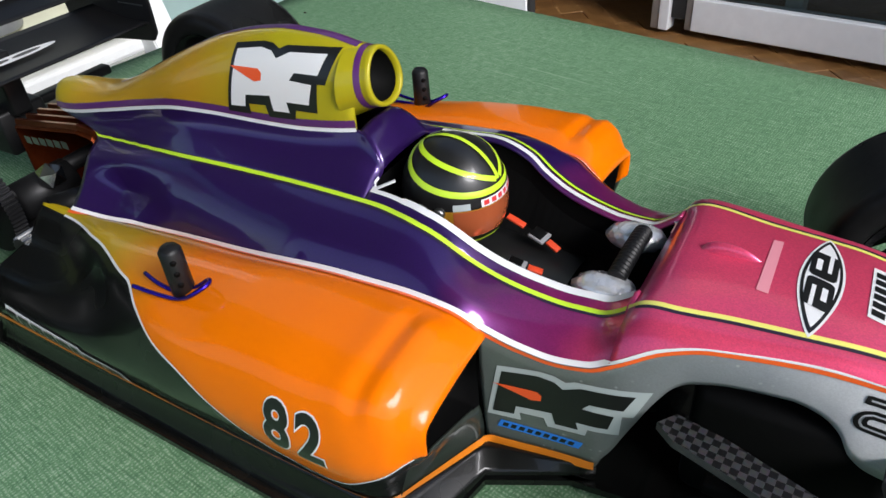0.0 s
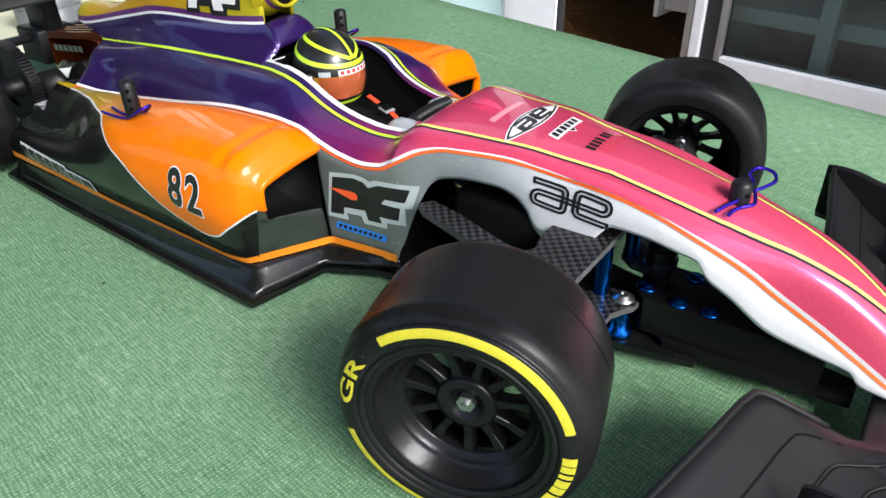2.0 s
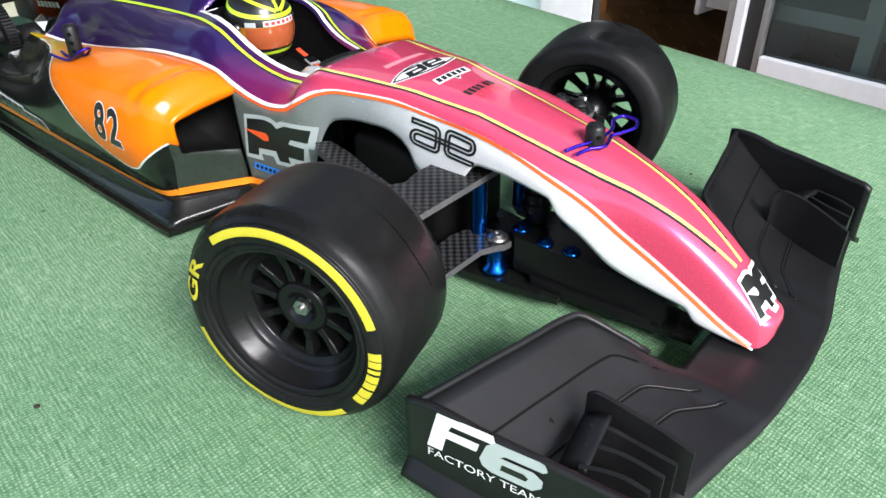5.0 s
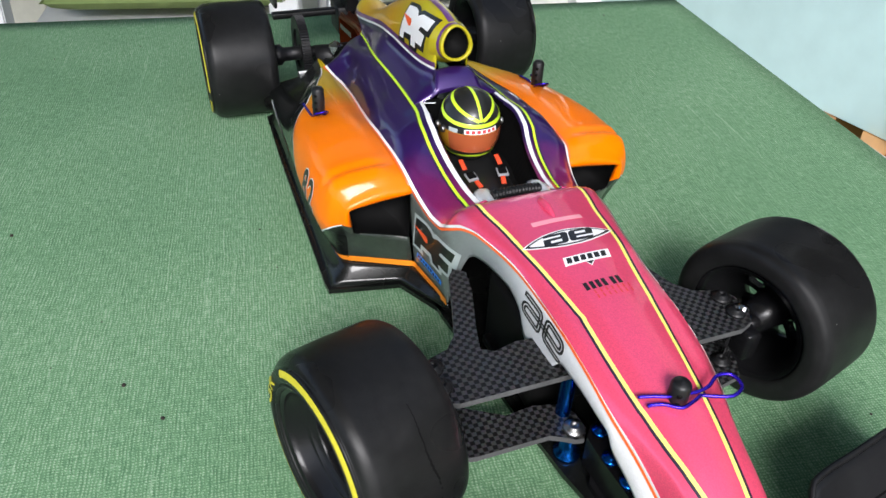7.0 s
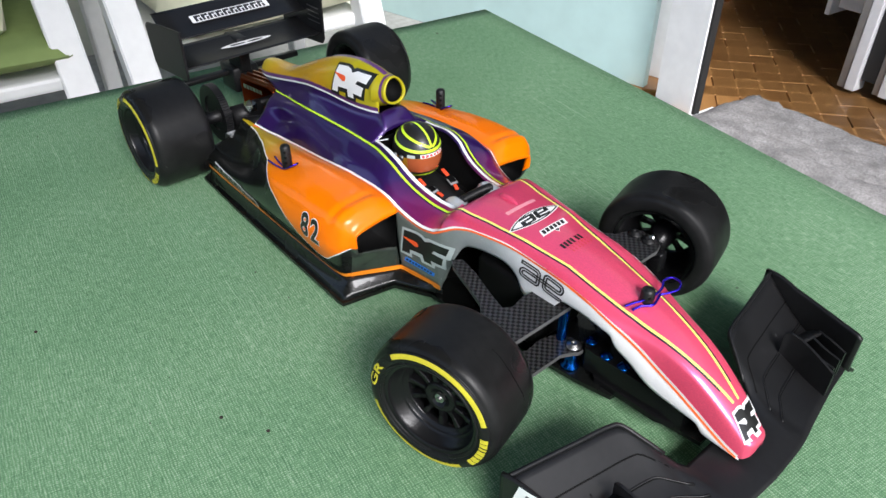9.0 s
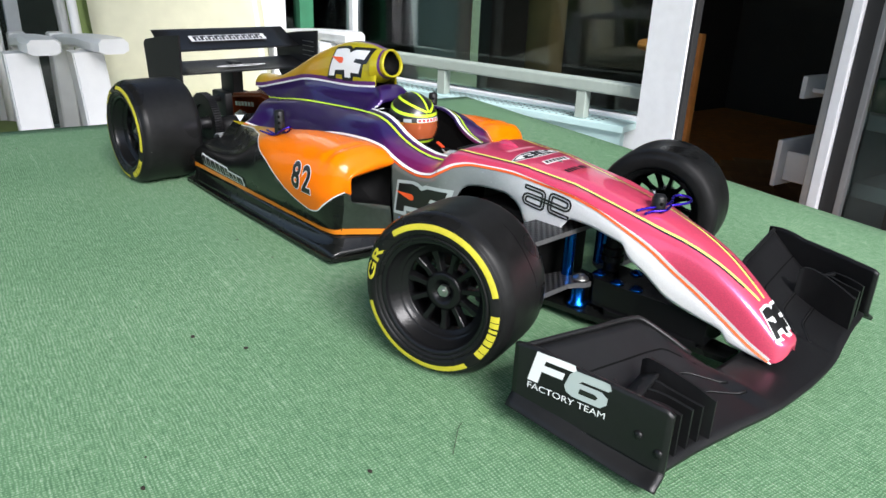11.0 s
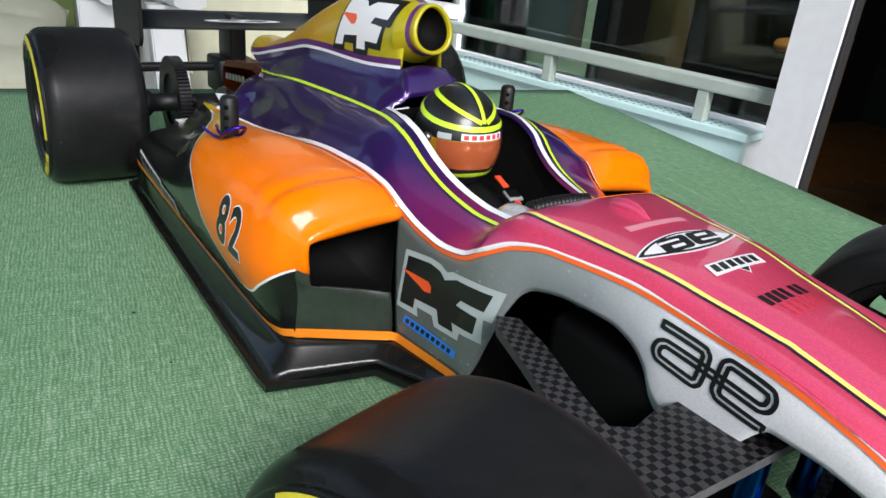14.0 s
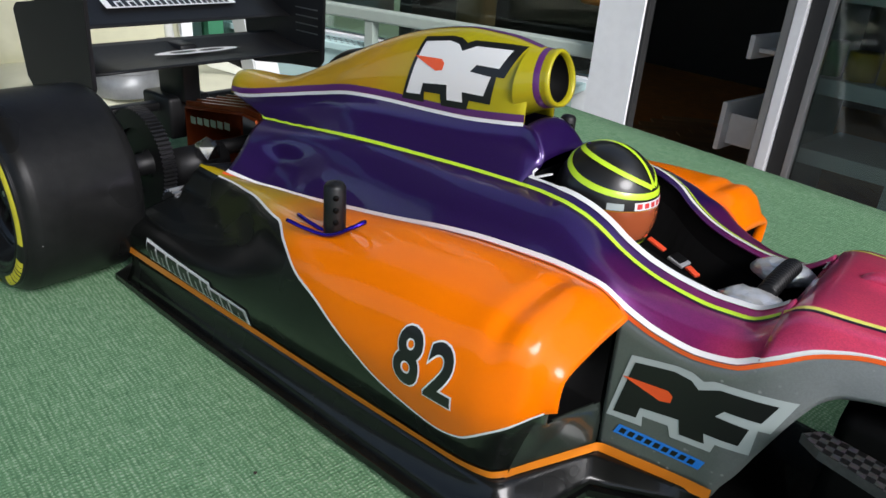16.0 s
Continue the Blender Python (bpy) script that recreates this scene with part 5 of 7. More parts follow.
foil(bm, -20, 66.5, -54, 70.5, -49.5, 52, 2.2, 1.4)
bmesh.ops.recalc_face_normals(bm, faces=bm.faces)
rwing = part("rear_wing", bm, m_satin, car, "satin black rear wing with two planes")
bm = bmesh.new()
foil(bm, -40, 79, -66, 91, -49.5, 52, 1.5, 1.1)
bmesh.ops.recalc_face_normals(bm, faces=bm.faces)
part("upper_flap", bm, m_satin, rwing, "upper wing flap")
for y in (-50.6, 53.0):
    bm = bmesh.new()
    out = [(-17, 92), (-18, 62), (-21, 58.5), (-40, 57), (-69, 53.5), (-73, 57), (-76, 82), (-73, 84.5), (-45, 89)]
    fs = plate(bm, [(x * MM, z * MM) for x, z in out], -0.8 * MM, 0.8 * MM)
    bmesh.ops.transform(bm, matrix=Matrix.Translation((0, y * MM, 0)) @ Matrix.Rotation(radians(90), 4, "X"), verts=bm.verts)
    bmesh.ops.bevel(bm, geom=bm.edges[:], offset=0.35 * MM, segments=2, affect="EDGES")
    ep = part("end_plate", bm, m_satin, rwing, "tall black rear wing end plate", smooth=False)
    for k in range(4):
        bm = bmesh.new()
        sgn = 1 if y < 0 else -1
        bar(bm, (-0.036, (y + sgn * 0.75) * MM, (73 + 3.4 * k) * MM), (-0.021, (y + sgn * 0.95) * MM, (73.5 + 3.4 * k) * MM), 0)
        part("louvre_edge", bm, m_dull_steel if y > 0 else m_satin, rwing, smooth=False)
bm = bmesh.new()
bar(bm, (-0.058, -0.049, 0.0410), (-0.052, 0.049, 0.0450), 0.001)
part("rear_cross_bar", bm, m_plastic, car, "black rear cross bar")
bm = bmesh.new()
bar(bm, (-0.066, -0.009, 0.030), (-0.044, 0.011, 0.0480), 0.0015)
bar(bm, (-0.060, -0.004, 0.046), (-0.040, 0.004, 0.070), 0.001)
part("wing_mount", bm, m_plastic, car, "black plastic wing mount block")

# ---------------------------------------------------------------- motor, gears, rear axle
bm = bmesh.new()
rows = []
for y in (-13.5, -12.8, 12.8, 13.5):
    k = 0.6 if abs(y) > 13 else 0
    rows.append([Vector((x, y + 1, z)) * MM for x, z in ((-27 + k, 26), (-27 + k, 49 - k), (12, 54.6 - k), (20, 54 - k), (24 - k, 49), (25 - k, 26))])
grid(bm, rows, close=True)
bmesh.ops.recalc_face_normals(bm, faces=bm.faces)
motor = part("motor", bm, m_copper, car, "brown-orange anodised motor with heat sink fins", smooth=False)
for k in range(6):
    y = -10.5 + 4.6 * k
    bm = bmesh.new()
    prof = [(-27, 49.6), (12, 55.2), (20.5, 54.6), (24.6, 49.2), (25.8, 30)]
    rr = []
    for x, z in prof:
        rr.append([Vector((x, y - 0.9, z - 0.4)) * MM, Vector((x + (0.8 if x > 22 else 0), y - 0.6, z + (1.5 if x < 22 else 0.2))) * MM, Vector((x + (0.8 if x > 22 else 0), y + 0.6, z + (1.5 if x < 22 else 0.2))) * MM, Vector((x, y + 0.9, z - 0.4)) * MM])
    grid(bm, rr)
    part("heat_sink_fin", bm, m_copper, motor, smooth=False)
for k in range(6):
    bm = bmesh.new()
    bar(bm, ((-22 + 4.6 * k) * MM, -0.01275, (43.5 + 0.55 * k) * MM), ((-18.6 + 4.6 * k) * MM, -0.01262, (46.3 + 0.55 * k) * MM), 0)
    part("motor_label_bar", bm, m_dull_steel, motor, "faint silver printed bar", smooth=False)
bm = bmesh.new()
tube(bm, [(-0.0045, -0.060, 0.0372), (-0.0045, 0.060, 0.0372)], 3.1 * MM, 18)
lathe(bm, [(-0.0575, 2.9 * MM), (-0.0575, 6 * MM), (-0.053, 6 * MM), (-0.051, 4 * MM), (-0.042, 4 * MM), (-0.0415, 5 * MM), (-0.040, 5 * MM)], 28, "Y", centre=(-0.0045, 0, 0.0372))
lathe(bm, [(0.040, 9 * MM), (0.042, 5 * MM), (0.058, 5 * MM)], 28, "Y", centre=(-0.0045, 0, 0.0372))
part("rear_axle", bm, m_satin, car, "black rear axle with hubs")
bm = bmesh.new()
teeth = 72
for y0, y1, rin in ((-0.0415, -0.0365, 12.5),):
    rows = []
    ring = []
    for k in range(teeth * 4):
        a = 2 * math.pi * k / (teeth * 4)
        r = (19.3 if k % 4 in (0, 1) else 18.4) * MM
        ring.append((math.cos(a), math.sin(a), r))
    c = Vector((-0.013, 0, 0.0362))
    for y, f in ((y0, 0.62), (y0, None), (y1, None), (y1, 0.62)):
        rows.append([c + Vector((ca * (r if f is None else 0.019 * f), y, sa * (r if f is None else 0.019 * f))) for ca, sa, r in ring])
    grid(bm, rows + [rows[0]], close=True)
lathe(bm, [(-0.0402, 3 * MM), (-0.0402, 12.2 * MM), (-0.0380, 12.2 * MM), (-0.0380, 3 * MM)], 40, "Y", centre=(-0.013, 0, 0.0362))
bmesh.ops.recalc_face_normals(bm, faces=bm.faces)
part("spur_gear", bm, m_satin, car, "large black plastic spur gear", smooth=False)
bm = bmesh.new()
rows = []
c = Vector((0.0190, 0, 0.0290))
ring = [(math.cos(2 * math.pi * k / 88), math.sin(2 * math.pi * k / 88), (6.2 if k % 4 in (0, 1) else 5.3) * MM) for k in range(88)]
for y, f in ((-0.047, 0.4), (-0.047, None), (-0.038, None), (-0.038, 0.4)):
    rows.append([c + Vector((a * (r if f is None else 0.006 * f), y, b * (r if f is None else 0.006 * f))) for a, b, r in ring])
grid(bm, rows + [rows[0]], close=True)
bmesh.ops.recalc_face_normals(bm, faces=bm.faces)
part("pinion_gear", bm, m_dull_steel, car, "small bright steel pinion gear", smooth=False)
bm = bmesh.new()
bmesh.ops.create_icosphere(bm, subdivisions=1, radius=5.2 * MM)
bmesh.ops.transform(bm, matrix=Matrix.Translation((0.0025, -0.0215, 0.0400)), verts=bm.verts)
part("differential_cap", bm, m_steel, car, "faceted polished metal cap", smooth=False)
bm = bmesh.new()
tube(bm, [(0.012, -0.030, 0.034), (0.018, -0.016, 0.034)], 4.6 * MM, 18)
tube(bm, [(-0.004, -0.033, 0.0335), (-0.004, -0.012, 0.0335)], 7.0 * MM, 22)
bar(bm, (-0.030, -0.034, 0.0110), (0.030, -0.016, 0.026), 0.002)
bar(bm, (0.020, -0.040, 0.028), (0.036, -0.014, 0.034), 0.002)
bar(bm, (-0.075, 0.016, 0.0120), (0.030, 0.034, 0.036), 0.003)
part("gearbox_housing", bm, m_satin, car, "black rear bulkhead and gearbox housing")

# ---------------------------------------------------------------- stickers and lettering
def flat(polys, cell):
    """Polygons of (u, v) in mm as a fine flat mesh."""
    bm = bmesh.new()
    for q in polys:
        bm.faces.new([bm.verts.new((x, y, 0)) for x, y in q])
    bmesh.ops.triangulate(bm, faces=bm.faces[:])
    for _ in range(5):
        long = [e for e in bm.edges if e.calc_length() > cell]
        if not long:
            break
        bmesh.ops.subdivide_edges(bm, edges=long, cuts=1)
        bmesh.ops.triangulate(bm, faces=[f for f in bm.faces if len(f.verts) > 4])
    return bm


def lay(name, bm, origin, right, up, material, parent, lift=0.2, tree=None, label=""):
    """Lays a flat drawing (mm) on the body: origin and two directions in metres."""
    tree = tree or HULL
    origin, r = Vector(origin), Vector(right).normalized()
    n = r.cross(Vector(up)).normalized()
    u = n.cross(r)
    for v in bm.verts:
        p = origin + (r * v.co.x + u * v.co.y) * MM
        h, hn, _, _ = tree.ray_cast(p + n * 0.012, -n, 0.03)
        if h is None:
            h, hn = p, n
        if hn.dot(n) < 0:
            hn = -hn
        v.co = h + (hn * 0.7 + n * 0.3) * lift * MM
    bm.normal_update()
    for f in bm.faces:
        if f.normal.dot(n) < 0:
            f.normal_flip()
    return part(name, bm, material, parent, label)


def slant(polys, k):
    return [[(x + k * y, y) for x, y in q] for q in polys]


def scaled(polys, a, b):
    return [[(x * a, y * b) for x, y in q] for q in polys]


# the two-block emblem: a notched plate, dark notched blocks, a red-orange drop; drawn 32 wide and 18 high about its middle
EM_PLATE = [[(-10.7, 7.7), (-3.5, 8.5), (-1.2, 8.2), (0.6, 7.0), (2.1, 7.9), (13.7, 8.1), (11.0, -0.3), (9.3, -0.3), (8.8, -6.9), (3.9, -6.8), (3.4, -9.1), (-3.0, -9.1), (-3.5, -6.4), (-7.7, -6.4), (-7.6, -9.0), (-13.6, -8.8)]]
EM_DARK = [[(-10.0, 6.3), (-3.8, 7.1), (-1.2, 6.4), (0.3, 4.5), (0.6, 1.9), (2.3, -1.1), (1.8, -3.9), (2.3, -7.5), (-1.6, -7.5), (-2.0, -3.9), (-8.2, -4.3), (-8.7, -7.2), (-12.5, -7.3)], [(3.1, 6.4), (11.3, 6.5), (9.5, 1.7), (4.3, 1.9), (3.1, 0.1), (8.1, -0.5), (7.1, -5.2), (1.1, -5.0), (0.8, -1.4), (-0.1, 1.8), (0.1, 4.8)]]
EM_DROP = [[(-11.8, 2.4), (-4.3, 2.2), (-3.5, 1.2), (-3.7, -0.5), (-5.4, -0.9)]]


def emblem(origin, right, up, wide, high, lean, colours, parent, tree=None, lift=0.2):
    a, b = wide / 32, high / 18
    names = ("emblem_plate", "emblem_block", "emblem_drop")
    labels = ("notched emblem sticker plate", "notched emblem blocks", "red-orange teardrop mark")
    for i, (polys, m) in enumerate(zip((EM_PLATE, EM_DARK, EM_DROP), colours)):
        lay(names[i], flat(slant(scaled(polys, a, b), lean), 2.0), origin, right, up, m, parent, lift + 0.1 * i, tree, labels[i])


for s in (-1, 1):
    emblem(B(197.2, s * 31, 33.4), (1, 0.11, 0.03) if s < 0 else (-1, 0.11, -0.03), (0.0, 0, 1), 44.5, 19.4, -0.02, (m_sticker_grey, m_sticker_black, m_sticker_orange), shell)
    rt = (1, 0.03, 0.07) if s < 0 else (-1, 0.03, -0.07)
    emblem(B(107.5, s * 8, 87), rt, (0, -s * 0.35, 1), 44, 19.8, 0.05, (m_sticker_black, m_sticker_white, m_sticker_orange), cover)
    # race number on the pods
    for dz, m, bold, lift in ((0, m_sticker_white, 0.95, 0.18), (0, m_sticker_black, 0.50, 0.30)):
        lay("race_number", words("82", 18.0, 0.78, bold, 1.22), B(153.2 if s < 0 else 151, s * 69, 40.6), (1, 0.0, -0.05) if s < 0 else (-1, 0, 0.05), (0, 0.25 * -s, 1), m, shell, lift, None, "race number 82 in black with a white edge")
    # row of black letter blocks with white edges on the rear flank
    rt = (0.997, 0.065, -0.04) if s < 0 else (-0.997, 0.065, 0.04)
    edge_polys, bar_polys = [], []
    for k, (w, top) in enumerate(((5.3, 2.3), (5.3, 2.3), (5.6, 2.3), (5.0, 2.3), (5.6, 2.3), (3.6, 2.3), (4.6, 1.2), (3.6, 1.2), (6.4, 1.2))):
        x = -23.0 + sum((5.3, 5.3, 5.6, 5.0, 5.6, 3.6, 4.6, 3.6, 6.4)[:k])
        edge_polys.append([(x - 0.25, -2.7), (x - 0.25, top + 0.4), (x + w + 0.25, top + 0.4), (x + w + 0.25, -2.7)])
        a, m, b, lo, hi = x + 0.5, x + w * 0.46, x + w - 0.45, -2.05, top - 0.15
        bar_polys += [[(a, lo), (a, hi), (m, hi), (m, lo)], [(m, hi - 1.5), (m, hi), (b, hi), (b, hi - 1.5)], [(m + 0.55, lo), (m + 0.55, hi - 1.5), (b, hi - 1.5), (b, lo)]]
    lay("letter_edge", flat(scaled(edge_polys, 1.13, 1.32), 1.3), B(62.0, s * 66, 24.2), rt, (0, 0, 1), m_sticker_white, shell, 0.4, FLANK, "white edging of a row of letter blocks")
    lay("letter_block", flat(scaled(bar_polys, 1.125, 1.28), 1.3), B(62.0, s * 66, 24.2), rt, (0, 0, 1), m_sticker_black, shell, 0.75, FLANK, "row of black letter blocks")
    # small blue strip under the emblem
    rt = (0.99, 0.10, -0.07) if s < 0 else (-0.99, 0.10, 0.07)
    lay("blue_strip", flat(slant([[(-10, -1.5), (-10, 1.5), (10, 1.5), (10, -1.5)]], 0.3), 2.0), B(191.4, s * 29.5, 19.6), rt, (0, 0, 1), m_sticker_blue, shell, 0.18, None, "blue lettered strip")
    lay("blue_strip_bar", flat(slant([[(-9 + 2 * k, -0.8), (-9 + 2 * k, 0.8), (-7.7 + 2 * k, 0.8), (-7.7 + 2 * k, -0.8)] for k in range(9)], 0.3), 2.0), B(191.4, s * 29.5, 19.6), rt, (0, 0, 1), m_sticker_black, shell, 0.26)

    # the double-stroked black line figure on the nose flank
    half = [(-11.8, 4.1), (-3.4, 3.7), (-2.3, 3.2), (-1.8, 2.2), (-1.9, -2.8), (-2.4, -3.8), (-3.5, -4.2), (-10.0, -3.7), (-11.2, -3.1), (-11.6, -1.9), (-11.2, -0.4), (-10.0, 0.4)]
    half = [(p[0], p[1]) for p in spline(half, 48)]
    way = half + [(-x, -y) for x, y in reversed(half)]
    def offset(pts, d):
        out = []
        for i, p in enumerate(pts):
            a, b = pts[max(i - 1, 0)], pts[min(i + 1, len(pts) - 1)]
            q = math.hypot(b[0] - a[0], b[1] - a[1])
            out.append((p[0] - (b[1] - a[1]) / q * d, p[1] + (b[0] - a[0]) / q * d))
        return out
    fig = []
    for d in (-0.72, 0.72):
        o0, o1 = offset(way, d - 0.47), offset(way, d + 0.47)
        fig += [[o0[i], o0[i + 1], o1[i + 1], o1[i]] for i in range(len(way) - 1)]
    for i in (0, -1):
        x, y = way[i]
        fig.append([(x - 0.45, y - 1.1), (x - 0.45, y + 1.1), (x + 0.45, y + 1.1), (x + 0.45, y - 1.1)])
    lay("line_figure", flat(scaled(fig, 1.0, 0.90), 1.5), B(264.0, s * 19.5, 48.4), (0.995, 0.02, -0.05) if s < 0 else (-0.995, 0.02, 0.05), (0, 0, 1), m_sticker_black, nose_side, 0.2, None, "black rounded double-stroked line figure")

# stickers along the top of the nose
def oval(a, b, n=36, cx=0.0, cy=0.0):
    return [(cx + a * math.cos(2 * math.pi * k / n), cy + b * math.sin(2 * math.pi * k / n)) for k in range(n)]


def almond(a, b, n=28):
    """An oval with pointed ends."""
    return [(s * a * (1 - 2 * k / n), s * b * math.sin(math.pi * k / n) ** 0.8) for s in (1, -1) for k in range(n)]


TOPR, TOPU = (-0.02, 1, 0), (-1, 0, 0.0)
lay("oval_badge", flat([almond(17.0, 4.3)], 2.0), B(239.5, 0, 61), TOPR, TOPU, m_sticker_white, shell, 0.18, None, "white oval badge with dark rings")
lay("oval_badge_ring", flat([almond(16.0, 3.8)], 2.0), B(239.5, 0, 61), TOPR, TOPU, m_sticker_black, shell, 0.26)
lay("oval_badge_field", flat([almond(14.4, 3.2)], 2.0), B(239.5, 0, 61), TOPR, TOPU, m_sticker_white, shell, 0.34)
def slab(cx, w, h, r=1.2):
    """A rounded block about (cx, 0)."""
    return [(cx + sx * (w - r) + r * math.cos(a), sy * (h - r) + r * math.sin(a)) for sx, sy, a0 in ((1, 1, 0), (-1, 1, 90), (-1, -1, 180), (1, -1, 270)) for a in (radians(a0 + 30 * k) for k in range(4))]


lay("oval_badge_mark", flat(slant([slab(-4.7, 4.5, 2.7), slab(4.7, 4.5, 2.7)], 0.32), 1.5), B(239.5, 0, 61), TOPR, TOPU, m_sticker_black, shell, 0.42)
lay("oval_badge_mark", flat(slant([[(-6.6, -1.6), (-6.6, -0.5), (-2.6, -0.5), (-2.6, -1.6)], [(-9.2, 0.7), (-9.2, 1.5), (-2.8, 1.5), (-2.8, 0.7)], [(2.6, 0.5), (2.6, 1.6), (6.6, 1.6), (6.6, 0.5)], [(2.8, -1.5), (2.8, -0.7), (9.2, -0.7), (9.2, -1.5)]], 0.32), 1.5), B(239.5, 0, 61), TOPR, TOPU, m_sticker_white, shell, 0.50)
lay("arrow_badge", flat(slant([[(-8.4, -1.8), (-8.4, 2.0), (8.4, 2.0), (8.4, -1.8), (2.2, -1.8), (0.6, -4.0), (-1.2, -1.8)]], 0.25), 1.6), B(250.5, 1.0, 60.5), TOPR, TOPU, m_sticker_white, shell, 0.18, None, "small white badge with dark bars and an arrow point")
for shape in [[(-7.4 + 2.5 * k, -1.0), (-7.4 + 2.5 * k, 1.4), (-5.6 + 2.5 * k, 1.4), (-5.6 + 2.5 * k, -1.0)] for k in range(6)] + [[(-1.0, -1.9), (1.8, -1.9), (0.5, -3.4)]]:
    lay("arrow_badge_bar", flat(slant([shape], 0.25), 1.6), B(250.5, 1.0, 60.5), TOPR, TOPU, m_sticker_black, shell, 0.28)
lay("dark_bars", flat([[(-7.0 + 2.1 * k + (1 if k > 3 else 0), -1.7), (-7.0 + 2.1 * k + (1 if k > 3 else 0), 1.5), (-5.6 + 2.1 * k + (1 if k > 3 else 0), 1.5), (-5.6 + 2.1 * k + (1 if k > 3 else 0), -1.7)] for k in range(6)], 1.6), B(262.0, 0.6, 59.5), TOPR, TOPU, m_sticker_black, shell, 0.18, None, "row of dark printed bars")
lay("red_bars", flat([[(-5.0 + 2.0 * k, y), (-5.0 + 2.0 * k, y + 1.5), (-4.5 + 2.0 * k, y + 1.5), (-4.5 + 2.0 * k, y)] for k in range(7) for y in (-3.6, -5.6)], 1.6), B(262.0, 0.6, 59.5), TOPR, TOPU, m_sticker_red, shell, 0.18, None, "faint dark red printed bars")
lay("pale_mark", flat([[(-9.8, -1.2), (-9.4, 1.2), (9.4, 0.9), (9.6, -1.2)]], 1.6), B(229.5, 1.0, 61.5), TOPR, TOPU, m_pale_pink, shell, 0.16, None, "pale pink bar")
bm = bmesh.new()
rows = [[B(x, 1.2 + w * math.cos(math.pi * j / 8), z + h * math.sin(math.pi * j / 8)) for j in range(9)] for x, w, z, h in ((215, 0.4, 60.9, 0.2), (216, 1.1, 60.6, 1.8), (217.5, 1.3, 60.6, 2.8), (220, 1.3, 60.6, 3.3), (223, 1.2, 60.7, 3.0), (225.5, 1.0, 60.8, 2.0), (227, 0.7, 60.9, 0.9), (228, 0.3, 61.0, 0.2))]
grid(bm, rows)
part("nose_blister", bm, m_purple, shell, "small moulded pink blister on the nose")
emblem(B(357.4, 0.6, 23.8), (-0.02, 1, 0), (-0.70, 0, 0.70), 17.5, 14.5, 0.0, (m_sticker_white, m_sticker_black, m_sticker_white), shell, lift=0.3)

# lettering on the front wing's end plate
EPR, EPU = (0.984, 0.176, -0.01), (0.0, 0.0, 1)
BIG_F = [[(-8.2, -6.2), (-5.6, 6.0), (7.6, 6.0), (8.6, 3.4), (-2.2, 3.4), (-2.8, 1.6), (4.6, 1.6), (4.0, -1.2), (-3.4, -1.2), (-4.4, -6.2)]]
BIG_SIX = [[(-8.2, -1.8), (-6.6, 2.8), (-4.4, 4.6), (7.6, 4.6), (8.4, 2.6), (7.4, 1.8), (-1.8, 1.8), (-3.0, 0.9), (5.2, 0.9), (7.6, -0.6), (7.4, -2.8), (5.2, -4.6), (-5.0, -4.6), (-7.4, -3.6)]]
lay("letter_block", flat(scaled(BIG_F, 1.0, 0.9), 2.0), (0.3280, -0.0882, 0.0230), EPR, EPU, m_sticker_white, fwing, 0.2, ENDP, "large white block mark on the end plate")
lay("letter_block", flat(scaled(BIG_SIX, 0.92, 1.0), 2.0), (0.3402, -0.0864, 0.0222), EPR, EPU, m_sticker_grey, fwing, 0.26, ENDP, "large grey block mark on the end plate")
lay("letter_block_gap", flat([[(-2.6, -2.6), (-2.2, -0.8), (2.8, -0.8), (3.8, -1.6), (3.2, -2.6)]], 2.0), (0.3402, -0.0864, 0.0222), EPR, EPU, m_sticker_black, fwing, 0.34, ENDP)
lay("team_lettering", words("FACTORY TEAM", 3.15, 1.2, 0.0), (0.3335, -0.0876, 0.0155), EPR, EPU, m_sticker_white, fwing, 0.22, ENDP, "white lettering reading FACTORY TEAM")

# label strip on the rear wing flap, and the pale oval on the lower plane
bm = flat([[(-29, -3.6), (-29, 3.6), (29, 3.6), (29, -3.6)]], 3)
def wing_label(name, bm, cx, cz, along, parent, material, lift, label=""):
    n = Vector((along[1], 0, -along[0])).normalized()
    n = n if n.z > 0 else -n
    a = Vector((along[0], 0, along[1])).normalized()
    for v in bm.verts:
        v.co = Vector((cx, 1.2, cz)) * MM + Vector((0, v.co.x, 0)) * MM + a * v.co.y * MM + n * lift * MM
    return part(name, bm, material, parent, label)


wing_label("wing_label", bm, -53.5, 84.6, (-26, 12), rwing, m_sticker_white, 1.2, "white label strip on the wing flap")
bars = []
for k in range(10):
    x = -26.4 + 5.3 * k
    bars += [[(x, -2.9), (x, 2.9), (x + 2.0, 2.9), (x + 2.0, -2.9)], [(x + 2.0, 0.9), (x + 2.0, 2.9), (x + 4.7, 2.9), (x + 4.7, 0.9)], [(x + 2.9, -2.9), (x + 2.9, 0.1), (x + 4.7, 0.1), (x + 4.7, -2.9)]]
wing_label("wing_label_bar", flat(bars, 3), -53.5, 84.6, (-26, 12), rwing, m_sticker_black, 1.3, "dark letter blocks on the label")
wing_label("wing_oval", flat([oval(19, 2.6)], 3), -36, 67.2, (-34, 4), rwing, m_sticker_white, 1.0, "pale oval badge on the lower plane")
wing_label("wing_oval_mark", flat(slant([oval(6, 1.2, 20, -6.5, 0), oval(6, 1.2, 20, 6.5, 0)], 0.3), 3), -36, 67.2, (-34, 4), rwing, m_sticker_black, 1.1)

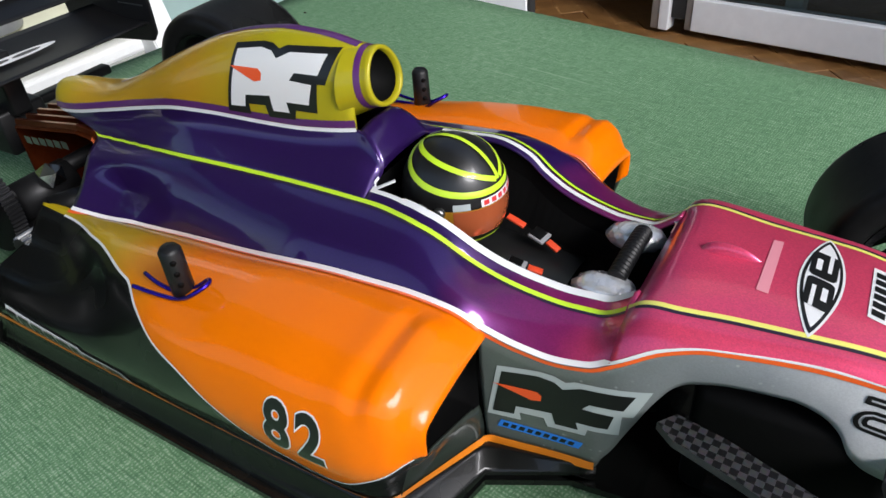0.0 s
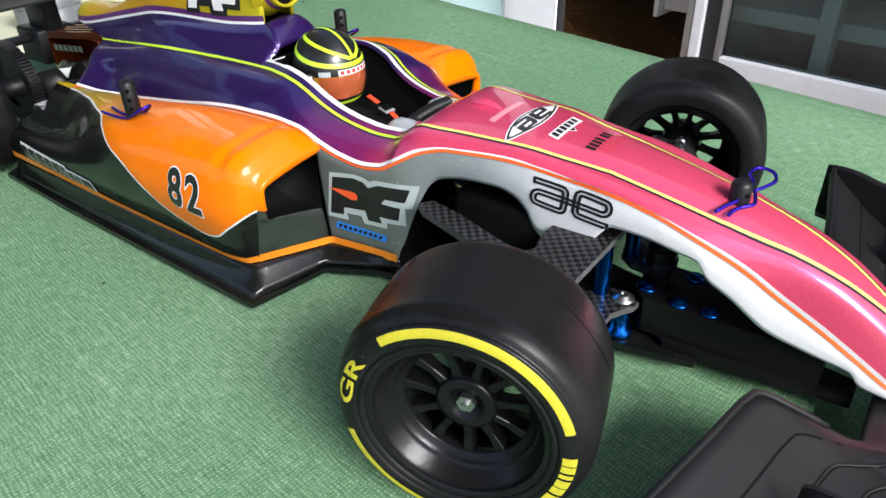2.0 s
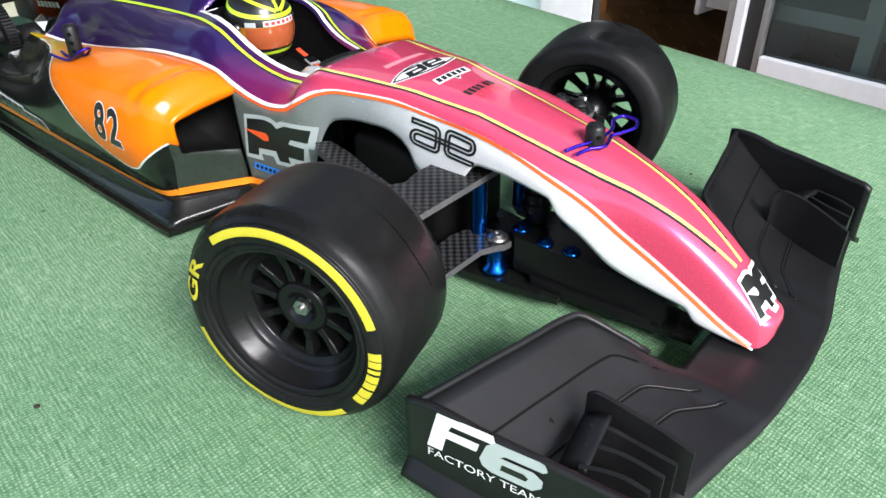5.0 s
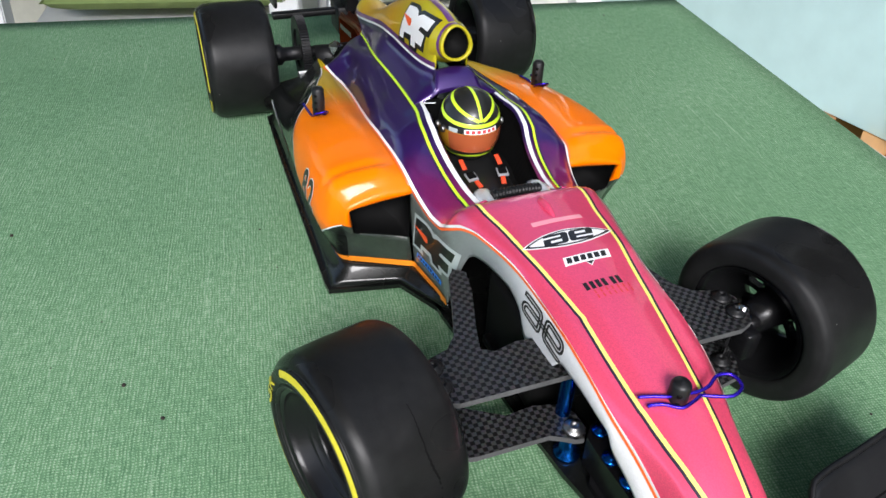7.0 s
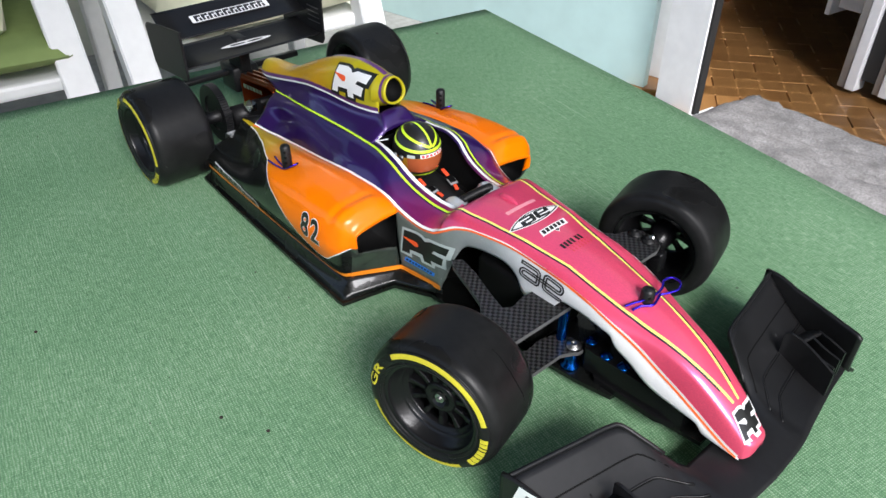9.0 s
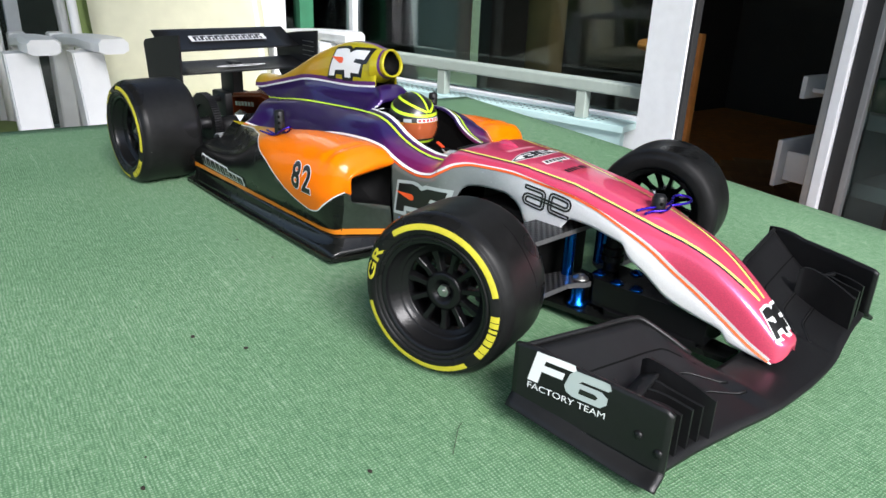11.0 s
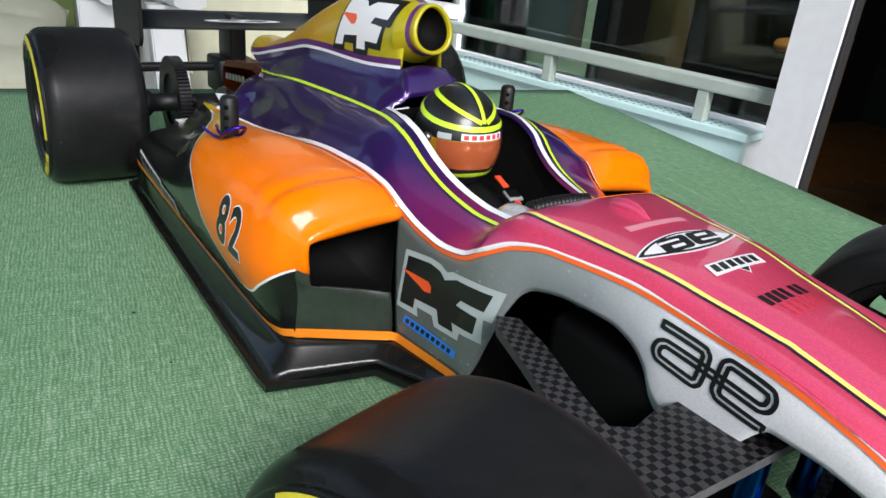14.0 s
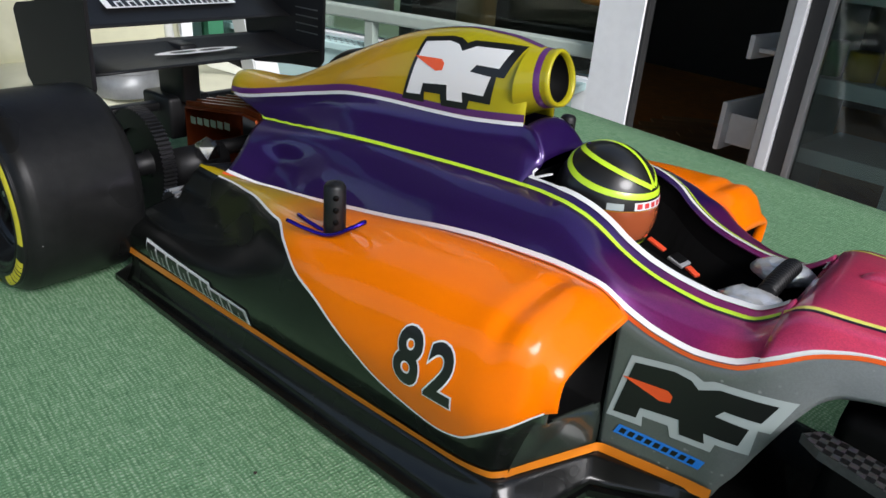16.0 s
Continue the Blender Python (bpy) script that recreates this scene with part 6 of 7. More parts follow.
# ---------------------------------------------------------------- surroundings: table, balcony, house front, garden chairs
HOUSE = pose(0, 0, 0, 0, 0, -8)
FLOOR = -0.72
m_white_pvc = mat("white_pvc_frame", (0.85, 0.86, 0.87), 0.35, grain=0.05, grain_scale=30)
m_white_lacquer = mat("white_lacquered_wood", (0.72, 0.72, 0.70), 0.4, grain=0.06, grain_scale=20)
m_blue_panel = mat("pale_blue_painted_panel", (0.43, 0.60, 0.59), 0.5, grain=0.06, grain_scale=12)
m_rail = mat("grey_green_painted_rail", (0.30, 0.35, 0.31), 0.5, grain=0.08, grain_scale=25)
m_parapet = mat("grey_render", (0.22, 0.22, 0.21), 0.9, grain=0.15, grain_scale=20, bump=0.3, bump_scale=200)
m_tiles = mat("balcony_floor_concrete", (0.30, 0.30, 0.28), 0.8, grain=0.2, grain_scale=40, bump=0.3, bump_scale=120)
m_plaster = mat("cream_plaster", (0.62, 0.62, 0.52), 0.85, grain=0.08, grain_scale=30, bump=0.25, bump_scale=300)
m_cream = mat("cream_cushion_cotton", (0.66, 0.65, 0.48), 0.85, grain=0.08, grain_scale=25, bump=0.3, bump_scale=700)
m_olive = mat("olive_canvas", (0.20, 0.27, 0.085), 0.8, grain=0.12, grain_scale=30, bump=0.3, bump_scale=900)
m_chair = mat("white_garden_plastic", (0.76, 0.77, 0.76), 0.4, grain=0.05, grain_scale=40)
# near-black so that the unlit room's darkness sits in the wall colour
m_room = mat("room_wall_dimmed", (0.035, 0.030, 0.027), 0.8, grain=0.15, grain_scale=6)
m_teal = mat("teal_fabric", (0.02, 0.20, 0.22), 0.7, grain=0.2, grain_scale=15)
m_green_post = mat("green_painted_post", (0.03, 0.16, 0.08), 0.5, grain=0.2, grain_scale=20)
m_wood = mat("orange_pine_wood", (0.52, 0.20, 0.045), 0.5, grain=0.25, grain_scale=22, bump=0.15, bump_scale=200)
m_tan = mat("tan_coat_cloth", (0.23, 0.16, 0.07), 0.85, grain=0.2, grain_scale=30)
m_rug = mat("grey_shaggy_rug", (0.27, 0.26, 0.255), 0.95, grain=0.4, grain_scale=160, bump=0.8, bump_scale=160)
m_dark_rubber = mat("black_gasket", (0.015, 0.015, 0.015), 0.6)
m_alu_frame = mat("grey_aluminium_frame", (0.35, 0.35, 0.35), 0.4, 0.7, grain=0.08, grain_scale=40)


def glass():
    m = mat("window_glass", (0.9, 0.95, 0.93), 0.02)
    n, l = m.node_tree.nodes, m.node_tree.links
    out = n["Material Output"]
    tr, gl, mx, lw = n.new("ShaderNodeBsdfTransparent"), n.new("ShaderNodeBsdfGlossy"), n.new("ShaderNodeMixShader"), n.new("ShaderNodeFresnel")
    tr.inputs[0].default_value = (0.72, 0.80, 0.78, 1)
    gl.inputs["Roughness"].default_value = 0.03
    lw.inputs[0].default_value = 1.5
    l.new(lw.outputs[0], mx.inputs[0]); l.new(tr.outputs[0], mx.inputs[1]); l.new(gl.outputs[0], mx.inputs[2]); l.new(mx.outputs[0], out.inputs[0])
    return m


m_glass = glass()


def parquet():
    m = mat("herringbone_parquet", (0.4, 0.2, 0.07), 0.35, coat=0.2)
    n, l = m.node_tree.nodes, m.node_tree.links
    nz, cr, oi = n.new("ShaderNodeTexNoise"), n.new("ShaderNodeValToRGB"), n.new("ShaderNodeObjectInfo")
    co, mp, add = n.new("ShaderNodeTexCoord"), n.new("ShaderNodeMapping"), n.new("ShaderNodeMath")
    add.operation = "MULTIPLY_ADD"; add.inputs[1].default_value = 0.55
    mp.inputs["Scale"].default_value = (6, 90, 20)
    nz.inputs["Scale"].default_value = 1.0
    l.new(co.outputs["Object"], mp.inputs[0]); l.new(mp.outputs[0], nz.inputs["Vector"]); l.new(oi.outputs["Random"], add.inputs[0])
    half = n.new("ShaderNodeMath"); half.operation = "MULTIPLY"; half.inputs[1].default_value = 0.45
    l.new(nz.outputs["Fac"], half.inputs[0]); l.new(half.outputs[0], add.inputs[2]); l.new(add.outputs[0], cr.inputs["Fac"])
    cr.color_ramp.elements[0].color, cr.color_ramp.elements[1].color = (0.20, 0.085, 0.025, 1), (0.50, 0.26, 0.09, 1)
    l.new(cr.outputs["Color"], n["Principled BSDF"].inputs["Base Color"])
    return m


m_parquet = parquet()


def box_part(name, lo, hi, material, parent=None, bevel=0.003, label="", at=None, smooth=False):
    bm = bmesh.new()
    bar(bm, lo, hi, bevel)
    return part(name, bm, material, parent, label, smooth, at)


def structure(name, lo, hi, material, label, category, bevel=0.002):
    return tagged(box_part(name, lo, hi, material, None, bevel, at=HOUSE), label, category, kind="structure")


# table with its cloth
TABLE = LEAN @ HOUSE
table = thing("table", "plain wooden table under a green cloth", "table", at=TABLE)
box_part("tabletop", (-0.135, -0.60, -0.035), (1.13, 0.267, -0.006), m_wood, table, 0.004)
for x in (-0.09, 1.08):
    for y in (-0.55, 0.225):
        box_part("leg", (x - 0.03, y - 0.03, FLOOR + 0.027 * x - 0.0062), (x + 0.03, y + 0.03, -0.036), m_wood, table, 0.004)
bm = bmesh.new()
x0, x1, y0, y1 = -0.152, 1.15, -0.62, 0.284
rows = []
NX, NY = 90, 60
def drape(u, a, b):
    """Runs across the table and then down its side."""
    drop = 0.16
    L = b - a
    t = -drop + (L + 2 * drop) * u
    if t < 0:
        return a, t
    if t > L:
        return b, L - t
    return a + t, 0.0
for i in range(NX + 1):
    r = []
    for j in range(NY + 1):
        px, dx = drape(i / NX, x0, x1)
        py, dy = drape(j / NY, y0, y1)
        z = min(dx, dy)
        w = 0.006 * noise.noise(Vector((px * 9, py * 9, 0))) if z < -0.01 else 0.0
        edge = 1 if z < 0 else 0
        ripple = 0.007 * math.sin(38 * (px if dy < dx else py)) * min(1, -z / 0.08) if edge else 0
        ox = (ripple if dx < 0 and dx <= dy else 0) * (1 if px > 0 else -1)
        oy = (ripple if dy < 0 and dy < dx else 0) * (1 if py > 0 else -1)
        lift = 0.0004 * noise.noise(Vector((px * 7, py * 7, 3))) if z == 0 and (abs(py) > 0.13 or px < -0.1 or px > 0.4) else 0
        r.append(Vector((px + ox, py + oy, z + lift)))
    rows.append(r)
grid(bm, rows)
bm.normal_update()
if sum(f.normal.z for f in bm.faces) < 0:
    bmesh.ops.reverse_faces(bm, faces=bm.faces[:])
cloth_ob = part("tablecloth", bm, m_cloth, at=TABLE)
solid(cloth_ob, 0.0012)
tagged(cloth_ob, "coarsely woven green cloth covering the table", "tablecloth")

# crumbs and fluff lying on the cloth
random.seed(7)
m_crumb = mat("dark_crumb", (0.02, 0.012, 0.008), 0.8)
bm = bmesh.new()
for k in range(70):
    x, y = random.uniform(-0.15, 0.55), random.uniform(-0.45, 0.22)
    r = random.choice((0.0003, 0.0004, 0.0005, 0.0008))
    g = bmesh.ops.create_icosphere(bm, subdivisions=1, radius=r)
    for v in g["verts"]:
        v.co = Vector((v.co.x * random.uniform(0.7, 1.6) + x, v.co.y * random.uniform(0.7, 1.5) + y, v.co.z * 0.6 + r * 0.4))
for x, y in ((0.200, -0.1487), (0.0922, -0.1944)):
    g = bmesh.ops.create_icosphere(bm, subdivisions=2, radius=0.0008)
    for v in g["verts"]:
        v.co = Vector((v.co.x * 1.2 + x, v.co.y + y, v.co.z * 0.7 + 0.0006))
tagged(part("crumbs", bm, m_crumb, at=LEAN), "scattered tiny dark crumbs on the cloth", "crumbs", kind="stuff")
bm = bmesh.new()
tube(bm, [Vector(p) for p in spline([(0.305, -0.103, 0.0005), (0.307, -0.107, 0.0012), (0.311, -0.112, 0.0014), (0.315, -0.117, 0.0005)], 16)], 0.00010, 5)
tagged(part("loose_thread", bm, m_crumb, at=LEAN), "single dark hair-thin thread on the cloth", "thread")

# balcony floor and the ground beyond
bm = bmesh.new()
bar(bm, (-2.6, -2.2, FLOOR - 0.15), (3.2, 1.50, FLOOR), 0.0)
tagged(part("floor", bm, m_tiles, smooth=False, at=HOUSE), "worn grey concrete balcony floor", "floor", kind="structure")
bm = bmesh.new()
bmesh.ops.create_grid(bm, x_segments=8, y_segments=8, size=400)
m_ground = mat("far_ground_green", (0.10, 0.13, 0.06), 0.9, grain=0.4, grain_scale=0.5)
tagged(part("ground", bm, m_ground, smooth=False, at=pose(0, 0, -4.0)), "green garden ground far below", "ground", kind="structure")

# unseen parapets added behind and beside the camera to darken low reflections
structure("wall_added_parapet", (-2.6, -2.35, FLOOR - 0.15), (3.2, -2.201, 0.28), m_parapet, "grey rendered parapet, unseen, added to darken low reflections", "wall")
structure("wall_added_parapet_end", (3.201, -2.35, FLOOR - 0.15), (3.35, 1.69, 0.28), m_parapet, "grey rendered parapet, unseen, added to darken low reflections", "wall")

# underside of the balcony above: unseen, its edges placed to shade the rear
structure("ceiling", (-2.6, -2.3, 1.75), (1.98, 0.25, 1.90), m_parapet, "grey rendered slab of the balcony above, unseen, edges set to shape the light", "ceiling")

# house front: post, door opening, sliding leaf
D = 1.54
structure("wall_post", (-0.973, D, FLOOR), (-0.831, D + 0.03, 1.6), m_white_pvc, "wide white window post beside the open door", "post")
structure("wall_gasket", (-0.8300, D + 0.004, FLOOR), (-0.8200, D + 0.03, 1.6), m_dark_rubber, "black rubber seal along the white post", "seal")
structure("door_sill", (-0.83, D - 0.04, FLOOR), (1.6, D + 0.10, FLOOR + 0.004), m_white_pvc, "white door sill of the open doorway", "sill")
leaf = tagged(new("door_1"), "glass door leaf with grey and white frame, standing open inside", "door", kind="structure")
leaf.matrix_world = HOUSE
L = 2.08
box_part("door_frame", (-0.708, L, FLOOR + 0.012), (-0.682, L + 0.06, 1.9), m_alu_frame, leaf, label="grey door stile")
box_part("door_edge", (-0.681, L - 0.004, FLOOR + 0.012), (-0.648, L + 0.05, 1.9), m_white_pvc, leaf, label="bright white edge strip")
box_part("door_gasket", (-0.647, L + 0.012, FLOOR + 0.05), (-0.600, L + 0.05, 1.9), m_dark_rubber, leaf)
box_part("door_inner_frame", (-0.599, L + 0.01, FLOOR + 0.02), (-0.578, L + 0.05, 1.9), m_alu_frame, leaf)
box_part("bottom_rail", (-0.577, L + 0.005, FLOOR + 0.02), (1.5, L + 0.06, FLOOR + 0.12), m_white_pvc, leaf)
box_part("pane", (-0.577, L + 0.028, FLOOR + 0.121), (1.5, L + 0.034, 1.9), m_glass, leaf, 0.0)
structure("wall_lintel", (-3.4, D, 1.601), (2.4, D + 0.2, 2.1), m_plaster, "cream plaster wall above the windows", "wall")
structure("wall_end", (1.501, D, FLOOR), (2.4, D + 0.2, 1.6), m_plaster, "cream plaster house wall", "wall")

# the room behind
structure("room_floor", (-2.6, D + 0.121, FLOOR - 0.1), (2.4, 4.4, FLOOR - 0.012), m_wood, "wooden floor base of the room", "floor", 0)
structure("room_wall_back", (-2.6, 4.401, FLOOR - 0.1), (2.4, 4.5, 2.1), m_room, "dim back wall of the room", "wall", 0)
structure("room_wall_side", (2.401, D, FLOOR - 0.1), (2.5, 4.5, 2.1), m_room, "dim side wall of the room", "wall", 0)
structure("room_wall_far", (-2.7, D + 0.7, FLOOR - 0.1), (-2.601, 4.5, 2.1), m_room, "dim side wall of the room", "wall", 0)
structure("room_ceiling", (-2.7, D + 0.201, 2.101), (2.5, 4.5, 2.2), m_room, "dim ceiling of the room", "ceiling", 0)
pq = tagged(new("parquet_floor"), "orange-brown herringbone parquet floor indoors", "floor", kind="structure")
pq.matrix_world = HOUSE
bm = bmesh.new()
bar(bm, (0, 0, 0), (0.296, 0.071, 0.010), 0.0012)
first = None
for i in range(-2, 16):
    for j in range(0, 26):
        for q in (0, 1):
            x = -2.0 + i * 0.212 + (j % 2) * 0.0
            y = D + 0.13 + j * 0.106
            if x < -1.7 or x > 0.9 or y > 3.1:
                continue
            m4 = pose(x + (0.106 if q else 0), y, FLOOR - 0.011, 0, 0, 45 if q == 0 else -45)
            if first is None:
                first = part("parquet_block", bm, m_parquet, pq, smooth=False, at=m4)
            else:
                o = new("parquet_block", first.data)
                o.parent, o.matrix_basis = pq, m4
bm = bmesh.new()
rows = []
for i in range(61):
    r = []
    for j in range(31):
        x, y = -0.815 + 1.3 * i / 60, D - 0.05 + 0.31 * j / 30
        e = min(i, 60 - i, j, 30 - j)
        r.append(Vector((x + 0.02 * noise.noise(Vector((x * 12, y * 12, 0))), y + 0.02 * noise.noise(Vector((x * 12, y * 12, 5))), FLOOR + 0.005 + (0.022 + 0.016 * noise.noise(Vector((x * 45, y * 45, 1)))) * min(1, e / 2))))
    rows.append(r)
grid(bm, rows)
tagged(part("rug", bm, m_rug, at=HOUSE), "grey shaggy rug inside the doorway", "rug")
drawers = thing("drawer_unit", "white drawer unit with two drawers pulled open", "cabinet", at=HOUSE)
box_part("carcass", (-0.76, 2.22, FLOOR), (-0.66, 2.62, 0.16), m_white_lacquer, drawers)
for z0, z1, out in ((-0.55, -0.385, 0.13), (-0.235, -0.160, 0.09)):
    d = box_part("drawer", (-0.76 - out, 2.20, z0), (-0.76 - out + 0.018, 2.60, z1), m_white_lacquer, drawers, 0.003, "white drawer front, open")
    box_part("drawer_side", (-0.76 - out + 0.019, 2.24, z0 + 0.02), (-0.765, 2.25, z1 - 0.04), m_white_lacquer, d)
    box_part("drawer_bottom", (-0.76 - out + 0.019, 2.251, z0 + 0.02), (-0.765, 2.58, z0 + 0.03), m_white_lacquer, d)
jar = thing("small_jar", "small white jar with a red top in the open drawer", "jar", at=HOUSE)
bm = bmesh.new(); lathe(bm, [(-0.519, 0.001), (-0.519, 0.016), (-0.49, 0.016), (-0.48, 0.008), (-0.47, 0.008)], 18, "Z", centre=(-0.83, 2.32, 0)); part("jar_body", bm, m_white_lacquer, jar)
bm = bmesh.new(); lathe(bm, [(-0.47, 0.010), (-0.455, 0.010), (-0.455, 0.001)], 18, "Z", centre=(-0.83, 2.32, 0)); part("jar_top", bm, m_sticker_red, jar, "red top")
box = tagged(box_part("wooden_cupboard_door", (-1.60, 2.50, FLOOR), (-1.492, 2.53, -0.09), m_wood, None, 0.004, at=HOUSE), "orange pine board standing in the room", "board")
# shelf seen through the glass leaf
shelf = thing("shelf_unit", "white shelf unit behind the glass with tins and cloths", "shelf", at=HOUSE)
for z in (-0.52, -0.30, -0.03):
    box_part("shelf_board", (-0.62, D + 0.68, z), (0.5, D + 1.02, z + 0.05), m_white_lacquer, shelf)
box_part("side_panel", (-0.33, D + 0.62, FLOOR), (-0.28, D + 0.675, 0.3), m_white_lacquer, shelf)
m_tin_y = mat("yellow_tin", (0.60, 0.38, 0.03), 0.4, grain=0.1)
m_tin_g = mat("green_tin", (0.10, 0.30, 0.12), 0.4, grain=0.1)
for x, m, r, h, lab in ((-0.20, m_tin_g, 0.035, 0.10, "green tin with a pale label on a shelf"), (-0.11, m_tin_y, 0.045, 0.08, "yellow tin on a shelf"), (-0.03, m_tin_y, 0.03, 0.11, "slim yellow tin on a shelf")):
    bm = bmesh.new(); lathe(bm, [(-0.249, 0.001), (-0.249, r), (-0.249 + h, r), (-0.249 + h + 0.004, r - 0.003), (-0.249 + h, 0.001)], 24, "Z", centre=(x - 0.42, D + 0.76, 0))
    tagged(part("tin", bm, m, at=HOUSE), lab, "tin")
bm = bmesh.new()
bmesh.ops.create_icosphere(bm, subdivisions=3, radius=0.08)
for v in bm.verts:
    v.co = Vector((v.co.x * 1.3 - 0.52, v.co.y + D + 0.80, max(0, v.co.z * 0.6 + 0.03 * noise.noise(v.co * 30)))) + Vector((0, 0, 0.021))
tagged(part("folded_cloth", bm, m_teal, at=HOUSE), "crumpled teal cloth on the shelf", "cloth")

# window bay beside the post: pale blue panel, ledge, rail, glass
BAY = HOUSE @ Matrix.Translation((-1.045, D, 0)) @ Matrix.Rotation(radians(16.2), 4, "Z")
def bay(name, lo, hi, material, label, category, bevel=0.002, kind="structure"):
    return tagged(box_part(name, lo, hi, material, None, bevel, at=BAY), label, category, kind=kind)
bay("wall_panel", (-2.2, 0.03, FLOOR), (0.0, 0.06, -0.335), m_blue_panel, "pale blue painted panel below the window", "wall panel")
ledge = bay("ledge", (-2.2, 0.015, -0.334), (0.012, 0.13, -0.312), m_blue_panel, "pale blue ledge with a perforated top", "ledge")
# flat black discs put the holes' darkness on the ledge top
bm = bmesh.new()
for i in range(70):
    for j in range(3):
        x = -1.95 + i * 0.027
        lathe(bm, [(-0.3116, 0.0001), (-0.3116, 0.0055)], 8, "Z", centre=(x, 0.045 + j * 0.027, 0))
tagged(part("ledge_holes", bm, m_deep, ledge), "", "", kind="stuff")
rail = tagged(new("rail"), "grey-green painted rail on short posts before the window", "rail", kind="structure")
rail.matrix_world = BAY
box_part("rail_bar", (-2.2, 0.025, -0.222), (0.09, 0.070, -0.182), m_rail, rail, 0.006)
for x in (-1.86, -1.32, -0.745, -0.155):
    box_part("rail_post", (x - 0.018, 0.03, -0.3115), (x + 0.018, 0.065, -0.2225), m_rail, rail, 0.003)
win = tagged(new("window_1"), "large window with white frame and dark room behind", "window", kind="structure")
win.matrix_world = BAY
box_part("window_sill", (-2.2, 0.131, FLOOR), (0.10, 0.20, -0.30), m_white_pvc, win)
box_part("pane", (-2.2, 0.155, -0.299), (0.10, 0.161, 1.6), m_glass, win, 0)
box_part("window_frame", (-2.26, 0.13, -0.335), (-2.201, 0.21, 1.6), m_white_pvc, win)
# things standing behind that window, dim
for x, y, w, h, m, lab, nm in ((-0.66, 0.55, 0.13, 0.75, m_tan, "dim tan coat hanging behind the glass", "hanging_coat"), (-1.35, 0.6, 0.45, 0.42, m_white_lacquer, "pale cabinet behind the glass", "cabinet"), (-0.12, 0.42, 0.10, 0.22, m_wood, "orange wooden box behind the glass", "wooden_box")):
    bm = bmesh.new()
    bar(bm, (x - w / 2, y, -0.30 if nm != "wooden_box" else -0.12), (x + w / 2, y + 0.12, -0.30 + h), 0.02)
    tagged(part(nm, bm, m, at=BAY), lab, nm.split("_")[-1])

# far end of the balcony: white frames, green post and dark window behind the chairs
END = -2.35
structure("wall_end_low", (END - 0.1, -2.2, FLOOR), (END, D, -0.45), m_plaster, "cream plaster parapet at the balcony's end", "wall")
for d0, d1, m, lab, nm in ((-0.60, -0.56, m_white_pvc, "white window upright", "window_upright"), (0.03, 0.07, m_white_pvc, "white window upright", "window_upright"), (0.74, 0.86, m_white_pvc, "broad white window upright", "window_upright"), (0.90, 1.00, m_white_pvc, "broad white window upright", "window_upright"), (1.06, 1.12, m_green_post, "dark green painted post", "post"), (1.30, 1.34, m_white_pvc, "white window upright", "window_upright")):
    structure(nm, (END - 0.06, d0, -0.449), (END, d1, 1.6), m, lab, "frame")
structure("end_pane", (END - 0.04, -2.2, -0.449), (END - 0.034, D, 1.6), m_glass, "dark window glass at the balcony's end", "glass", 0)
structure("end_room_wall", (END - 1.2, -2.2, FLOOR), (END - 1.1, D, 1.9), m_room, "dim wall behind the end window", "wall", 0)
tl = tagged(box_part("teal_cover", (END - 0.5, -0.50, 0.02), (END - 0.2, 0.02, 0.14), m_teal, None, 0.03, at=HOUSE), "teal fabric cover behind the glass", "cover")


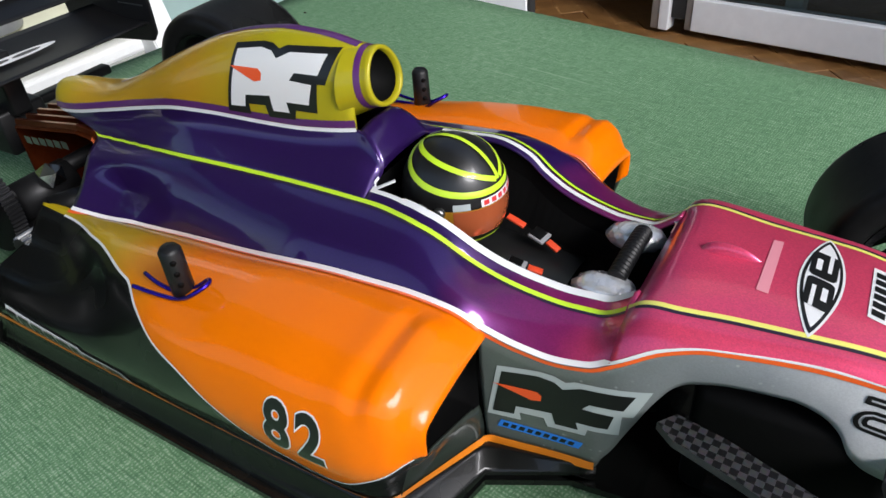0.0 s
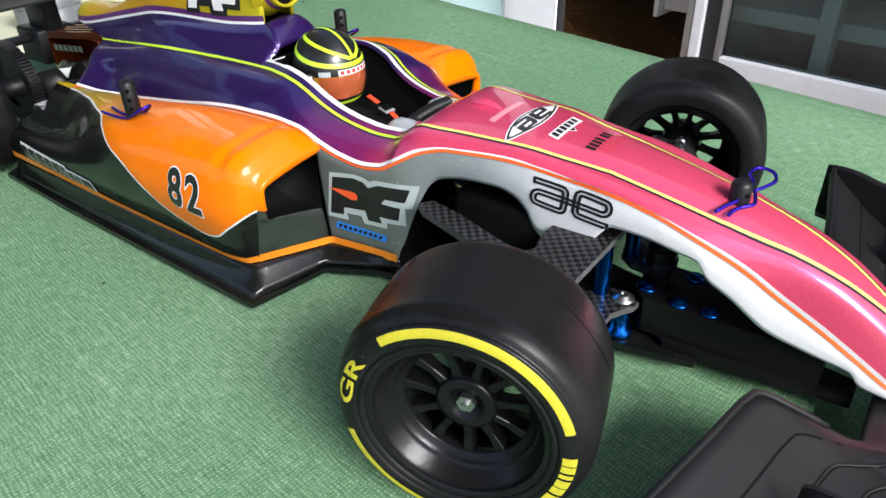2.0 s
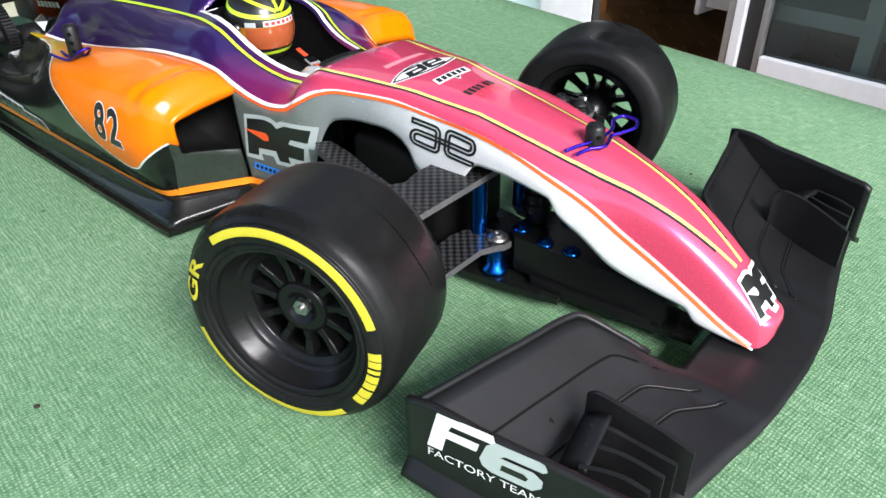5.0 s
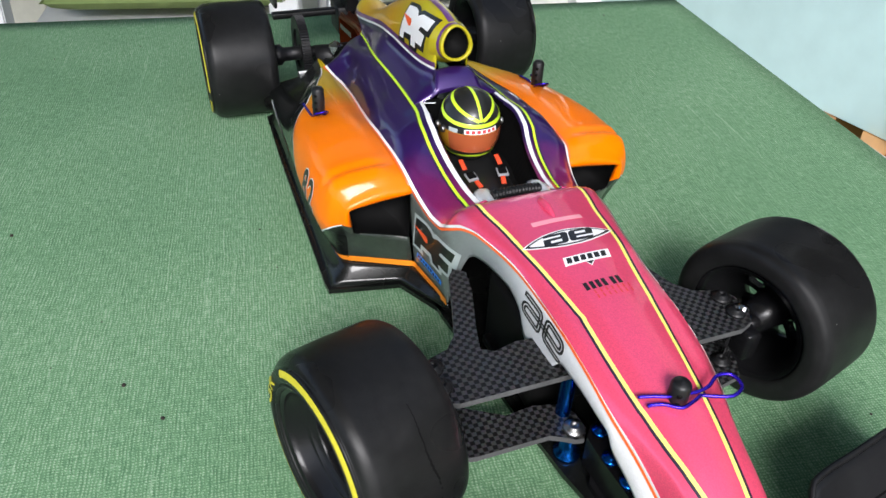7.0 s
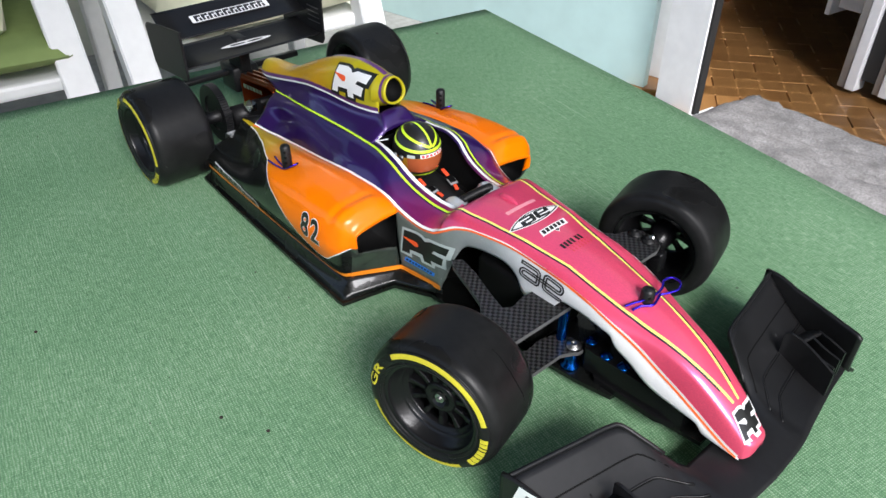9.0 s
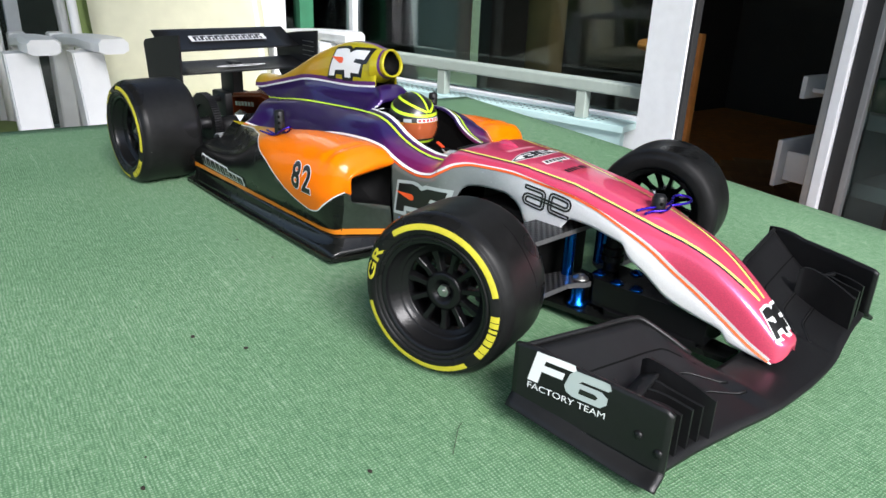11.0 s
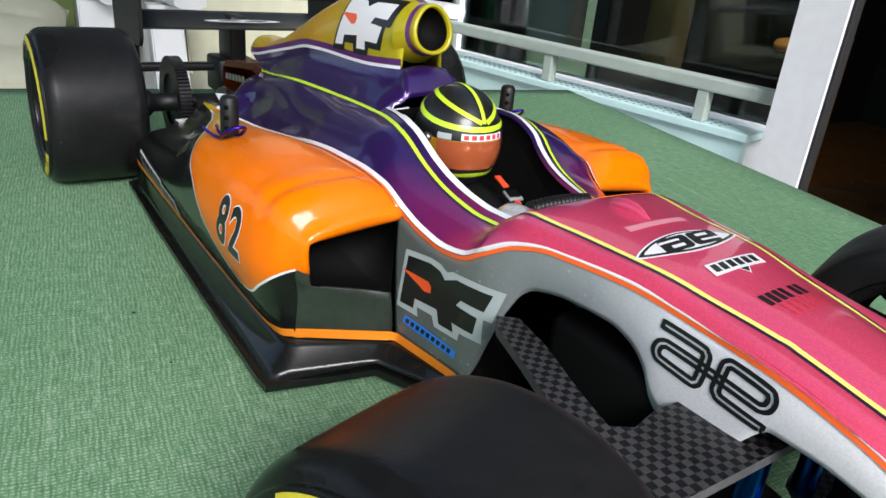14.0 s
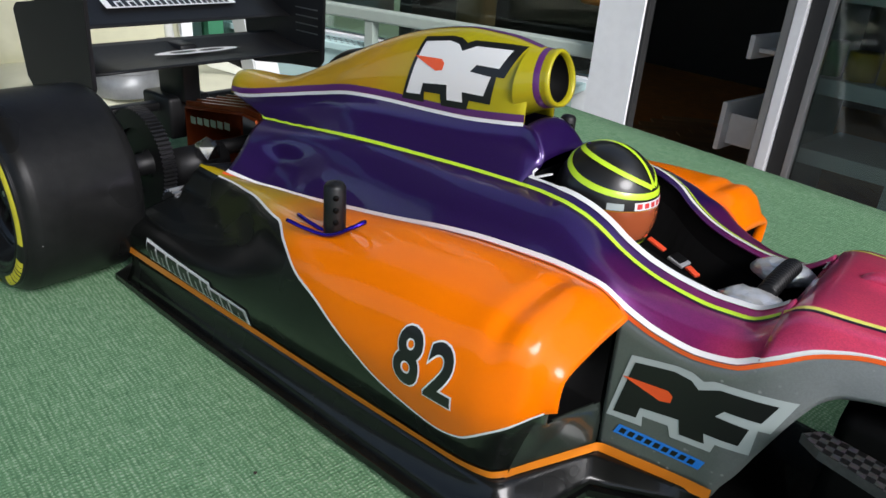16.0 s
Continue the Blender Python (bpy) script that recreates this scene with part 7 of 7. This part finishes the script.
def garden_chair(at, label):
    """A white plastic reclining garden chair with arms; faces +x in its own frame."""
    ch = thing("garden_chair", label, "chair", "garden chairs", at=at)
    for y in (-0.27, 0.27):
        bm = bmesh.new()
        rows = []
        for k in range(15):
            u = k / 14
            x = -0.46 + 0.46 * u
            w = 0.022 + 0.012 * min(1, max(0, (u - 0.5) / 0.3))
            if k == 14:
                w *= 0.8
            z = -0.062 + 0.034 * u + 0.006 * math.sin(math.pi * u)
            rows.append([(x, y + w * c, z + 0.015 * s) for c, s in ((-1, -0.6), (-1, 0.4), (-0.7, 0.9), (0.7, 0.9), (1, 0.4), (1, -0.6), (0.6, -1), (-0.6, -1))])
        vs = grid(bm, rows, close=True)
        bm.faces.new(vs[0]); bm.faces.new(vs[-1])
        bmesh.ops.recalc_face_normals(bm, faces=bm.faces)
        part("armrest", bm, m_chair, ch, "broad white armrest", smooth=False)
        bm = bmesh.new()
        rows = []
        for k in range(9):
            u = k / 8
            z = -0.044 + (FLOOR + 0.044) * u
            x = -0.085 + 0.20 * u
            w = 0.029
            off = -0.034 + 0.012 * u
            rows.append([(x + a * 0.024, y + off + b * w, z) for a, b in ((-1, -1), (1, -1), (1, -0.96), (1.15, -0.9), (1.15, 0.9), (1, 0.96), (1, 1), (-1, 1))])
        vs = grid(bm, rows, close=True)
        bm.faces.new(vs[0]); bm.faces.new(vs[-1])
        bmesh.ops.recalc_face_normals(bm, faces=bm.faces)
        part("front_leg", bm, m_chair, ch, "straight white chair leg", smooth=False)
        box_part("rear_leg", (-0.52, y - 0.02, FLOOR), (-0.47, y + 0.02, -0.045), m_chair, ch, 0.006)
    box_part("seat", (-0.50, -0.245, -0.34), (-0.02, 0.245, -0.31), m_chair, ch, 0.008)
    bm = bmesh.new()
    bar(bm, (-0.02, -0.245, 0), (0.02, 0.245, 0.72), 0.01)
    bmesh.ops.transform(bm, matrix=pose(-0.50, 0, -0.30, 0, -16, 0), verts=bm.verts)
    part("backrest", bm, m_chair, ch, smooth=False)
    for y in (-0.235, 0.225):
        bm = bmesh.new()
        tube(bm, [(-0.395, y, -0.26), (-0.43, y, -0.08), (-0.52, y, 0.30), (-0.56, y, 0.46)], 0.011, 10)
        part("side_tube", bm, m_chair, ch, "white tube along the backrest")
    return ch


def cushion(name, at, w, h, t, material, label, rows_n=4):
    """A padded cushion with a few quilted rolls; lies in its own xz plane, front to +x."""
    bm = bmesh.new()
    front, rear = [], []
    for i in range(29):
        f, r = [], []
        for j in range(41):
            u, v = i / 28 * 2 - 1, j / 40
            e = (1 - u ** 6) * (1 - (2 * v - 1) ** 8)
            roll = 0.82 + 0.18 * abs(math.sin(math.pi * v * rows_n)) ** 0.5
            wob = 1 + 0.12 * noise.noise(Vector((u * 2, v * 5, w)))
            f.append(Vector((t * 0.5 * e ** 0.4 * roll * wob, u * w / 2 * (1 - 0.03 * (2 * v - 1) ** 4), v * h)))
            r.append(Vector((-t * 0.35 * e ** 0.4, u * w / 2, v * h)))
        front.append(f); rear.append(r)
    grid(bm, front); grid(bm, rear, flip=True)
    bmesh.ops.remove_doubles(bm, verts=bm.verts, dist=1e-4)
    bmesh.ops.recalc_face_normals(bm, faces=bm.faces)
    return tagged(part(name, bm, material, at=at), label, "cushion")


ch1 = garden_chair(HOUSE @ pose(-1.06, -0.285, 0, 0, 0, 0), "white plastic garden armchair with olive and cream cushions")
ch2 = garden_chair(HOUSE @ pose(-1.066, 0.372, 0, 0, 0, 4), "white plastic garden armchair with a tall cream cushion")
cushion("back_cushion", HOUSE @ pose(-1.50, 0.38, -0.24, 0, -13, 4), 0.46, 0.92, 0.10, m_cream, "tall cream quilted cushion leaning on a garden chair", 2)
cushion("seat_cushion", HOUSE @ pose(-1.08, 0.40, -0.262, 0, -90, 4), 0.46, 0.46, 0.09, m_cream, "cream quilted seat cushion on a garden chair", 2)
cushion("back_cushion", HOUSE @ pose(-1.47, -0.31, -0.24, 0, -13, -4), 0.45, 0.80, 0.07, m_olive, "olive canvas back cushion on a garden chair", 1)
cushion("seat_cushion", HOUSE @ pose(-1.06, -0.27, -0.262, 0, -90, -4), 0.46, 0.46, 0.07, m_olive, "olive canvas seat cushion on a garden chair", 1)
cushion("throw_pillow", HOUSE @ pose(-1.14, -0.33, -0.215, 0, -66, -8), 0.40, 0.30, 0.10, m_cream, "cream quilted throw pillow on the olive seat", 3)

cushion("back_cushion", HOUSE @ pose(-1.56, 0.36, -0.24, 0, -13, 4), 0.50, 0.86, 0.05, m_olive, "olive canvas pad behind the cream cushion", 1)
m_tin = mat("brushed_grey_tin", (0.30, 0.31, 0.31), 0.4, 0.35, grain=0.15, grain_scale=80)
tin = thing("round_tin", "round brushed metal tin with a lid on the seat cushion", "tin", at=HOUSE @ pose(-1.13, 0.335, -0.222))
bm = bmesh.new(); lathe(bm, [(0.0, 0.001), (0.0, 0.056), (0.003, 0.058), (0.045, 0.058), (0.045, 0.001)], 40, "Z"); part("tin_body", bm, m_tin, tin)
bm = bmesh.new(); lathe(bm, [(0.044, 0.059), (0.056, 0.059), (0.060, 0.056), (0.062, 0.040), (0.066, 0.020), (0.066, 0.001)], 40, "Z"); part("lid", bm, m_tin, tin, "rounded metal lid")
bm = bmesh.new()
rows = []
for k, p in enumerate(spline([(-1.13, 0.40, -0.165), (-1.16, 0.46, -0.150), (-1.17, 0.54, -0.165), (-1.15, 0.62, -0.205)], 24)):
    rows.append([Vector(p) + Vector((0, 0, q)) for q in (-0.016, -0.005, 0.005, 0.016)])
grid(bm, rows)
strap_ob = part("strap", bm, m_satin, at=HOUSE)
solid(strap_ob, 0.004, 0.0)
tagged(strap_ob, "dark curved strap lying beside the tin", "strap")
